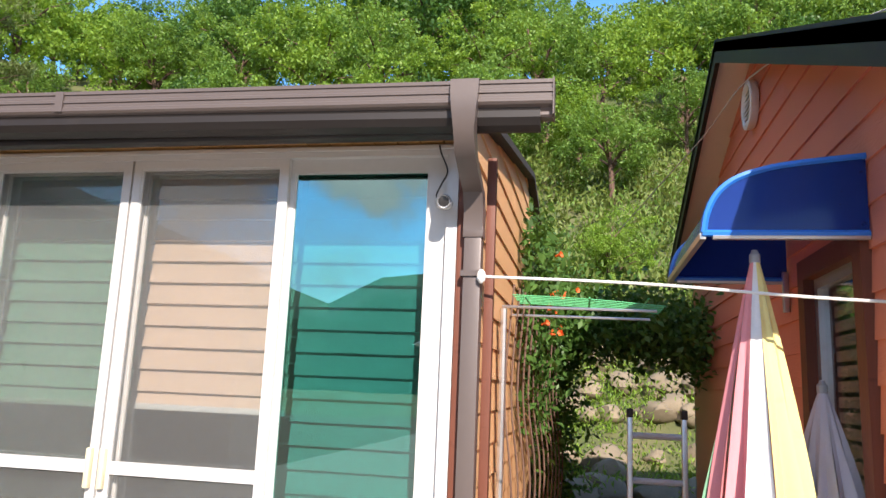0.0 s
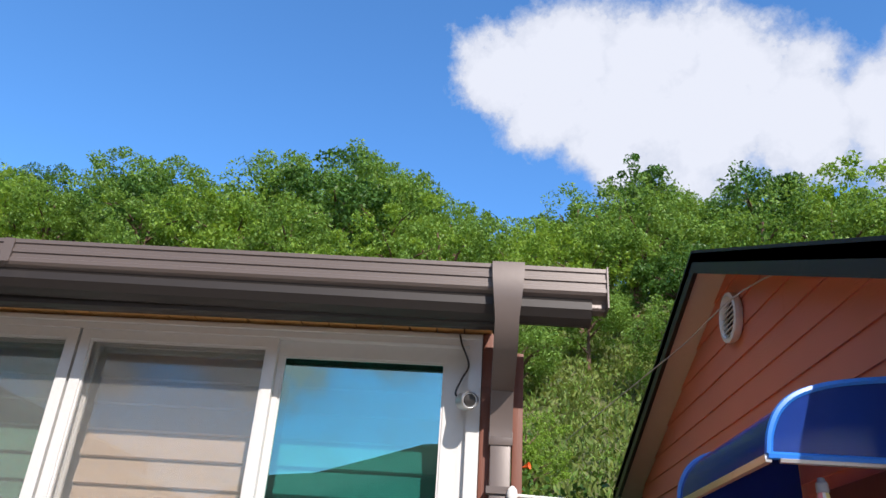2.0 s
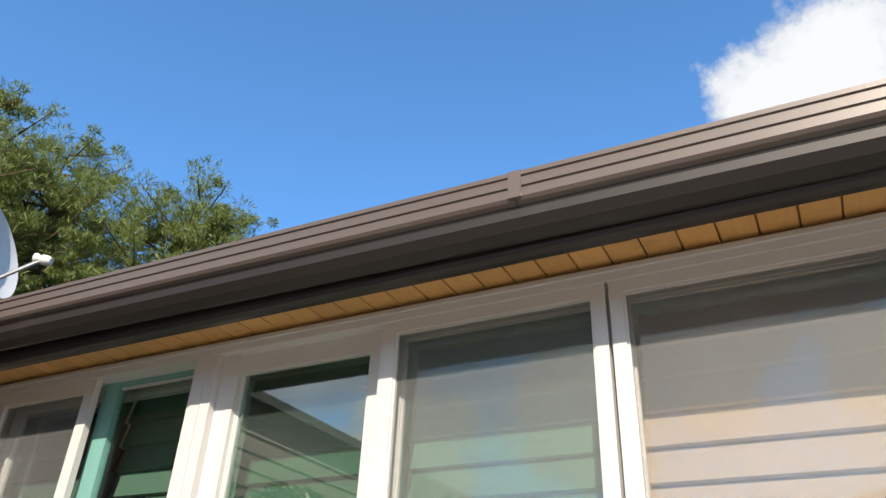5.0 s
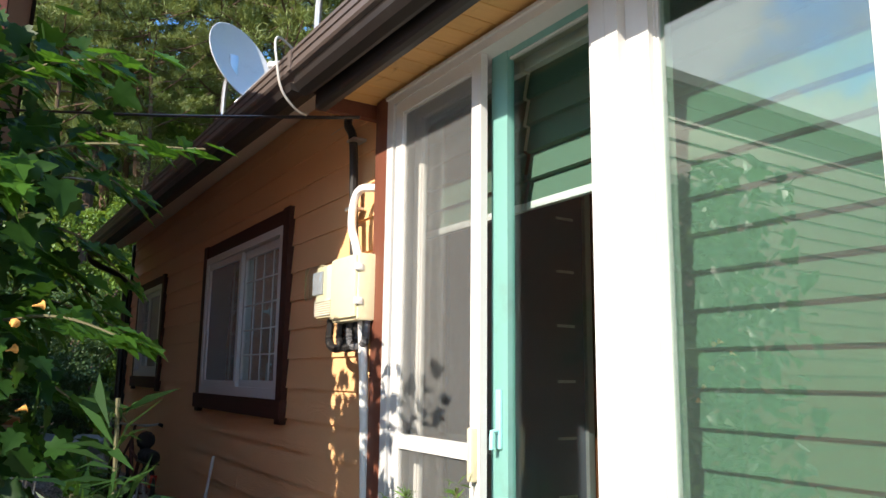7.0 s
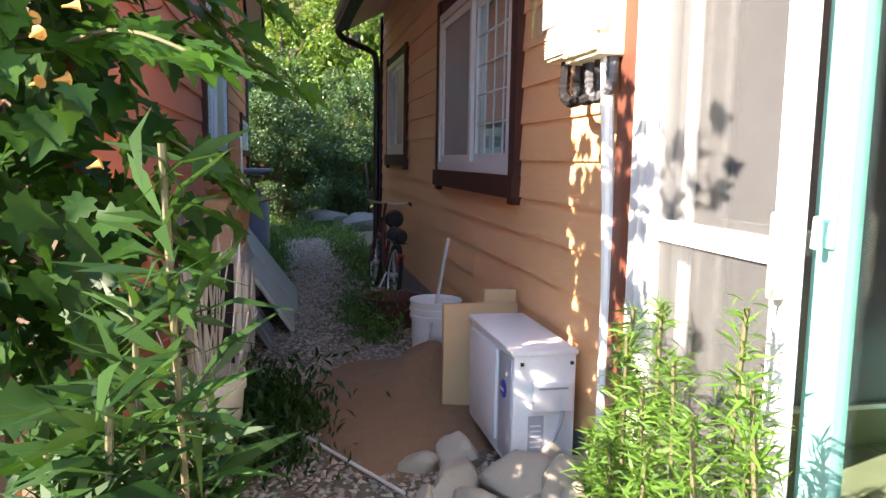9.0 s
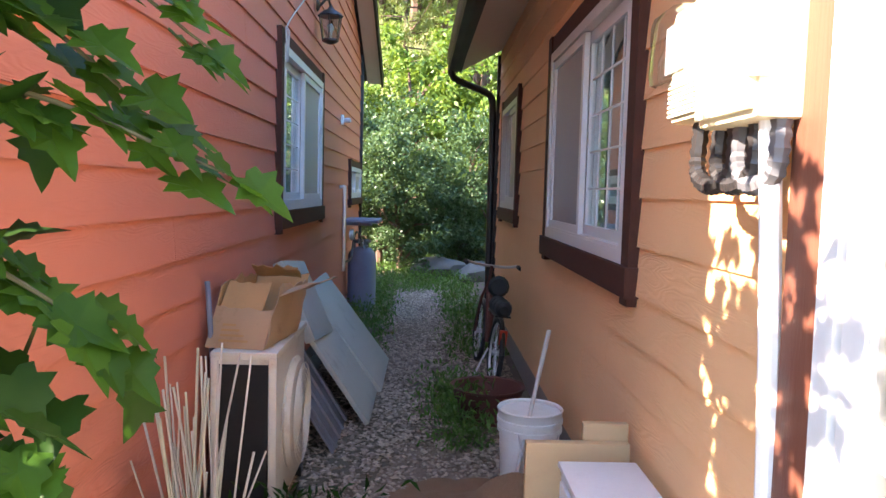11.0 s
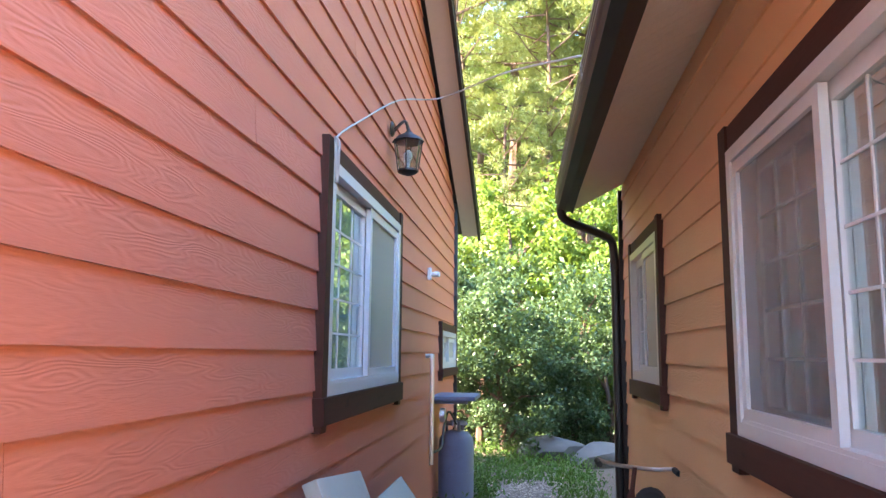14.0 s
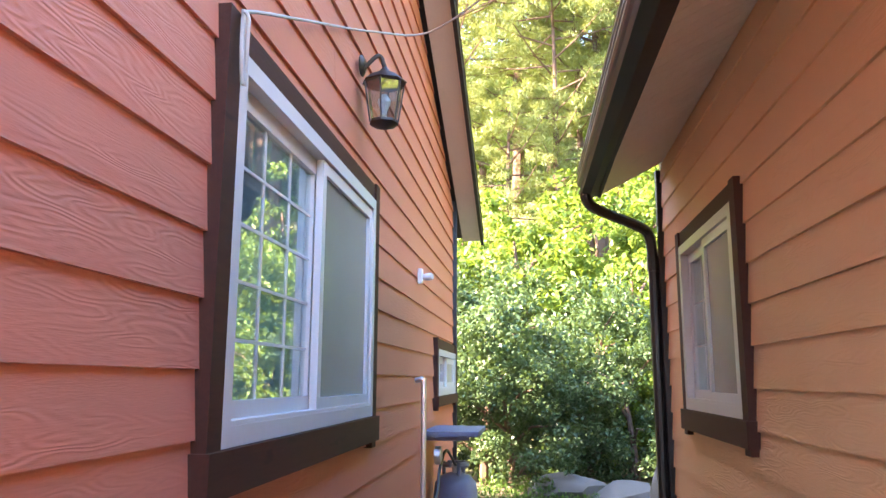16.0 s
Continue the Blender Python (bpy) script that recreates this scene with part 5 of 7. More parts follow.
part("reflector", boxed(0.70, 0.725, -0.035, 0.035, 0.42, 0.55, 0.008, LEAN), "red_plastic", bike, "red tail reflector")
part("pedal", boxed(-0.06, 0.04, 0.08, 0.14, 0.20, 0.22, 0.004, LEAN), "rubber", bike)
part("crank", tubed(bk((-0.02, 0.06, 0.30), (-0.01, 0.08, 0.21)), 0.008), "alu", bike)
part("kickstand", tubed(bk((0.30, -0.04, 0.30), (0.38, -0.16, 0.02)), 0.007), "alu", bike)

# ---- along the salmon wall ----
ac2 = thing("air_conditioner", (-6.580, -1.375, 0.4), "yellowed old outdoor air conditioner unit on the gravel", "air conditioner")
part("casing", boxed(-6.950, -6.240, -1.485, -1.245, 0.44, 1.10, 0.01), "old_white", ac2)
part("top_lid", boxed(-6.960, -6.230, -1.495, -1.235, 1.09, 1.12, 0.01), "old_white", ac2)
part("coil", boxed(-6.242, -6.233, -1.470, -1.270, 0.47, 1.07), "coil", ac2, "black finned coil")
for y in (-1.490, -1.265):
    part("corner_strip", boxed(-6.245, -6.225, y, y + 0.03, 0.42, 1.10, 0.003), "old_white", ac2)
part("fan_grille", turned(bmesh.new(), [(0.24, 0.0), (0.25, 0.012), (0.23, 0.03), (0.12, 0.04), (0.03, 0.042)], (-6.630, -1.245, 0.77), 40, (0, 1, 0)), "old_white", ac2)
for k in range(8):
    rr = 0.05 + k * 0.024
    part("grille_ring", tubed([(-6.630 + rr * math.cos(a * math.pi / 18), -1.198, 0.77 + rr * math.sin(a * math.pi / 18)) for a in range(37)], 0.003, 5), "old_white", ac2)
for xx in (-6.850, -6.350):
    part("foot", boxed(xx - 0.03, xx + 0.03, -1.485, -1.235, 0.39, 0.445), "black", ac2)

carton = thing("cardboard_box", (-6.62, -1.42, 1.12), "torn open brown cardboard box on the old unit", "box")
CB = Matrix.Translation((-6.48, -1.385, 1.122)) @ Matrix.Rotation(radians(-8), 4, "Z") @ Matrix(((1, 0, -0.42, 0), (0, 1, 0.05, 0), (0, 0, 0.74, 0), (0, 0, 0, 1)))


def crumpled(u0, u1, v0, v1, m, seed, rough=0.012, nu=9, nv=6, torn=0.0, t=0.004):
    """A creased sheet of card in its own yz plane, with a torn upper edge."""
    bm = bmesh.new()
    sides = []
    for s in (0.0, t):
        rows = []
        for j in range(nv + 1):
            row = []
            for i in range(nu + 1):
                u, v = u0 + (u1 - u0) * i / nu, v0 + (v1 - v0) * j / nv
                if j == nv:
                    v += torn * noise.noise((i * 1.7, seed, 0.5))
                k = noise.noise((u * 9 + seed, v * 9, seed * 0.7)) + 0.5 * noise.noise((u * 25, v * 25, seed))
                row.append(bm.verts.new(m @ Vector((s + rough * k, u, v))))
            rows.append(row)
        sides.append(rows)
    for rows in sides:
        for j in range(nv):
            for i in range(nu):
                bm.faces.new((rows[j][i], rows[j][i + 1], rows[j + 1][i + 1], rows[j + 1][i]))
    for i in range(nu):
        for j in (0, nv):
            bm.faces.new((sides[0][j][i], sides[0][j][i + 1], sides[1][j][i + 1], sides[1][j][i]))
    for j in range(nv):
        for i in (0, nu):
            bm.faces.new((sides[0][j][i], sides[0][j + 1][i], sides[1][j + 1][i], sides[1][j][i]))
    bmesh.ops.recalc_face_normals(bm, faces=bm.faces)
    return bm


def off(x, y, z, rx=0.0, ry=0.0, rz=0.0):
    return CB @ Matrix.Translation((x, y, z)) @ Matrix.Rotation(radians(rz), 4, "Z") @ Matrix.Rotation(radians(ry), 4, "Y") @ Matrix.Rotation(radians(rx), 4, "X")


part("bottom", boxed(-0.20, 0.20, -0.12, 0.12, 0.0, 0.006, 0, CB), "card", carton)
part("side", crumpled(-0.12, 0.12, 0.004, 0.20, off(0.20, 0, 0), 1, 0.006, torn=0.02), "card", carton)
part("side", crumpled(-0.12, 0.12, 0.004, 0.33, off(-0.20, 0, 0), 2, 0.010, torn=0.03), "card_inner", carton)
part("side", crumpled(-0.20, 0.20, 0.004, 0.31, off(0, 0.12, 0, 0, 0, 90), 3, 0.012, torn=0.06), "card", carton)
part("side", crumpled(-0.20, 0.20, 0.004, 0.33, off(0, -0.125, 0, 0, 0, 90), 4, 0.008, torn=0.05), "card_inner", carton)
part("flap", crumpled(-0.11, 0.07, 0.0, 0.17, off(0.19, 0, 0.16, 0, -12), 5, 0.006, torn=0.02), "card_inner", carton, "stained inner flap")
part("flap", crumpled(-0.16, 0.16, 0.0, 0.13, off(0.02, 0.13, 0.27, 0, 62, 80), 6, 0.02, torn=0.05), "card", carton, "torn hanging flap")
part("flap", crumpled(-0.11, 0.10, 0.0, 0.12, off(-0.16, 0.0, 0.32, 0, 55), 7, 0.02, torn=0.04), "card_inner", carton, "torn hanging flap")
for k in range(4):
    part("print_line", boxed(0.2115, 0.2122, -0.07, 0.05 - k * 0.022, 0.035 + k * 0.026, 0.046 + k * 0.026, 0, CB), "card_inner", carton, "faded brown print")


def leaning(name, foot, head, width, thick, material, label, category, ribs=0, cut=0.0, group=""):
    """A sheet whose lower edge starts at foot and whose side runs up to head; width along the alley."""
    f, h = Vector(foot), Vector(head)
    up = (h - f).normalized()
    side = Vector((-1, 0, 0))
    side = (side - up * side.dot(up)).normalized()
    n = side.cross(up).normalized()
    m = Matrix((side.to_4d(), up.to_4d(), n.to_4d(), (0, 0, 0, 1))).transposed()
    m.translation = f
    m[3][0] = m[3][1] = m[3][2] = 0
    for r_, v in enumerate((side, up, n)):
        for c_ in range(3):
            m[c_][r_] = v[c_]
    L = (h - f).length
    t = thing(name, foot, label, category, group)
    bm = box(bmesh.new(), 0, width, 0, L, -thick / 2, thick / 2, min(thick * 0.3, 0.006), m)
    part("sheet", bm, material, t)
    for k in range(ribs):
        x = (k + 0.5) * width / ribs
        part("rib", boxed(x - 0.018, x + 0.018, 0.0, L, thick / 2, thick / 2 + 0.014, 0.005, m), material, t)
    return t


leaning("metal_sheet", (-7.10, -1.12, 0.41), (-7.10, -1.50, 1.02), 0.62, 0.012, "steel", "grey ribbed metal sheet leaning on the wall", "sheet", 4)
leaning("door_panel", (-7.55, -0.98, 0.42), (-7.55, -1.46, 1.12), 0.85, 0.03, "panel", "pale green board leaning against the siding", "panel", 0, 0, "leaning boards")
leaning("door_panel", (-8.25, -0.95, 0.42), (-8.25, -1.46, 1.10), 0.95, 0.03, "panel", "pale grey-green board leaning beside another", "panel", 0, 0, "leaning boards")
leaning("foam_slab", (-7.5, -1.30, 0.9), (-7.55, -1.50, 1.34), 0.6, 0.06, "panel", "crumpled pale foam slab behind the boards", "slab")

stakes = thing("stake_bucket", (-5.5, -1.32, 0.4), "white bucket of thin garden stakes by the salmon wall", "stakes")
part("pail", turned(bmesh.new(), [(0.115, 0.0), (0.12, 0.01), (0.135, 0.28), (0.145, 0.285), (0.145, 0.31), (0.138, 0.312), (0.142, 0.345), (0.136, 0.345), (0.112, 0.02)], (-5.5, -1.32, 0.4), 28), "old_white", stakes)
rng = random.Random(21)
for k in range(34):
    a, rr = rng.uniform(0, 6.28), rng.uniform(0.0, 0.09)
    lean = Vector((rng.gauss(-0.04, 0.10), rng.gauss(-0.02, 0.13), 1)).normalized()
    b = Vector((-5.5 + rr * math.cos(a), -1.32 + rr * math.sin(a), 0.43))
    part("stake", tubed([b, b + lean * rng.uniform(0.55, 0.86)], rng.uniform(0.003, 0.0048), 5), rng.choice(("wire", "panel", "alu")), stakes)
solid("stake", tubed([(-6.26, -1.45, 0.41), (-6.34, -1.535, 1.38)], 0.011, 8), "tank", "thin grey rod against the salmon siding", "rod")
solid("stake", tubed([(-5.62, -0.95, 0.42), (-5.0, -0.62, 0.425)], 0.007, 6), "wire", "dry cane lying on the gravel", "stick")

lpg = thing("gas_cylinder", (-11.75, -1.385, 0.4), "blue-grey gas cylinder with a collar", "gas cylinder")
part("body", turned(bmesh.new(), [(0.12, 0.03), (0.155, 0.07), (0.16, 0.12), (0.16, 0.58), (0.15, 0.65), (0.11, 0.70), (0.05, 0.72)], (-11.75, -1.385, 0.4), 32), "tank", lpg)
part("foot_ring", turned(bmesh.new(), [(0.13, 0.0), (0.135, 0.0), (0.135, 0.06), (0.13, 0.06)], (-11.75, -1.385, 0.4), 24), "tank", lpg)
for k in range(3):
    a0 = k * 2.094 + 0.4
    part("collar", tubed([(-11.75 + 0.085 * math.cos(a0 + q * 0.2), -1.385 + 0.085 * math.sin(a0 + q * 0.2), 1.18) for q in range(8)], 0.02, 6), "tank", lpg)
    part("collar_leg", tubed([(-11.75 + 0.085 * math.cos(a0), -1.385 + 0.085 * math.sin(a0), 1.07), (-11.75 + 0.085 * math.cos(a0), -1.385 + 0.085 * math.sin(a0), 1.2)], 0.014, 6), "tank", lpg)
part("valve", turned(bmesh.new(), [(0.02, 0.71), (0.02, 0.76), (0.035, 0.765), (0.035, 0.785)], (-11.75, -1.385, 0.4), 14), "alu", lpg)
part("weld", tubed([(-11.75 + 0.161 * math.cos(a * math.pi / 16), -1.385 + 0.161 * math.sin(a * math.pi / 16), 0.76) for a in range(33)], 0.003, 4), "tank", lpg)
shelf = thing("gas_shelf", (-11.58, -1.4, 1.42), "small grey shelf over the gas cylinder", "shelf")
part("board", boxed(-11.98, -11.28, -1.56, -1.18, 1.405, 1.44, 0.004), "tank", shelf)
part("bracket", boxed(-11.38, -11.34, -1.56, -1.25, 1.375, 1.405), "tank", shelf)
gaspipe = thing("gas_pipe", (-11.18, -1.5, 1.3), "grey gas pipe with a regulator on the siding", "pipe")
part("pipe", tubed(arc([(-10.88, -1.55, 1.78), (-10.88, -1.50, 1.78), (-10.88, -1.495, 1.72), (-10.88, -1.495, 1.0), (-10.88, -1.50, 0.95)]), 0.018, 8), "alu", gaspipe)
part("regulator", turned(bmesh.new(), [(0.02, -0.03), (0.06, -0.02), (0.06, 0.02), (0.02, 0.03)], (-11.33, -1.46, 1.28), 16, (0, 1, 0)), "alu", gaspipe)
part("hose", tubed(arc([(-10.90, -1.49, 1.02), (-11.08, -1.44, 1.05), (-11.28, -1.44, 1.20), (-11.48, -1.42, 1.30), (-11.73, -1.38, 1.17)]), 0.010, 6), "black", gaspipe)

lamp = thing("wall_lantern", (-9.620, -1.5, 3.1), "dark bronze lantern on a curled bracket", "lantern")
part("back_plate", turned(bmesh.new(), [(0.045, 0), (0.05, 0.006), (0.03, 0.02)], (-9.240, -1.55, 3.16), 20, (0, 1, 0)), "bronze", lamp)
part("arm", tubed(arc([(-9.240, -1.54, 3.14), (-9.250, -1.49, 3.20), (-9.270, -1.465, 3.21), (-9.280, -1.45, 3.16)]), 0.010, 8), "bronze", lamp)
LC = (-9.280, -1.45, 2.90)
part("roof", turned(bmesh.new(), [(0.098, 0.185), (0.102, 0.19), (0.07, 0.22), (0.03, 0.24), (0.012, 0.262), (0.006, 0.28)], LC, 8), "bronze", lamp)
part("base", turned(bmesh.new(), [(0.012, -0.025), (0.055, -0.01), (0.066, 0.0), (0.064, 0.012)], LC, 8), "bronze", lamp)
for k in range(6):
    a = k * math.pi / 3
    part("rib", tubed([(LC[0] + 0.064 * math.cos(a), LC[1] + 0.064 * math.sin(a), LC[2]), (LC[0] + 0.092 * math.cos(a), LC[1] + 0.092 * math.sin(a), LC[2] + 0.186)], 0.004, 5), "bronze", lamp)
part("shade", turned(bmesh.new(), [(0.058, 0.005), (0.086, 0.182), (0.083, 0.182), (0.055, 0.005)], LC, 6), "glass", lamp, "clear pebbled glass")
part("lamp_bulb", turned(bmesh.new(), [(0.012, 0.02), (0.014, 0.06), (0.028, 0.09), (0.028, 0.11), (0.012, 0.135)], LC, 14), "white_plastic", lamp)
spot = thing("security_camera", (-11.03, -1.52, 2.58), "small white sensor on the salmon wall", "sensor")
part("body", turned(bmesh.new(), [(0.02, -0.03), (0.024, 0.0), (0.024, 0.03), (0.018, 0.04)], (-11.03, -1.50, 2.455), 16, (0.3, 1, 0)), "white_plastic", spot)
part("base", boxed(-11.06, -11.00, -1.56, -1.53, 2.41, 2.51, 0.004), "white_plastic", spot)
solid("wall_cable", tubed(arc([(-7.86, -1.51, 2.50), (-7.84, -1.50, 2.66), (-7.90, -1.52, 2.72), (-8.4, -1.535, 2.95), (-9.4, -1.53, 3.40), (-9.55, -1.28, 3.46), (-8.9, -0.85, 3.36), (-8.2, -0.47, 3.16)], 8), 0.005, 6), "wire", "thin pale cable strung from window trim to eave", "cable")
solid("wall_cable", tubed(arc([(-7.85, -1.52, 2.68), (-7.83, -1.51, 2.58), (-7.845, -1.51, 2.50), (-7.86, -1.515, 2.61), (-7.85, -1.52, 2.70)], 8), 0.006, 6), "wire", "loop of pale cable over the window trim", "cable")
solid("corner_board", boxed(B_X1 - 0.02, B_X1 + 0.03, -1.60, -1.53, 0.4, 3.55, 0.004), "post_brown", "brown corner board of the salmon house", "trim", "", "structure")
solid("corner_board", boxed(B_X0 - 0.03, B_X0 + 0.02, -1.60, -1.53, 0.4, 3.55, 0.004), "gutter_dark", "dark corner board of the salmon house", "trim", "", "structure")
solid("corner_board", boxed(A_X0 - 0.03, A_X0 + 0.03, 0.03, 0.11, 0.4, 3.18, 0.004), "gutter_dark", "dark corner board of the peach house", "trim", "", "structure")

# ---- the gable house: vent, door and canopy ----
vent = thing("gable_vent", (C_X, 1.765, 3.745), "round white louvred gable vent", "vent")
part("rim", turned(bmesh.new(), [(0.155, 0.0), (0.165, 0.02), (0.165, 0.05), (0.14, 0.055), (0.125, 0.03), (0.125, 0.0)], (C_X - 0.02, 1.765, 3.745), 36, (-1, 0, 0)), "white_plastic", vent)
part("back", turned(bmesh.new(), [(0.125, 0.0), (0.12, 0.004)], (C_X - 0.025, 1.765, 3.745), 24, (-1, 0, 0)), "black", vent)
for k in range(7):
    z = 3.745 + (k - 3) * 0.033
    hw = math.sqrt(0.124 ** 2 - ((k - 3) * 0.033) ** 2)
    part("slat", boxed(-0.018, 0.018, -hw, hw, -0.003, 0.003, 0, Matrix.Translation((C_X - 0.05, 1.765, z)) @ Matrix.Rotation(radians(-40), 4, "Y")), "white_plastic", vent)
door_c = thing("door_2", (C_X, 0.36, 0.42), "brown framed glazed door under the blue canopy", "door", "", "structure")
part("frame", frame_bars(bmesh.new(), -0.09, 0.81, 0.42, 2.52, 0.10, -0.08, 0.05, FACE_C), "post_brown", door_c, "", False)
leaf_c = part("leaf", frame_bars(bmesh.new(), 0.01, 0.71, 0.46, 2.42, 0.05, -0.05, 0.0, FACE_C), "alu", door_c, "", False)
part("pane", plate(0.06, 0.66, 0.51, 2.37, -0.03, -0.025, FACE_C), "glass", leaf_c, "", False)
for k in range(26):
    part("slat", plate(0.06, 0.66, 0.55 + k * 0.07, 0.60 + k * 0.07, -0.075, -0.07, FACE_C), "blind", leaf_c, "", False)
part("handle", boxed(C_X - 0.06, C_X - 0.02, 0.64, 0.68, 1.40, 1.54, 0.006), "alu", door_c)
awning = thing("door_canopy", (C_X, 0.4, 2.6), "curved blue polycarbonate door canopy with bright blue edging", "canopy")
cur = [(1.045, 2.48), (1.06, 2.56), (1.10, 2.64), (1.17, 2.70), (1.28, 2.74), (1.42, 2.765), (1.66, 2.79)]
Y0, Y1 = -0.12, 1.12


def sheet(bm, curve, y0, y1, t=0.006):
    a = [bm.verts.new((x, y0, z)) for x, z in curve]
    b = [bm.verts.new((x, y1, z)) for x, z in curve]
    c = [bm.verts.new((x + t * 0.4, y0, z - t)) for x, z in curve]
    d = [bm.verts.new((x + t * 0.4, y1, z - t)) for x, z in curve]
    for k in range(len(curve) - 1):
        bm.faces.new((a[k], a[k + 1], b[k + 1], b[k]))
        bm.faces.new((c[k], d[k], d[k + 1], c[k + 1]))
    bmesh.ops.recalc_face_normals(bm, faces=bm.faces)
    return bm


part("sheet", sheet(bmesh.new(), [(c.x, c.z) for c in arc([(x, 0, z) for x, z in cur], 4)], Y0, Y1), "blue_sheet", awning)
for y in (Y0, Y1):
    bm = bmesh.new()
    edge = [(c.x, c.z) for c in arc([(x, 0, z) for x, z in cur], 4)]
    vs = [bm.verts.new((x, y, z)) for x, z in edge] + [bm.verts.new((1.66, y, 2.48))]
    bm.faces.new(vs)
    r_ = bmesh.ops.extrude_face_region(bm, geom=bm.faces[:])
    bmesh.ops.translate(bm, vec=(0, 0.005, 0), verts=[v for v in r_["geom"] if isinstance(v, bmesh.types.BMVert)])
    part("end_panel", bm, "blue_sheet", awning)
    part("edging", tubed([(x, y, z + 0.004) for x, z in edge], 0.014, 6), "blue_rim", awning, "bright blue edging")
    part("bottom_edging", tubed([(1.04, y, 2.48), (1.66, y, 2.48)], 0.014, 6), "blue_rim", awning, "bright blue edging")
    part("bracket", tubed([(1.08, y, 2.465), (1.66, y, 2.465)], 0.012, 6), "alu", awning)
part("front_rail", boxed(1.03, 1.055, Y0, Y1, 2.455, 2.485, 0.004), "alu", awning)
part("wall_rail", boxed(1.64, 1.665, Y0, Y1, 2.775, 2.80, 0.004), "alu", awning)
part("post", boxed(1.63, 1.66, Y1 - 0.03, Y1, 2.3, 2.52, 0.003), "alu", awning)


def parasol(tip, length, radius, cloths, label, ground):
    """A closed patio umbrella: tapering folded gores, a finial, a pole and a base."""
    u = thing("parasol", (tip[0], tip[1], ground), label, "parasol", "closed parasols")
    n = 12
    for g in range(n):
        bm = bmesh.new()
        rings = []
        for i in range(15):
            f = i / 14
            r0 = 0.018 + (radius - 0.018) * (f ** 0.85) * (1 - 0.10 * (f > 0.9) * (f - 0.9) * 10)
            row = []
            for q in range(7):
                a = (g + q / 6) * 2 * math.pi / n
                fold = 1 + 0.22 * math.cos((q / 6) * 2 * math.pi) * f - 0.16 * math.sin(3.1 * f + g * 1.7) * f
                row.append(bm.verts.new((tip[0] + r0 * fold * math.cos(a), tip[1] + r0 * fold * math.sin(a), tip[2] - 0.05 - f * length + 0.025 * math.sin(g * 2.3 + q * 0.5) * f)))
            rings.append(row)
        for a, b in zip(rings, rings[1:]):
            for q in range(6):
                bm.faces.new((a[q], b[q], b[q + 1], a[q + 1]))
        part("gore", bm, cloths[g % len(cloths)], u)
    part("finial", turned(bmesh.new(), [(0.012, -0.06), (0.022, -0.05), (0.022, -0.02), (0.014, -0.01), (0.012, 0.0)], tip, 14), "grey_paint", u)
    part("pole", tubed([(tip[0], tip[1], ground + 0.05), (tip[0], tip[1], tip[2] - 0.05)], 0.016, 10), "alu", u)
    part("base", turned(bmesh.new(), [(0.22, 0.0), (0.22, 0.05), (0.20, 0.065), (0.04, 0.08), (0.03, 0.20)], (tip[0], tip[1], ground), 28), "concrete", u)


parasol((1.257, -0.02, 2.43), 1.30, 0.225, ("cloth_yellow", "cloth_white", "cloth_pink", "cloth_pink", "cloth_white", "cloth_green", "cloth_pink", "cloth_pink", "cloth_white", "cloth_yellow", "cloth_yellow", "cloth_yellow"), "closed striped parasol in pink, white and yellow", 0.4)
parasol((1.55, 0.20, 1.92), 0.55, 0.155, ("cloth_grey",), "small closed lavender grey parasol", 0.4)

ladder = thing("step_ladder", (0.95, 1.35, 0.4), "aluminium ladder standing in the passage", "ladder")
for x in (0.83, 1.13):
    part("stile", boxed(x - 0.014, x + 0.014, 1.30, 1.36, 0.38, 1.72, 0.004), "alu", ladder)
    part("cap", boxed(x - 0.018, x + 0.018, 1.295, 1.365, 1.70, 1.75, 0.006), "rubber", ladder)
for k in range(5):
    part("rung", tubed([(0.83, 1.33, 0.60 + k * 0.25), (1.13, 1.33, 0.60 + k * 0.25)], 0.018, 8), "grey_paint", ladder)
line = solid("clothes_line", tubed(arc([(0.15, -0.09, 2.297), (0.8, -0.20, 2.26), (1.8, -0.38, 2.18), (3.2, -0.6, 2.2)], 8), 0.006, 6), "rope", "white rope washing line tied to the downpipe", "rope")
solid("rope_knot", turned(bmesh.new(), [(0.006, -0.03), (0.018, -0.015), (0.02, 0.0), (0.016, 0.02), (0.006, 0.03)], (0.145, -0.095, 2.297), 12), "rope", "knotted end of the washing line", "knot")
solid("power_cable", tubed(arc([(0.9, 4.6, 3.5), (1.35, 2.2, 3.62), (1.62, 0.8, 3.66), (2.6, -0.9, 3.4)], 8), 0.005, 6), "wire", "thin cable crossing the gable", "cable")
rack = thing("clothes_rack", (0.75, 1.7, 2.35), "green wire drying rack fixed to the end wall", "drying rack")
for k in range(6):
    part("wire", tubed(arc([(0.12, 1.5 + k * 0.09, 2.42), (0.6, 1.5 + k * 0.09, 2.40), (1.05, 1.45 + k * 0.09, 2.36)]), 0.004, 5), "green_wire", rack)
for x in (0.2, 0.6, 0.95):
    part("bar", tubed([(x, 1.46, 2.405), (x, 2.0, 2.41)], 0.006, 5), "green_wire", rack)
for y in (1.46, 2.0):
    part("arm", tubed([(0.06, y, 2.34), (1.0, y, 2.33)], 0.009, 6), "alu", rack)
crate = solid("storage_crate", boxed(0.35, 0.55, 3.3, 3.6, 0.4, 0.85, 0.02), "grey_paint", "grey slatted plastic crate in the passage", "crate")
endpipe = solid("conduit_pipe", tubed([(0.10, 1.2, 0.38), (0.10, 1.2, 2.3)], 0.02, 8), "alu", "grey pipe on the end wall", "pipe")
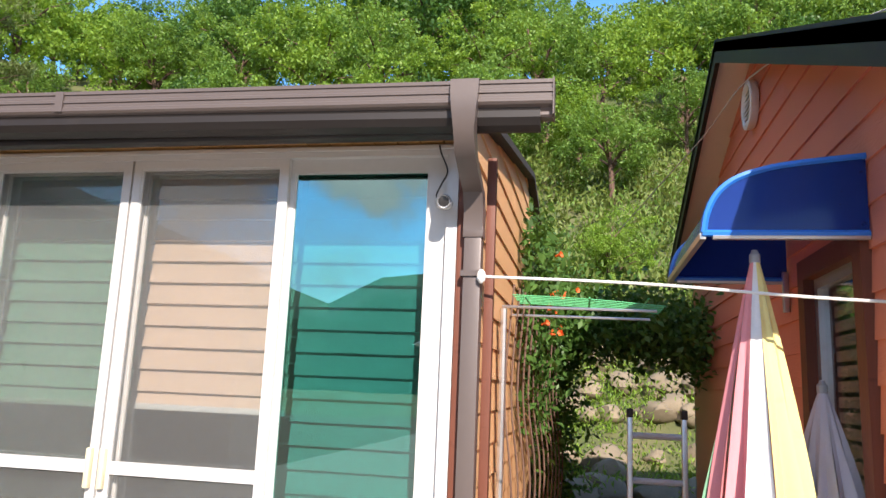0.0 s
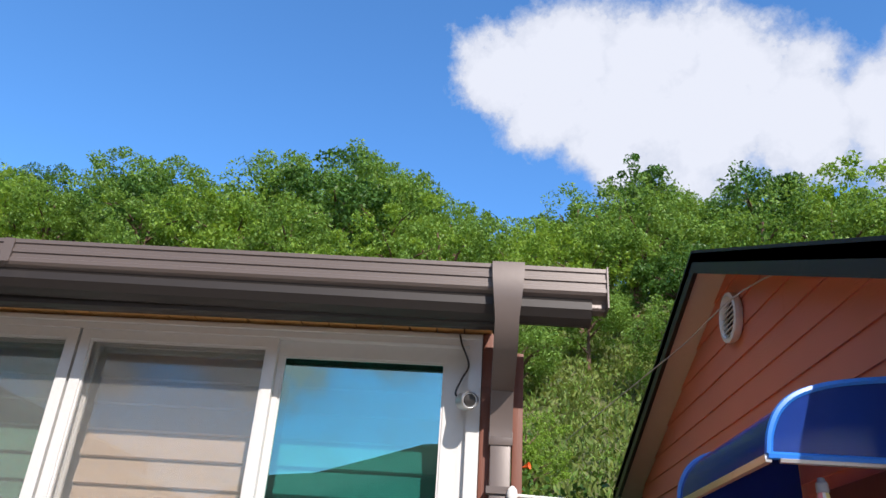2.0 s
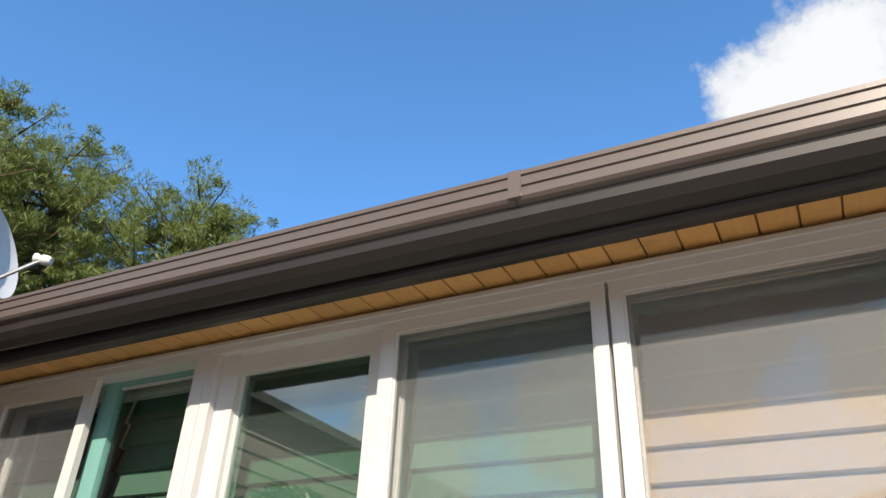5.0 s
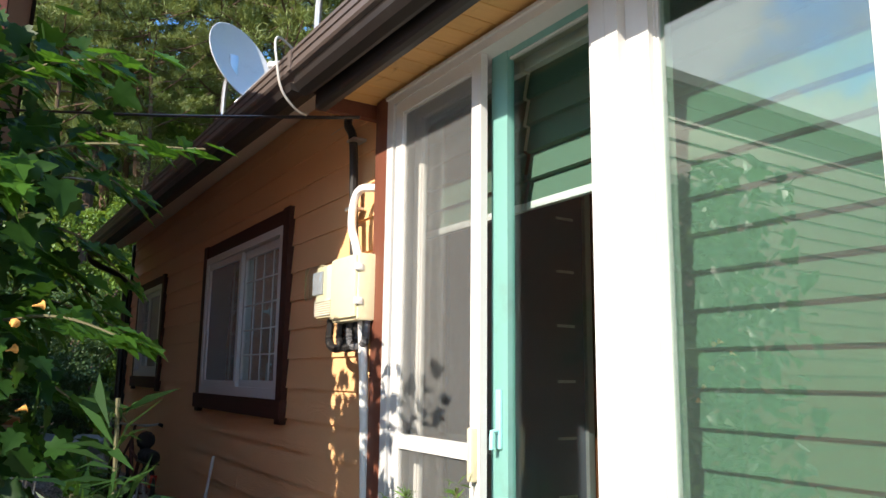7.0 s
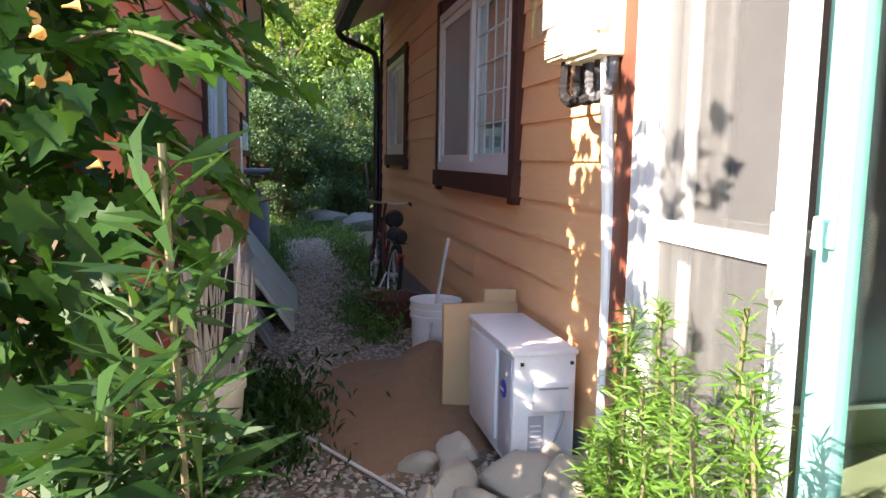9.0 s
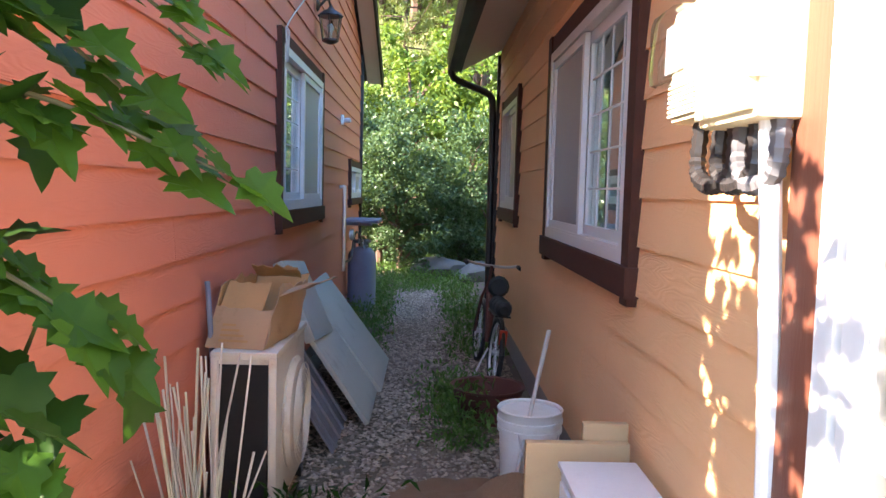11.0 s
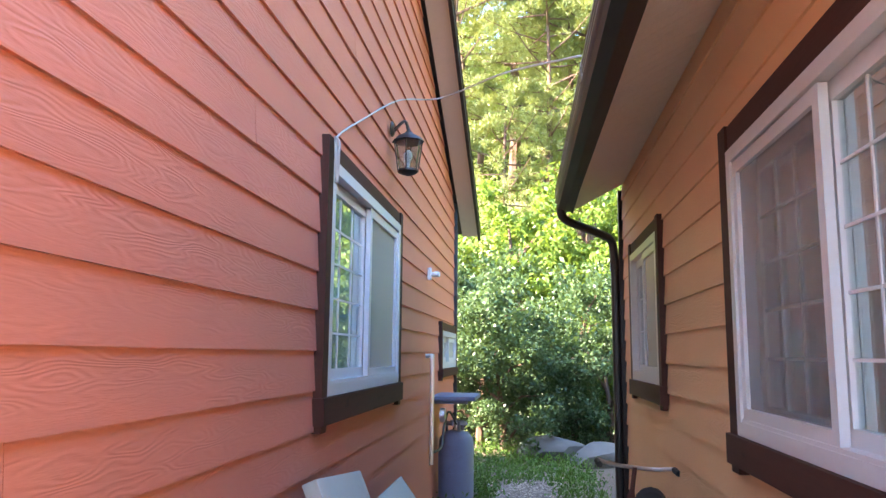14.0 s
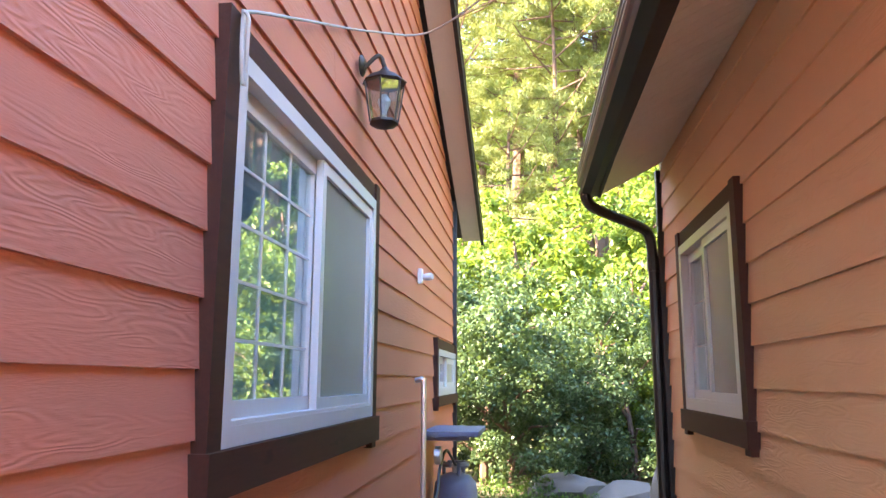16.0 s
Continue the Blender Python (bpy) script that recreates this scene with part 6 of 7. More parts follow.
white_par = thing("open_parasol", (-0.35, -6.2, 0.4), "open white parasol in the yard", "parasol")
bm = bmesh.new()
rings = [[bm.verts.new((-0.35 + r * math.cos(k * math.pi / 12), -6.2 + r * math.sin(k * math.pi / 12), 2.75 - 0.42 * (r / 1.25) ** 1.8)) for k in range(24)] for r in (0.02, 0.4, 0.8, 1.1, 1.25)]
for a, b in zip(rings, rings[1:]):
    for k in range(24):
        bm.faces.new((a[k], a[(k + 1) % 24], b[(k + 1) % 24], b[k]))
part("canopy", bm, "cloth_white", white_par)
part("pole", tubed([(-0.35, -6.2, 0.4), (-0.35, -6.2, 2.75)], 0.02, 8), "alu", white_par)
part("base", turned(bmesh.new(), [(0.25, 0.0), (0.25, 0.06), (0.05, 0.1)], (-0.35, -6.2, 0.4), 24), "concrete", white_par)


# ---- plants ----
def leaf_quads(rng, at, size, out=None, lift=0.35, slim=0.5):
    """Folded diamond leaves at the given places: verts and quad faces."""
    n = len(at)
    d = rng.normal(size=(n, 3))
    if out is not None:
        d = d * 0.8 + out
    d[:, 2] -= 0.15
    d /= np.linalg.norm(d, axis=1, keepdims=True) + 1e-9
    up = rng.normal(size=(n, 3)) * 0.7 + (0, 0, 1.0)
    side = np.cross(d, up)
    side /= np.linalg.norm(side, axis=1, keepdims=True) + 1e-9
    nor = np.cross(side, d)
    s = (size * rng.uniform(0.6, 1.3, n))[:, None]
    v = np.empty((n, 4, 3))
    v[:, 0] = at - d * s * 0.5
    v[:, 1] = at + side * s * slim * 0.5 + nor * s * 0.10
    v[:, 2] = at + d * s * 0.5 - nor * s * 0.06
    v[:, 3] = at - side * s * slim * 0.5 + nor * s * 0.10
    return v.reshape(-1, 3), np.arange(n * 4).reshape(n, 4)


def clump_points(rng, centres, per, spread):
    c = np.repeat(centres, per, axis=0)
    o = rng.normal(size=c.shape)
    o /= np.linalg.norm(o, axis=1, keepdims=True)
    r = rng.uniform(0.35, 1.0, (len(c), 1)) ** 0.6
    o *= r * np.repeat(spread, per)[:, None]
    o[:, 2] *= 0.7
    return c + o, o


def broad_tree(name, seed, height, width, material, label, clumps=110, per=85, leaf=0.13, low=0.25, group="trees on the slope"):
    """A young broadleaf tree at the origin: trunk, limbs and an uneven crown in clumps."""
    rng = np.random.default_rng(seed)
    t = thing(name, (0, 0, 0), label, "tree", group)
    bm = bmesh.new()
    lean = rng.uniform(-0.15, 0.15, 2)
    top = Vector((lean[0] * height, lean[1] * height, height * 0.8))
    spine = [Vector((0, 0, -0.3)), Vector((lean[0] * height * 0.2, lean[1] * height * 0.2, height * 0.3)), top * 0.7, top]
    tube(bm, arc(spine, 3), [0.028 * height * (1 - 0.09 * k) for k in range(10)], 7)
    part("trunk", bm, "bark", t)
    heads = []
    limbs = bmesh.new()
    for k in range(9):
        f = rng.uniform(low, 0.8)
        b = top * f
        a = k * 2.4 + rng.uniform(-0.5, 0.5)
        e = b + Vector((math.cos(a), math.sin(a), rng.uniform(0.3, 0.9))) * width * rng.uniform(0.18, 0.36)
        tube(limbs, [b, (b + e) / 2 + Vector((0, 0, 0.06 * height)), e], [0.012 * height, 0.008 * height, 0.003 * height], 5)
        heads.append((e, rng.uniform(0.5, 1.0)))
    part("branchwork", limbs, "bark", t)
    heads += [(top, 0.9), (top * 0.85, 1.0), (top * 0.65 + Vector((0.1 * width, 0, 0)), 1.0)]
    cs = []
    for _ in range(clumps):
        h, s = heads[rng.integers(len(heads))]
        o = rng.normal(size=3)
        o /= np.linalg.norm(o)
        o *= width * 0.30 * s * rng.uniform(0.35, 1.0) ** 0.5
        o[2] *= 0.9
        cs.append((h.x + o[0], h.y + o[1], max(h.z + o[2], height * low * 0.6)))
    cs = np.array(cs)
    at, out = clump_points(rng, cs, per, rng.uniform(0.05, 0.11, clumps) * width)
    v, f = leaf_quads(rng, at, leaf, out * 2.0)
    raw("crown", v, f, material, t)
    return t


def pine_tree(name, seed, height, label):
    """A red pine: bare leaning stem, layered limbs and tufted needle pads."""
    rng = np.random.default_rng(seed)
    t = thing(name, (0, 0, 0), label, "tree", "pines")
    l = rng.uniform(-0.10, 0.10, 2)
    pts = [Vector((l[0] * height * f + 0.25 * math.sin(f * 5 + seed), l[1] * height * f + 0.2 * math.cos(f * 4 + seed), height * f - 0.4 * (f == 0))) for f in (0, 0.15, 0.3, 0.45, 0.6, 0.75, 0.9, 1.0)]
    bm = bmesh.new()
    tube(bm, pts, [0.016 * height * (1 - 0.85 * k / 7) for k in range(8)], 8)
    part("trunk", bm, "bark", t)
    limbs, cs, sp = bmesh.new(), [], []
    for k in range(34):
        f = 0.34 + 0.64 * (k / 33) ** 0.9
        i = min(int(f * 7), 6)
        b = pts[i].lerp(pts[i + 1], f * 7 - i)
        a = k * 2.4 + rng.uniform(-0.4, 0.4)
        L = height * (0.05 + 0.20 * math.sin(math.pi * min((f - 0.28) / 0.78, 1.0)) ** 0.8) * rng.uniform(0.7, 1.15)
        e = b + Vector((math.cos(a) * L, math.sin(a) * L, L * rng.uniform(0.0, 0.4)))
        tube(limbs, [b, b.lerp(e, 0.5) + Vector((0, 0, -0.04 * L)), e], [0.045, 0.03, 0.012], 5)
        for q in range(7):
            g = rng.uniform(0.35, 1.05)
            p = b.lerp(e, g)
            cs.append((p.x + rng.normal() * 0.14 * L, p.y + rng.normal() * 0.14 * L, p.z + rng.uniform(0.0, 0.12) * L))
            sp.append(rng.uniform(0.22, 0.5))
    part("branchwork", limbs, "bark", t)
    cs, sp = np.array(cs), np.array(sp)
    at, out = clump_points(rng, cs, 84, sp)
    out[:, 2] = np.abs(out[:, 2]) + 0.15
    v, f = leaf_quads(rng, at, 0.27, out * 4.0, slim=0.11)
    raw("crown", v, f, "needle", t)
    return t


def set_down(ob, spots, sink=0.1):
    """The first spot takes the tree itself, the others take copies: (x, y, turn, size)."""
    for k, (x, y, turn, size) in enumerate(spots):
        m = Matrix.Translation((x, y, ground_z(x, y) - sink)) @ Matrix.Rotation(turn, 4, "Z") @ Matrix.Diagonal((size, size, size, 1))
        if k == 0:
            first = m
        else:
            c = copy_thing(ob, m)
            c.matrix_basis = m
    ob.matrix_basis = first


# wooded slope behind the houses
rng = random.Random(77)
slope = []
y = 12.5
while y < 47:
    x = -36.0 if y > 22 else -17.0
    while x < 34:
        slope.append((x + rng.uniform(-1.2, 1.2), y + rng.uniform(-1.0, 1.0)))
        x += rng.uniform(3.0, 4.6) if y < 30 else rng.uniform(3.2, 4.4)
    y += 3.6 if y < 24 else 4.4
rng.shuffle(slope)
slope = [s for s in slope if not (s[1] < 17 and 0.5 < s[0] < 5.5) and rng.random() < (0.6 if s[1] < 22 else 0.92)]
kinds = [broad_tree("locust_tree", 1, 5.2, 4.6, "leaf_tree", "light green young locust tree on the slope"),
         broad_tree("locust_tree", 2, 4.4, 4.4, "leaf_tree", "rounded light green tree on the slope"),
         broad_tree("oak_tree", 3, 4.8, 4.2, "leaf_dark", "darker green oak on the slope"),
         broad_tree("locust_tree", 4, 3.6, 4.2, "leaf_lime", "yellow-green bushy tree on the slope", 100, 80),
         broad_tree("oak_tree", 5, 6.2, 3.6, "leaf_dark", "tall narrow dark tree on the ridge", 100, 85)]
wood = [(rng.uniform(-46, -30), rng.uniform(-14, 22)) for _ in range(34)]
share = [slope[i::9] for i in range(9)]
groups_ = [share[0] + share[5] + share[4][2:], share[1] + share[6], share[2], share[3] + share[7] + share[8], share[4][:2]]
for ob, spots in zip(kinds, groups_):
    set_down(ob, [(x, y, rng.uniform(0, 6.28), rng.uniform(0.75, 1.15) * (1.0 if y < 26 else 1.42) * (1.25 if x < -4 and y > 26 else 1.3 if x > 7 and y > 26 else 1.0)) for x, y in spots])

set_down(broad_tree("oak_tree", 6, 5.4, 4.2, "leaf_alley", "olive green oak among the pines"), [(x, y, rng.uniform(0, 6.28), rng.uniform(0.8, 1.2)) for x, y in wood])
pine = [pine_tree("pine_tree", 11, 13.0, "tall red pine with bare lower trunk"), pine_tree("pine_tree", 12, 11.5, "leaning red pine with layered crown")]
set_down(pine[0], [(-24, 8.7, 0.3, 1.08), (-25.5, 5.0, 2.0, 1.0), (-21, 13.6, 4.0, 1.03), (-25, 1.2, 1.1, 0.95), (-29, -1.5, 5.0, 1.0), (-33, 5.0, 0.5, 0.9), (-27, 12, 3.0, 1.1), (-32, -7, 3.0, 1.0), (-29, 12.5, 1.0, 0.95), (-37, 3, 2.2, 0.9), (-38, -4, 4.0, 0.9), (-34, 10, 5.2, 0.9), (-23.5, 0.0, 2.6, 0.62), (-26.5, -2.6, 0.8, 0.7), (-24.2, 2.6, 1.9, 0.66)])
set_down(pine[1], [(-22.6, 11.4, 1.3, 1.14), (-24.6, 6.8, 3.7, 1.14), (-21.6, 12.7, 5.1, 1.08), (-23.4, 10.2, 0.6, 1.15), (-28, 6.0, 0.9, 1.0), (-27, 3.0, 2.7, 1.05), (-24, -2.8, 4.4, 0.9), (-30, 2.2, 3.5, 1.0), (-19.0, 15.5, 2.2, 0.95), (-35, 0, 1.0, 0.9), (-31, 8, 2.0, 0.95), (-26, 13, 0.4, 0.9), (-40, 0, 3.3, 0.9), (-36, 7, 4.4, 0.9), (-25.6, 0.9, 3.1, 0.7), (-28.5, -0.4, 5.5, 0.75), (-22.8, -1.6, 0.2, 0.55)])

# shrubs closing the alley
bush = broad_tree("garden_shrub", 21, 3.0, 3.2, "leaf_shrub", "dense dark green shrub at the end of the alley", 150, 110, 0.085, 0.02, "shrubs")
set_down(bush, [(-15.9, -1.1, 5.2, 0.72), (-16.4, 0.5, 3.6, 0.7), (-16.6, -1.5, 0.4, 0.95), (-17.6, 0.0, 2.0, 0.9), (-16.2, -3.6, 3.0, 0.9), (-18.8, -1.4, 4.2, 1.1)])
bush2 = broad_tree("garden_shrub", 22, 3.0, 3.2, "leaf_alley", "olive green sunlit shrub", 140, 100, 0.10, 0.02, "shrubs")
set_down(bush2, [(-16.8, 1.6, 0.4, 0.75), (-19.6, 0.9, 2.0, 1.25), (-20.8, -0.8, 1.0, 1.45), (-18.9, 3.2, 5.0, 1.2), (-21.5, 2.6, 3.1, 1.4), (-21.0, -3.6, 2.2, 1.3)])
bush3 = broad_tree("garden_shrub", 23, 3.0, 3.2, "leaf_lime", "lime green shrub of the rock garden", 100, 80, 0.10, 0.02, "shrubs")
set_down(bush3, [(2.9, 10.2, 1.0, 0.4), (4.4, 11.6, 2.0, 0.6), (-0.9, 10.8, 3.0, 0.5), (1.0, 13.2, 0.0, 0.6)])


def ground_cover(name, seed, n, area, size, material, label, height=0.35, keep=None):
    """Grass, weeds and undergrowth as one spread of tufts."""
    g = np.random.default_rng(seed)
    x0, x1, y0, y1 = area
    tufts = n // 14
    p = np.column_stack([g.uniform(x0, x1, tufts), g.uniform(y0, y1, tufts)])
    if keep is not None:
        p = p[[keep(a, b) for a, b in p]]
    base = np.array([(a, b, ground_z(a, b)) for a, b in p])
    at = np.repeat(base, 14, axis=0)
    hh = np.repeat(g.uniform(0.25, 1.0, len(base)) * height, 14)
    at = at + np.column_stack([g.normal(size=len(at)) * hh * 0.45, g.normal(size=len(at)) * hh * 0.45, g.uniform(0.05, 1.0, len(at)) * hh])
    v, f = leaf_quads(g, at, size, np.array((0, 0, 1.4)), slim=0.3)
    return tagged(raw(name, v, f, material), label, "undergrowth", "", "stuff")


ground_cover("slope_grass", 31, 110000, (-16, 24, 8.5, 32), 0.26, "grass", "yellow-green grass and scrub on the slope", 0.8, lambda a, b: not (-0.9 < a < 4.4 and b < 12.6))
ground_cover("slope_weeds", 32, 60000, (-16, 20, 8.0, 26), 0.16, "leaf_tree", "leafy undergrowth on the slope", 0.9, lambda a, b: not (-0.9 < a < 4.4 and b < 12.6))
ground_cover("slope_weeds", 33, 50000, (-34, -18, -10, 20), 0.20, "leaf_alley", "dark undergrowth below the pines", 1.0)
ground_cover("alley_weeds", 34, 16000, (-16.4, -9.2, -1.5, 0.0), 0.05, "leaf_dark", "low weeds along the gravel path", 0.22, lambda a, b: b < -1.05 or b > -0.45 or a < -13.2)
ground_cover("alley_weeds", 35, 1600, (-8.3, -7.2, -0.55, -0.35), 0.05, "leaf_dark", "weeds growing by the bicycle", 0.28)
ground_cover("alley_weeds", 36, 1500, (-6.2, -5.2, -1.2, -0.95), 0.06, "leaf_vine", "weeds at the foot of the old unit", 0.3)
ground_cover("passage_weeds", 37, 16000, (-0.4, 3.4, 7.4, 12.5), 0.09, "leaf_lime", "weeds growing between the boulders", 0.45)
ground_cover("yard_weeds", 38, 5000, (-4.6, -3.5, -1.55, -1.15), 0.05, "leaf_vine", "low weeds in front of the salmon house", 0.2)


# ---- lobed vine over the corner of the salmon house ----
def lobed_leaf():
    """A five-lobed leaf, one unit long, lightly cupped."""
    out_ = [(0.0, 0.0), (0.16, -0.10), (0.34, -0.06), (0.30, 0.10), (0.52, 0.22), (0.34, 0.34), (0.36, 0.50), (0.20, 0.56), (0.12, 0.80), (0.0, 1.0)]
    pts = out_ + [(-x, y) for x, y in out_[-2:0:-1]]
    bm = bmesh.new()
    c = bm.verts.new((0, 0.3, -0.05))
    vs = [bm.verts.new((x, y, 0.10 * abs(x) - 0.16 * y * y + 0.02 * math.sin(9 * x))) for x, y in pts]
    for k in range(len(vs)):
        bm.faces.new((c, vs[k], vs[(k + 1) % len(vs)]))
    me = bpy.data.meshes.new("leaf")
    bm.to_mesh(me)
    bm.free()
    me.materials.append(M["leaf_vine_near"])
    return me


def aim(p, d, up, s):
    d = Vector(d).normalized()
    x = d.cross(Vector(up)).normalized()
    z = x.cross(d)
    m = Matrix(((x.x, d.x, z.x, p[0]), (x.y, d.y, z.y, p[1]), (x.z, d.z, z.z, p[2]), (0, 0, 0, 1)))
    return m @ Matrix.Diagonal((s, s, s, 1))


vine = thing("trumpet_vine", (-4.55, -1.62, 0.4), "large lobed-leaf vine with orange flowers on a post", "vine")
rv = random.Random(5)
leaf_me = lobed_leaf()
stems = []
part("post", tubed([(-4.60, -1.75, 0.3), (-4.60, -1.75, 2.5)], 0.035, 8), "bark", vine)
TWIGS = [((-4.55, -1.6, 2.05), (-4.55, -1.25, 2.15), (-4.62, -0.98, 1.98)), ((-4.5, -1.6, 1.85), (-4.50, -1.28, 1.90), (-4.58, -0.95, 1.78)), ((-4.6, -1.6, 2.35), (-4.50, -1.3, 2.42), (-4.45, -1.0, 2.26)),
         ((-4.5, -1.6, 1.65), (-4.45, -1.32, 1.66), (-4.50, -1.10, 1.52)), ((-4.4, -1.65, 2.2), (-4.1, -1.5, 2.28), (-3.9, -1.42, 2.12)), ((-4.4, -1.65, 1.9), (-4.1, -1.52, 1.95), (-3.95, -1.45, 1.75)),
         ((-4.5, -1.6, 1.5), (-4.40, -1.35, 1.48), (-4.42, -1.18, 1.32)), ((-4.5, -1.65, 1.3), (-4.3, -1.45, 1.28), (-4.22, -1.36, 1.10)), ((-4.5, -1.65, 2.5), (-4.35, -1.4, 2.66), (-4.2, -1.22, 2.56)),
         ((-4.4, -1.6, 2.2), (-4.1, -1.3, 2.32), (-3.72, -0.98, 2.27)), ((-4.4, -1.65, 2.35), (-4.05, -1.4, 2.52), (-3.75, -1.15, 2.50)), ((-4.4, -1.6, 1.75), (-4.12, -1.3, 1.82), (-3.92, -1.07, 1.74)),
         ((-4.5, -1.7, 2.6), (-4.3, -1.6, 2.8), (-4.05, -1.55, 2.75)), ((-4.55, -1.6, 1.95), (-4.52, -1.3, 2.04), (-4.60, -1.08, 1.88))]
placed = 0
for tw in TWIGS:
    pts = [p + Vector((-0.02, -0.05, 0)) for p in arc(tw, 7)]
    part("twig", tubed(pts, [0.008 - 0.0004 * k for k in range(len(pts))], 6), "twig", vine)
    for k, p in enumerate(pts[2:]):
        for q in range(2):
            side = (1 if (k + q) % 2 else -1)
            d = (pts[-1] - pts[0]).normalized() + Vector((rv.uniform(-0.5, 0.5), rv.uniform(-0.2, 0.5), rv.uniform(-0.5, 0.15))) + Vector((0.5 * side, 0, 0))
            lf = new("leaf", leaf_me)
            seat_under(lf, vine)
            lf.matrix_basis = aim(p + Vector((rv.uniform(-0.03, 0.03), rv.uniform(-0.03, 0.03), rv.uniform(-0.03, 0.03))), d + Vector((0, 0, -0.35)), (0.35 + rv.uniform(-0.3, 0.3), 0.15 + rv.uniform(-0.4, 0.4), 0.9), rv.uniform(0.075, 0.125))
            placed += 1
while placed < 300:
    p = Vector((-4.45 + rv.gauss(0, 0.20), -1.52 + rv.gauss(0, 0.13), rv.uniform(0.95, 2.75)))
    if p.y > -1.2 or p.x > -3.9:
        continue
    lf = new("leaf", leaf_me)
    seat_under(lf, vine)
    lf.matrix_basis = aim(p, (rv.gauss(0.6, 0.6), rv.gauss(0.5, 0.6), rv.uniform(-1.3, 0.0)), (0.3 + rv.uniform(-0.4, 0.4), 0.2 + rv.uniform(-0.4, 0.4), 0.8), rv.uniform(0.07, 0.12))
    placed += 1
g = np.random.default_rng(9)
n = 1500
at = np.column_stack([g.normal(-4.42, 0.24, n), g.normal(-1.72, 0.24, n), g.uniform(0.95, 2.8, n)])
at = at[(at[:, 1] < -1.16 + 0.12 * np.sin(at[:, 2] * 6) - 0.25 * (at[:, 2] < 1.35)) & (at[:, 0] < -3.85) & (at[:, 0] > -4.75 - (at[:, 1] > -1.5) * -0.1)]
flat = np.array([v.co[:] for v in leaf_me.vertices])
tri = np.array([p.vertices[:] for p in leaf_me.polygons])
dirs = g.normal(size=(len(at), 3)) * 0.6 + (0.4, 0.3, -0.6)
ups = g.normal(size=(len(at), 3)) * 0.4 + (0.3, 0.2, 0.8)
dirs /= np.linalg.norm(dirs, axis=1, keepdims=True)
across = np.cross(dirs, ups)
across /= np.linalg.norm(across, axis=1, keepdims=True)
face_up = np.cross(across, dirs)
big_s = g.uniform(0.07, 0.12, len(at))[:, None, None]
v = at[:, None] + big_s * (flat[None, :, :1] * across[:, None] + flat[None, :, 1:2] * dirs[:, None] + flat[None, :, 2:] * face_up[:, None])
f = (tri[None] + (np.arange(len(at)) * len(flat))[:, None, None]).reshape(-1, 3)
v = v.reshape(-1, 3)
# inner leaves take the darkened green in place of shade inside the vine
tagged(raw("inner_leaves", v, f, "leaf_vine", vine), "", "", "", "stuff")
for k in range(7):
    p = (-4.02 + rv.uniform(-0.2, 0.05), -1.36 + rv.uniform(-0.14, 0.05), rv.uniform(1.55, 2.0))
    fl = part("flower", turned(bmesh.new(), [(0.002, -0.022), (0.004, -0.008), (0.009, 0.004), (0.014, 0.007), (0.007, 0.004), (0.002, 0.0)], p, 7, (rv.uniform(-0.5, 1), rv.uniform(0, 1), 0.2)), "flower_pale", vine, "pale orange trumpet flower")


# ---- tall herbs by the sunroom and lance-leaved plants by the alley mouth ----
def herb(name, x, y, z1, seed, material, label, length, n, slim, category="plant", group="", wide=0.10):
    h = np.random.default_rng(seed)
    t = thing(name, (x, y, 0.4), label, category, group)
    top = Vector((x + h.uniform(-0.06, 0.06), y + h.uniform(-0.05, 0.05), z1))
    part("stem", tubed(arc([(x, y, 0.38), ((x + top.x) / 2 + 0.01, (y + top.y) / 2, (0.4 + z1) / 2), top], 4), 0.006, 6), "twig", t)
    f = h.uniform(0.12, 1.0, n)
    a = h.uniform(0, 6.28, n)
    d = np.column_stack([np.cos(a), np.sin(a), h.uniform(0.05, 0.8, n) - 0.25 * (1 - f)])
    base = np.column_stack([x + (top.x - x) * f, y + (top.y - y) * f, 0.4 + (z1 - 0.4) * f])
    r = h.uniform(0.2, 1.0, n) * wide * (1.15 - 0.75 * f)
    v, fc = leaf_quads(h, base + d * r[:, None], length, d * 3.0, slim=slim)
    raw("foliage", v, fc, material, t)
    return t


rv = random.Random(8)
for k, (x, y, z) in enumerate(((-4.40, -0.14, 1.20), (-4.28, -0.17, 1.16), (-4.20, -0.13, 1.24), (-4.10, -0.20, 1.05), (-4.02, -0.16, 1.14), (-3.90, -0.15, 1.30), (-3.84, -0.20, 1.10), (-4.16, -0.26, 0.92), (-3.98, -0.28, 0.95), (-3.78, -0.18, 1.02), (-3.70, -0.14, 1.18), (-4.30, -0.24, 0.88), (-3.84, -0.30, 0.86), (-4.06, -0.32, 0.82))):
    herb("mugwort", x, y, z, 50 + k, "leaf_herb", "tall feathery green herb growing by the sunroom sill", 0.07, 420, 0.10, "plant", "herbs by the sill", 0.095)
for k, (x, y, z, w) in enumerate(((-3.78, -1.15, 1.60, 0.17), (-3.86, -1.24, 1.36, 0.20), (-3.72, -1.30, 1.22, 0.20), (-3.90, -1.14, 1.12, 0.16), (-3.66, -1.36, 1.10, 0.18), (-3.84, -1.36, 1.10, 0.2))):
    herb("lily_plant", x, y, z, 80 + k, "leaf_lance", "lance-leaved lily stem beside the vine", 0.17, 150, 0.12, "plant", "lilies by the vine", w)
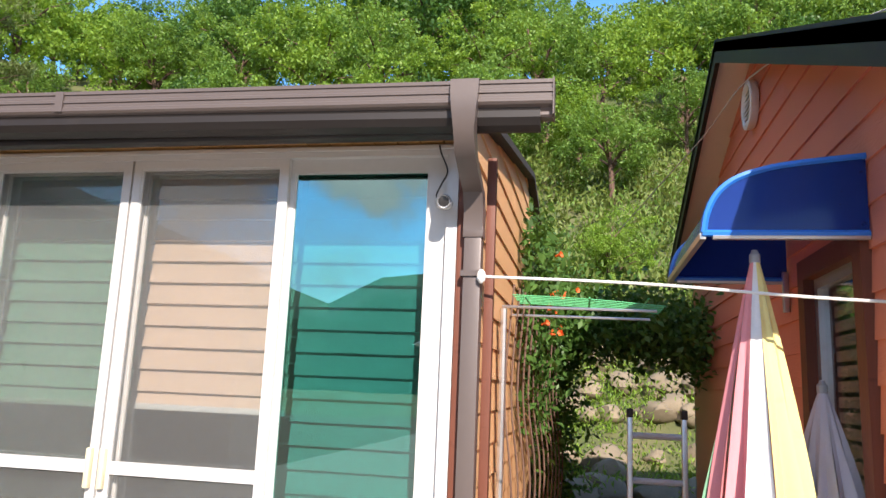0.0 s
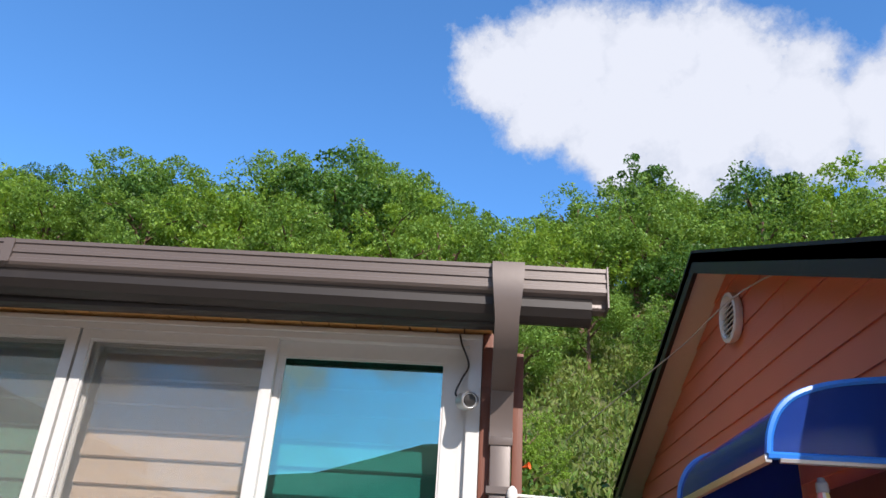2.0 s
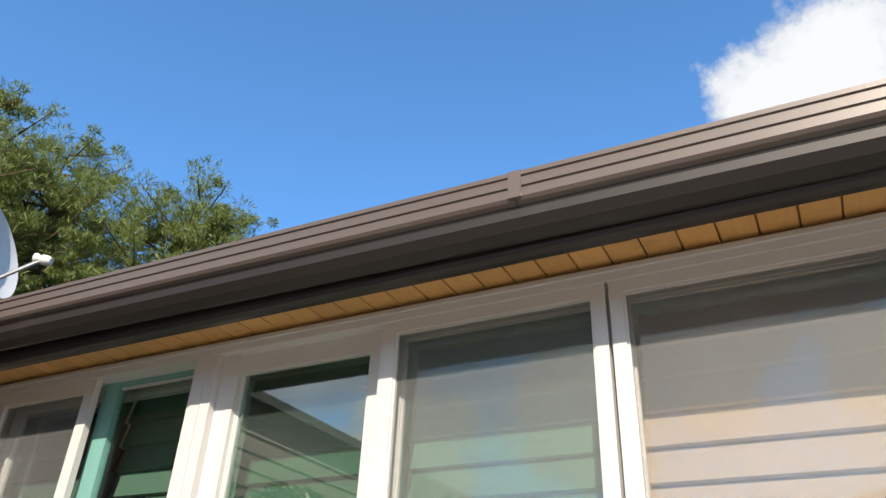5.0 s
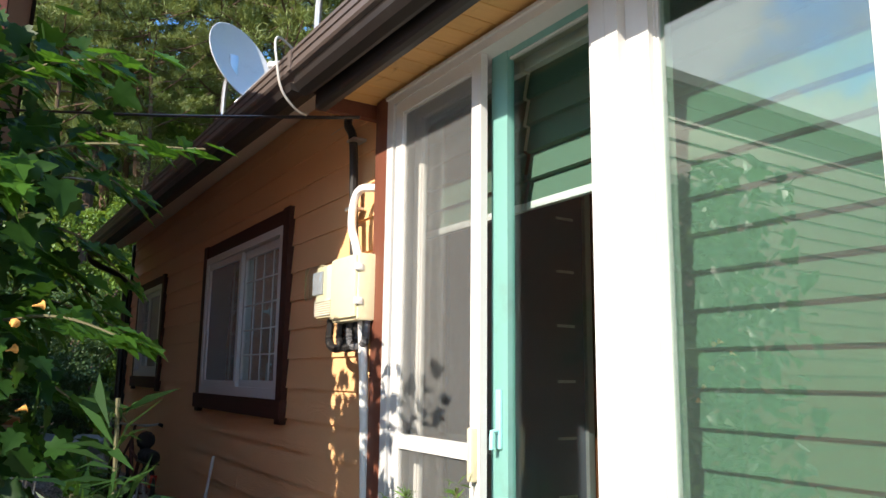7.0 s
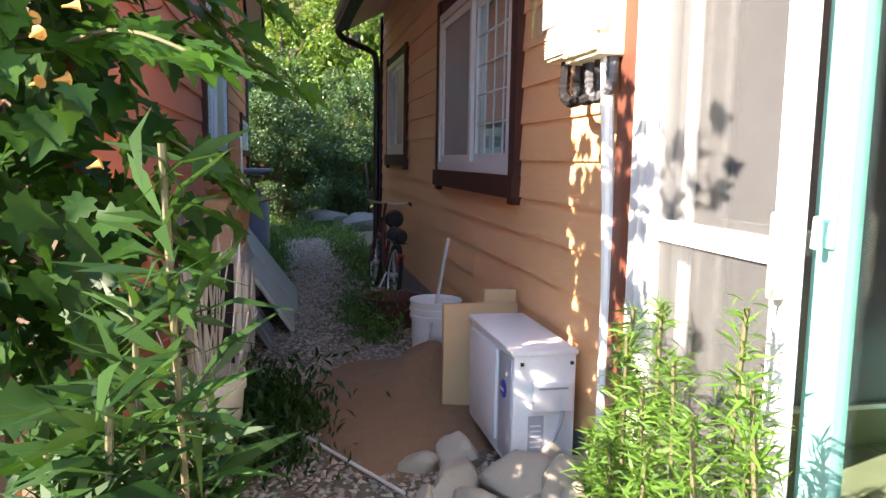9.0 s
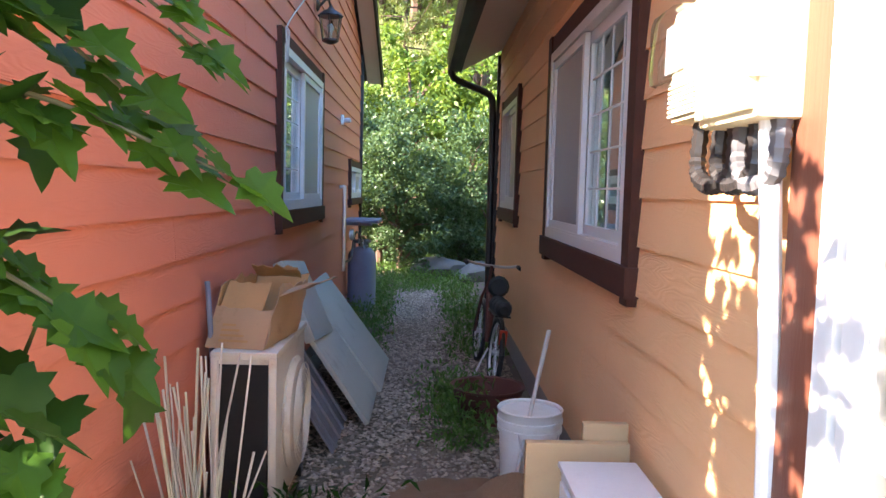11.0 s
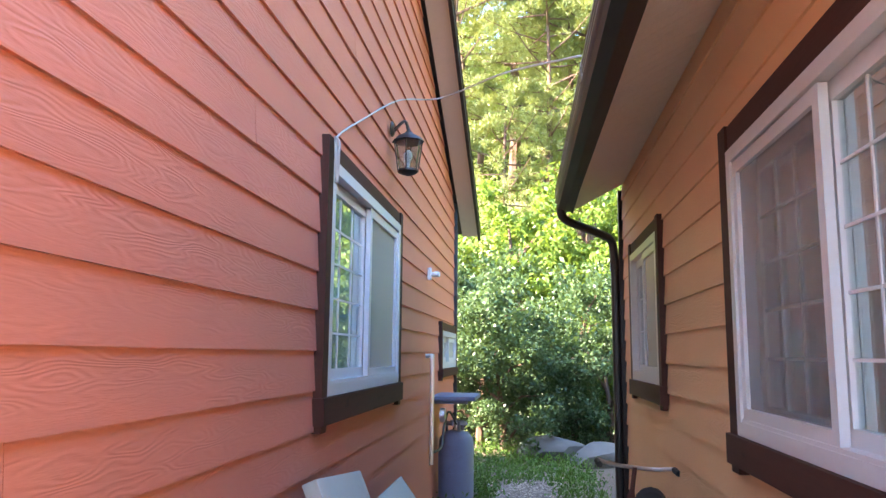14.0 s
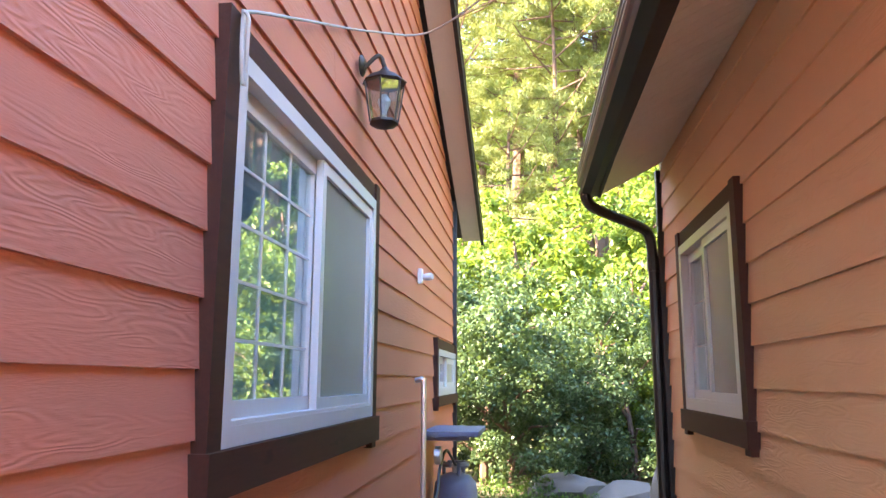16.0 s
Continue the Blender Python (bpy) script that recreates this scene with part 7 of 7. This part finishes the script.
for k in range(11):
    herb("balsam_plant", -3.62 + rv.uniform(-0.2, 0.14), -1.32 + rv.uniform(-0.12, 0.14), rv.uniform(0.8, 1.12), 90 + k, "leaf_vine", "leafy low plant at the edge of the yard", 0.11, 85, 0.34, "plant", "low plants by the vine", 0.13)

# ---- creeper over the passage between the houses ----
creeper = thing("creeper", (0.3, 2.0, 0.4), "green creeper with orange flowers climbing the end wall", "creeper")
g = np.random.default_rng(15)
n = 4200
yy = g.uniform(2.3, 5.2, n)
zz = np.clip(g.normal(2.45, 0.42, n), 1.2, 3.25)
at = np.column_stack([0.10 + np.abs(g.normal(0, 0.15, n)) * (0.5 + 0.12 * yy), yy, zz])
n2 = 9000
xs = g.uniform(0.1, 1.66, n2)
at2 = np.column_stack([xs, g.normal(4.3, 0.45, n2), 2.35 + 0.35 * np.sin(xs * 2.0) * 0.4 + g.normal(0, 0.17, n2)])
n3 = 3600
at3 = np.column_stack([0.12 + np.abs(g.normal(0, 0.18, n3)), g.normal(4.4, 0.3, n3), g.uniform(0.4, 2.4, n3)])
v, f = leaf_quads(g, np.vstack([at, at2, at3]), 0.085, np.array((0.3, -0.5, -0.2)), slim=0.5)
raw("foliage", v, f, "leaf_dark", creeper)
bm = bmesh.new()
for k in range(12):
    x = 0.10 + 0.02 * k
    tube(bm, arc([(x, 1.5 + 0.2 * k, 0.4), (x + 0.05, 1.4 + 0.23 * k, 1.2), (x - 0.01, 1.45 + 0.21 * k, 1.8), (x + 0.02, 1.6 + 0.2 * k, 2.5)], 4), 0.007, 5)
part("stemwork", bm, "bark", creeper)
rv = random.Random(4)
for k in range(16):
    p = (0.25 + rv.uniform(0, 0.25), 2.3 + rv.uniform(0, 1.8), 2.45 + rv.uniform(-0.3, 0.45))
    part("flower", turned(bmesh.new(), [(0.008, -0.03), (0.012, 0.0), (0.024, 0.02), (0.027, 0.024), (0.02, 0.02), (0.004, 0.0)], p, 7, (rv.uniform(-0.5, 1), rv.uniform(-1, 0), 0.2)), "flower", creeper, "orange trumpet flower")
red_pot = herb("balsam_plant", 0.22, -0.05, 1.32, 120, "leaf_vine", "small plant with red flowers by the downpipe", 0.07, 160, 0.55, "plant", "", 0.16)
for k in range(7):
    part("flower", turned(bmesh.new(), [(0.004, -0.01), (0.02, 0.004), (0.012, 0.012)], (0.22 + rv.uniform(-0.1, 0.12), -0.08 + rv.uniform(-0.08, 0.05), 1.16 + rv.uniform(0, 0.16)), 7), "flower", red_pot, "red blossom")


# ---- stones, gravel and sand ----
def stone(x, y, z, r, seed, label="rounded pale field stone on the gravel", category="stone", group="stones by the unit", flat=0.7, material="rock"):
    bm = bmesh.new()
    bmesh.ops.create_icosphere(bm, subdivisions=3, radius=1.0)
    for v in bm.verts:
        c = v.co.copy()
        k = 1 + 0.22 * noise.noise(c * 1.3 + Vector((seed * 3.1, 0, 0))) + 0.10 * noise.noise(c * 3.2 + Vector((0, seed * 1.7, 0)))
        facet = 1 - 0.10 * max(0, c.dot(Vector((math.sin(seed), math.cos(seed), 0.3)).normalized()) - 0.4)
        for q in range(7):
            d = Vector((math.sin(seed * 2.3 + q * 1.9), math.cos(seed * 1.1 + q * 2.7), math.sin(seed + q * 1.3) * 0.8)).normalized()
            over = c.dot(d) * k - 0.72 - 0.1 * math.sin(seed * 5 + q)
            if over > 0:
                c = c - d * over * 0.85
        v.co = Vector((c.x * r[0] * k * facet, c.y * r[1] * k, c.z * r[2] * k))
    bmesh.ops.transform(bm, matrix=Matrix.Translation((x, y, z)) @ Matrix.Rotation(seed * 1.3, 4, "Z"), verts=bm.verts)
    return solid("stone", bm, material, label, category, group)


for k, (x, y, r) in enumerate(((-5.27, -0.36, (0.10, 0.085, 0.085)), (-5.05, -0.42, (0.16, 0.085, 0.065)), (-4.92, -0.22, (0.17, 0.12, 0.12)), (-4.92, -0.03, (0.07, 0.06, 0.10)), (-5.00, -0.09, (0.06, 0.06, 0.11)), (-4.80, -0.12, (0.09, 0.07, 0.13)), (-4.72, -0.10, (0.08, 0.06, 0.10)), (-4.86, -0.40, (0.10, 0.07, 0.06)), (-4.70, -0.30, (0.10, 0.08, 0.07)), (-4.60, -0.22, (0.09, 0.07, 0.06)), (-5.24, -0.52, (0.09, 0.06, 0.045)), (-4.97, -0.54, (0.06, 0.05, 0.04)), (-4.76, -0.48, (0.07, 0.05, 0.045)))):
    stone(x, y, 0.40 + r[2] * 0.55, r, k + 1)
for k, (x, y, z, r) in enumerate(((-15.2, -0.45, 0.5, (0.55, 0.30, 0.22)), (-14.9, 0.15, 0.5, (0.45, 0.35, 0.20)), (-13.6, 0.55, 0.75, (0.30, 0.30, 0.55)))):
    stone(x, y, z, r, 30 + k, "pale boulder at the end of the alley", "boulder", "boulders", 0.7, "rock_grey")
rg = random.Random(66)
for k in range(66):
    x, y = rg.uniform(-0.4, 2.8), rg.uniform(7.2, 11.8)
    s = rg.uniform(0.18, 0.48)
    stone(x, y, ground_z(x, y) + s * 0.22, (s, s * 0.8, s * rg.uniform(0.5, 0.8)), 40 + k, "tan mossy boulder in the rock garden", "boulder", "boulders of the rock garden", 0.7, "rock_tan")

heap = bmesh.new()
N = 30
grid = [[heap.verts.new((-7.0 + 1.9 * i / N, -1.0 + 1.0 * j / N, 0.0)) for i in range(N + 1)] for j in range(N + 1)]
for j in range(N + 1):
    for i in range(N + 1):
        v = grid[j][i]
        dx, dy = (v.co.x + 6.0) / 0.85, (v.co.y + 0.48) / 0.52
        q = max(0.0, 1 - (dx * dx + dy * dy) * (1 + 0.35 * noise.noise((v.co.x * 2, v.co.y * 2, 5))))
        near = math.exp(-(((v.co.x + 6.25) / 0.22) ** 2 + ((v.co.y + 0.28) / 0.2) ** 2))
        v.co.z = 0.375 + 0.09 * q ** 0.6 + 0.20 * near * (q > 0) + (0.02 * noise.noise((v.co.x * 9, v.co.y * 9, 1)) if q > 0 else 0)
for j in range(N):
    for i in range(N):
        heap.faces.new((grid[j][i], grid[j][i + 1], grid[j + 1][i + 1], grid[j + 1][i]))
solid("sand_heap", heap, "sand", "low heap of brown sand spilled on the gravel", "sand", "", "stuff")

path = solid("gravel_bed", boxed(-14.2, -4.2, -1.5, 0.03, 0.2, 0.396), "gravel_bed", "packed gravel bed of the alley", "path", "", "structure")
g = np.random.default_rng(41)
n = 24000
px, py = g.uniform(-13.6, -4.3, n), g.uniform(-1.45, 0.0, n)
ok = (((px + 6.0) / 0.8) ** 2 + ((py + 0.48) / 0.48) ** 2 > 1) | (g.random(n) < 0.06)
px, py = px[ok], py[ok]
n = len(px)
octa = np.array([(1, 0, 0), (0, 1, 0), (-1, 0, 0), (0, -1, 0), (0.2, 0.1, 1), (0, 0, -1)], float)
oct_f = np.array([(0, 1, 4), (1, 2, 4), (2, 3, 4), (3, 0, 4), (1, 0, 5), (2, 1, 5), (3, 2, 5), (0, 3, 5)])
sz = g.uniform(0.008, 0.021, n)
th = g.uniform(0, 6.28, n)
sq = np.column_stack([sz * g.uniform(0.8, 1.4, n), sz * g.uniform(0.6, 1.0, n), sz * g.uniform(0.35, 0.6, n)])
V = octa[None] * sq[:, None] + g.normal(size=(n, 6, 3)) * sz[:, None, None] * 0.12
ca, sa = np.cos(th)[:, None], np.sin(th)[:, None]
V = np.stack([V[..., 0] * ca - V[..., 1] * sa + px[:, None], V[..., 0] * sa + V[..., 1] * ca + py[:, None], V[..., 2] + 0.402], -1)
F = (oct_f[None] + (np.arange(n) * 6)[:, None, None]).reshape(-1, 3)
tagged(raw("gravel", V.reshape(-1, 3), F, "gravel_stone"), "loose grey-brown river gravel covering the alley", "gravel", "", "stuff")


# ---- lap boards of the walls ----
for q in SIDING:
    hang_boards(*q)
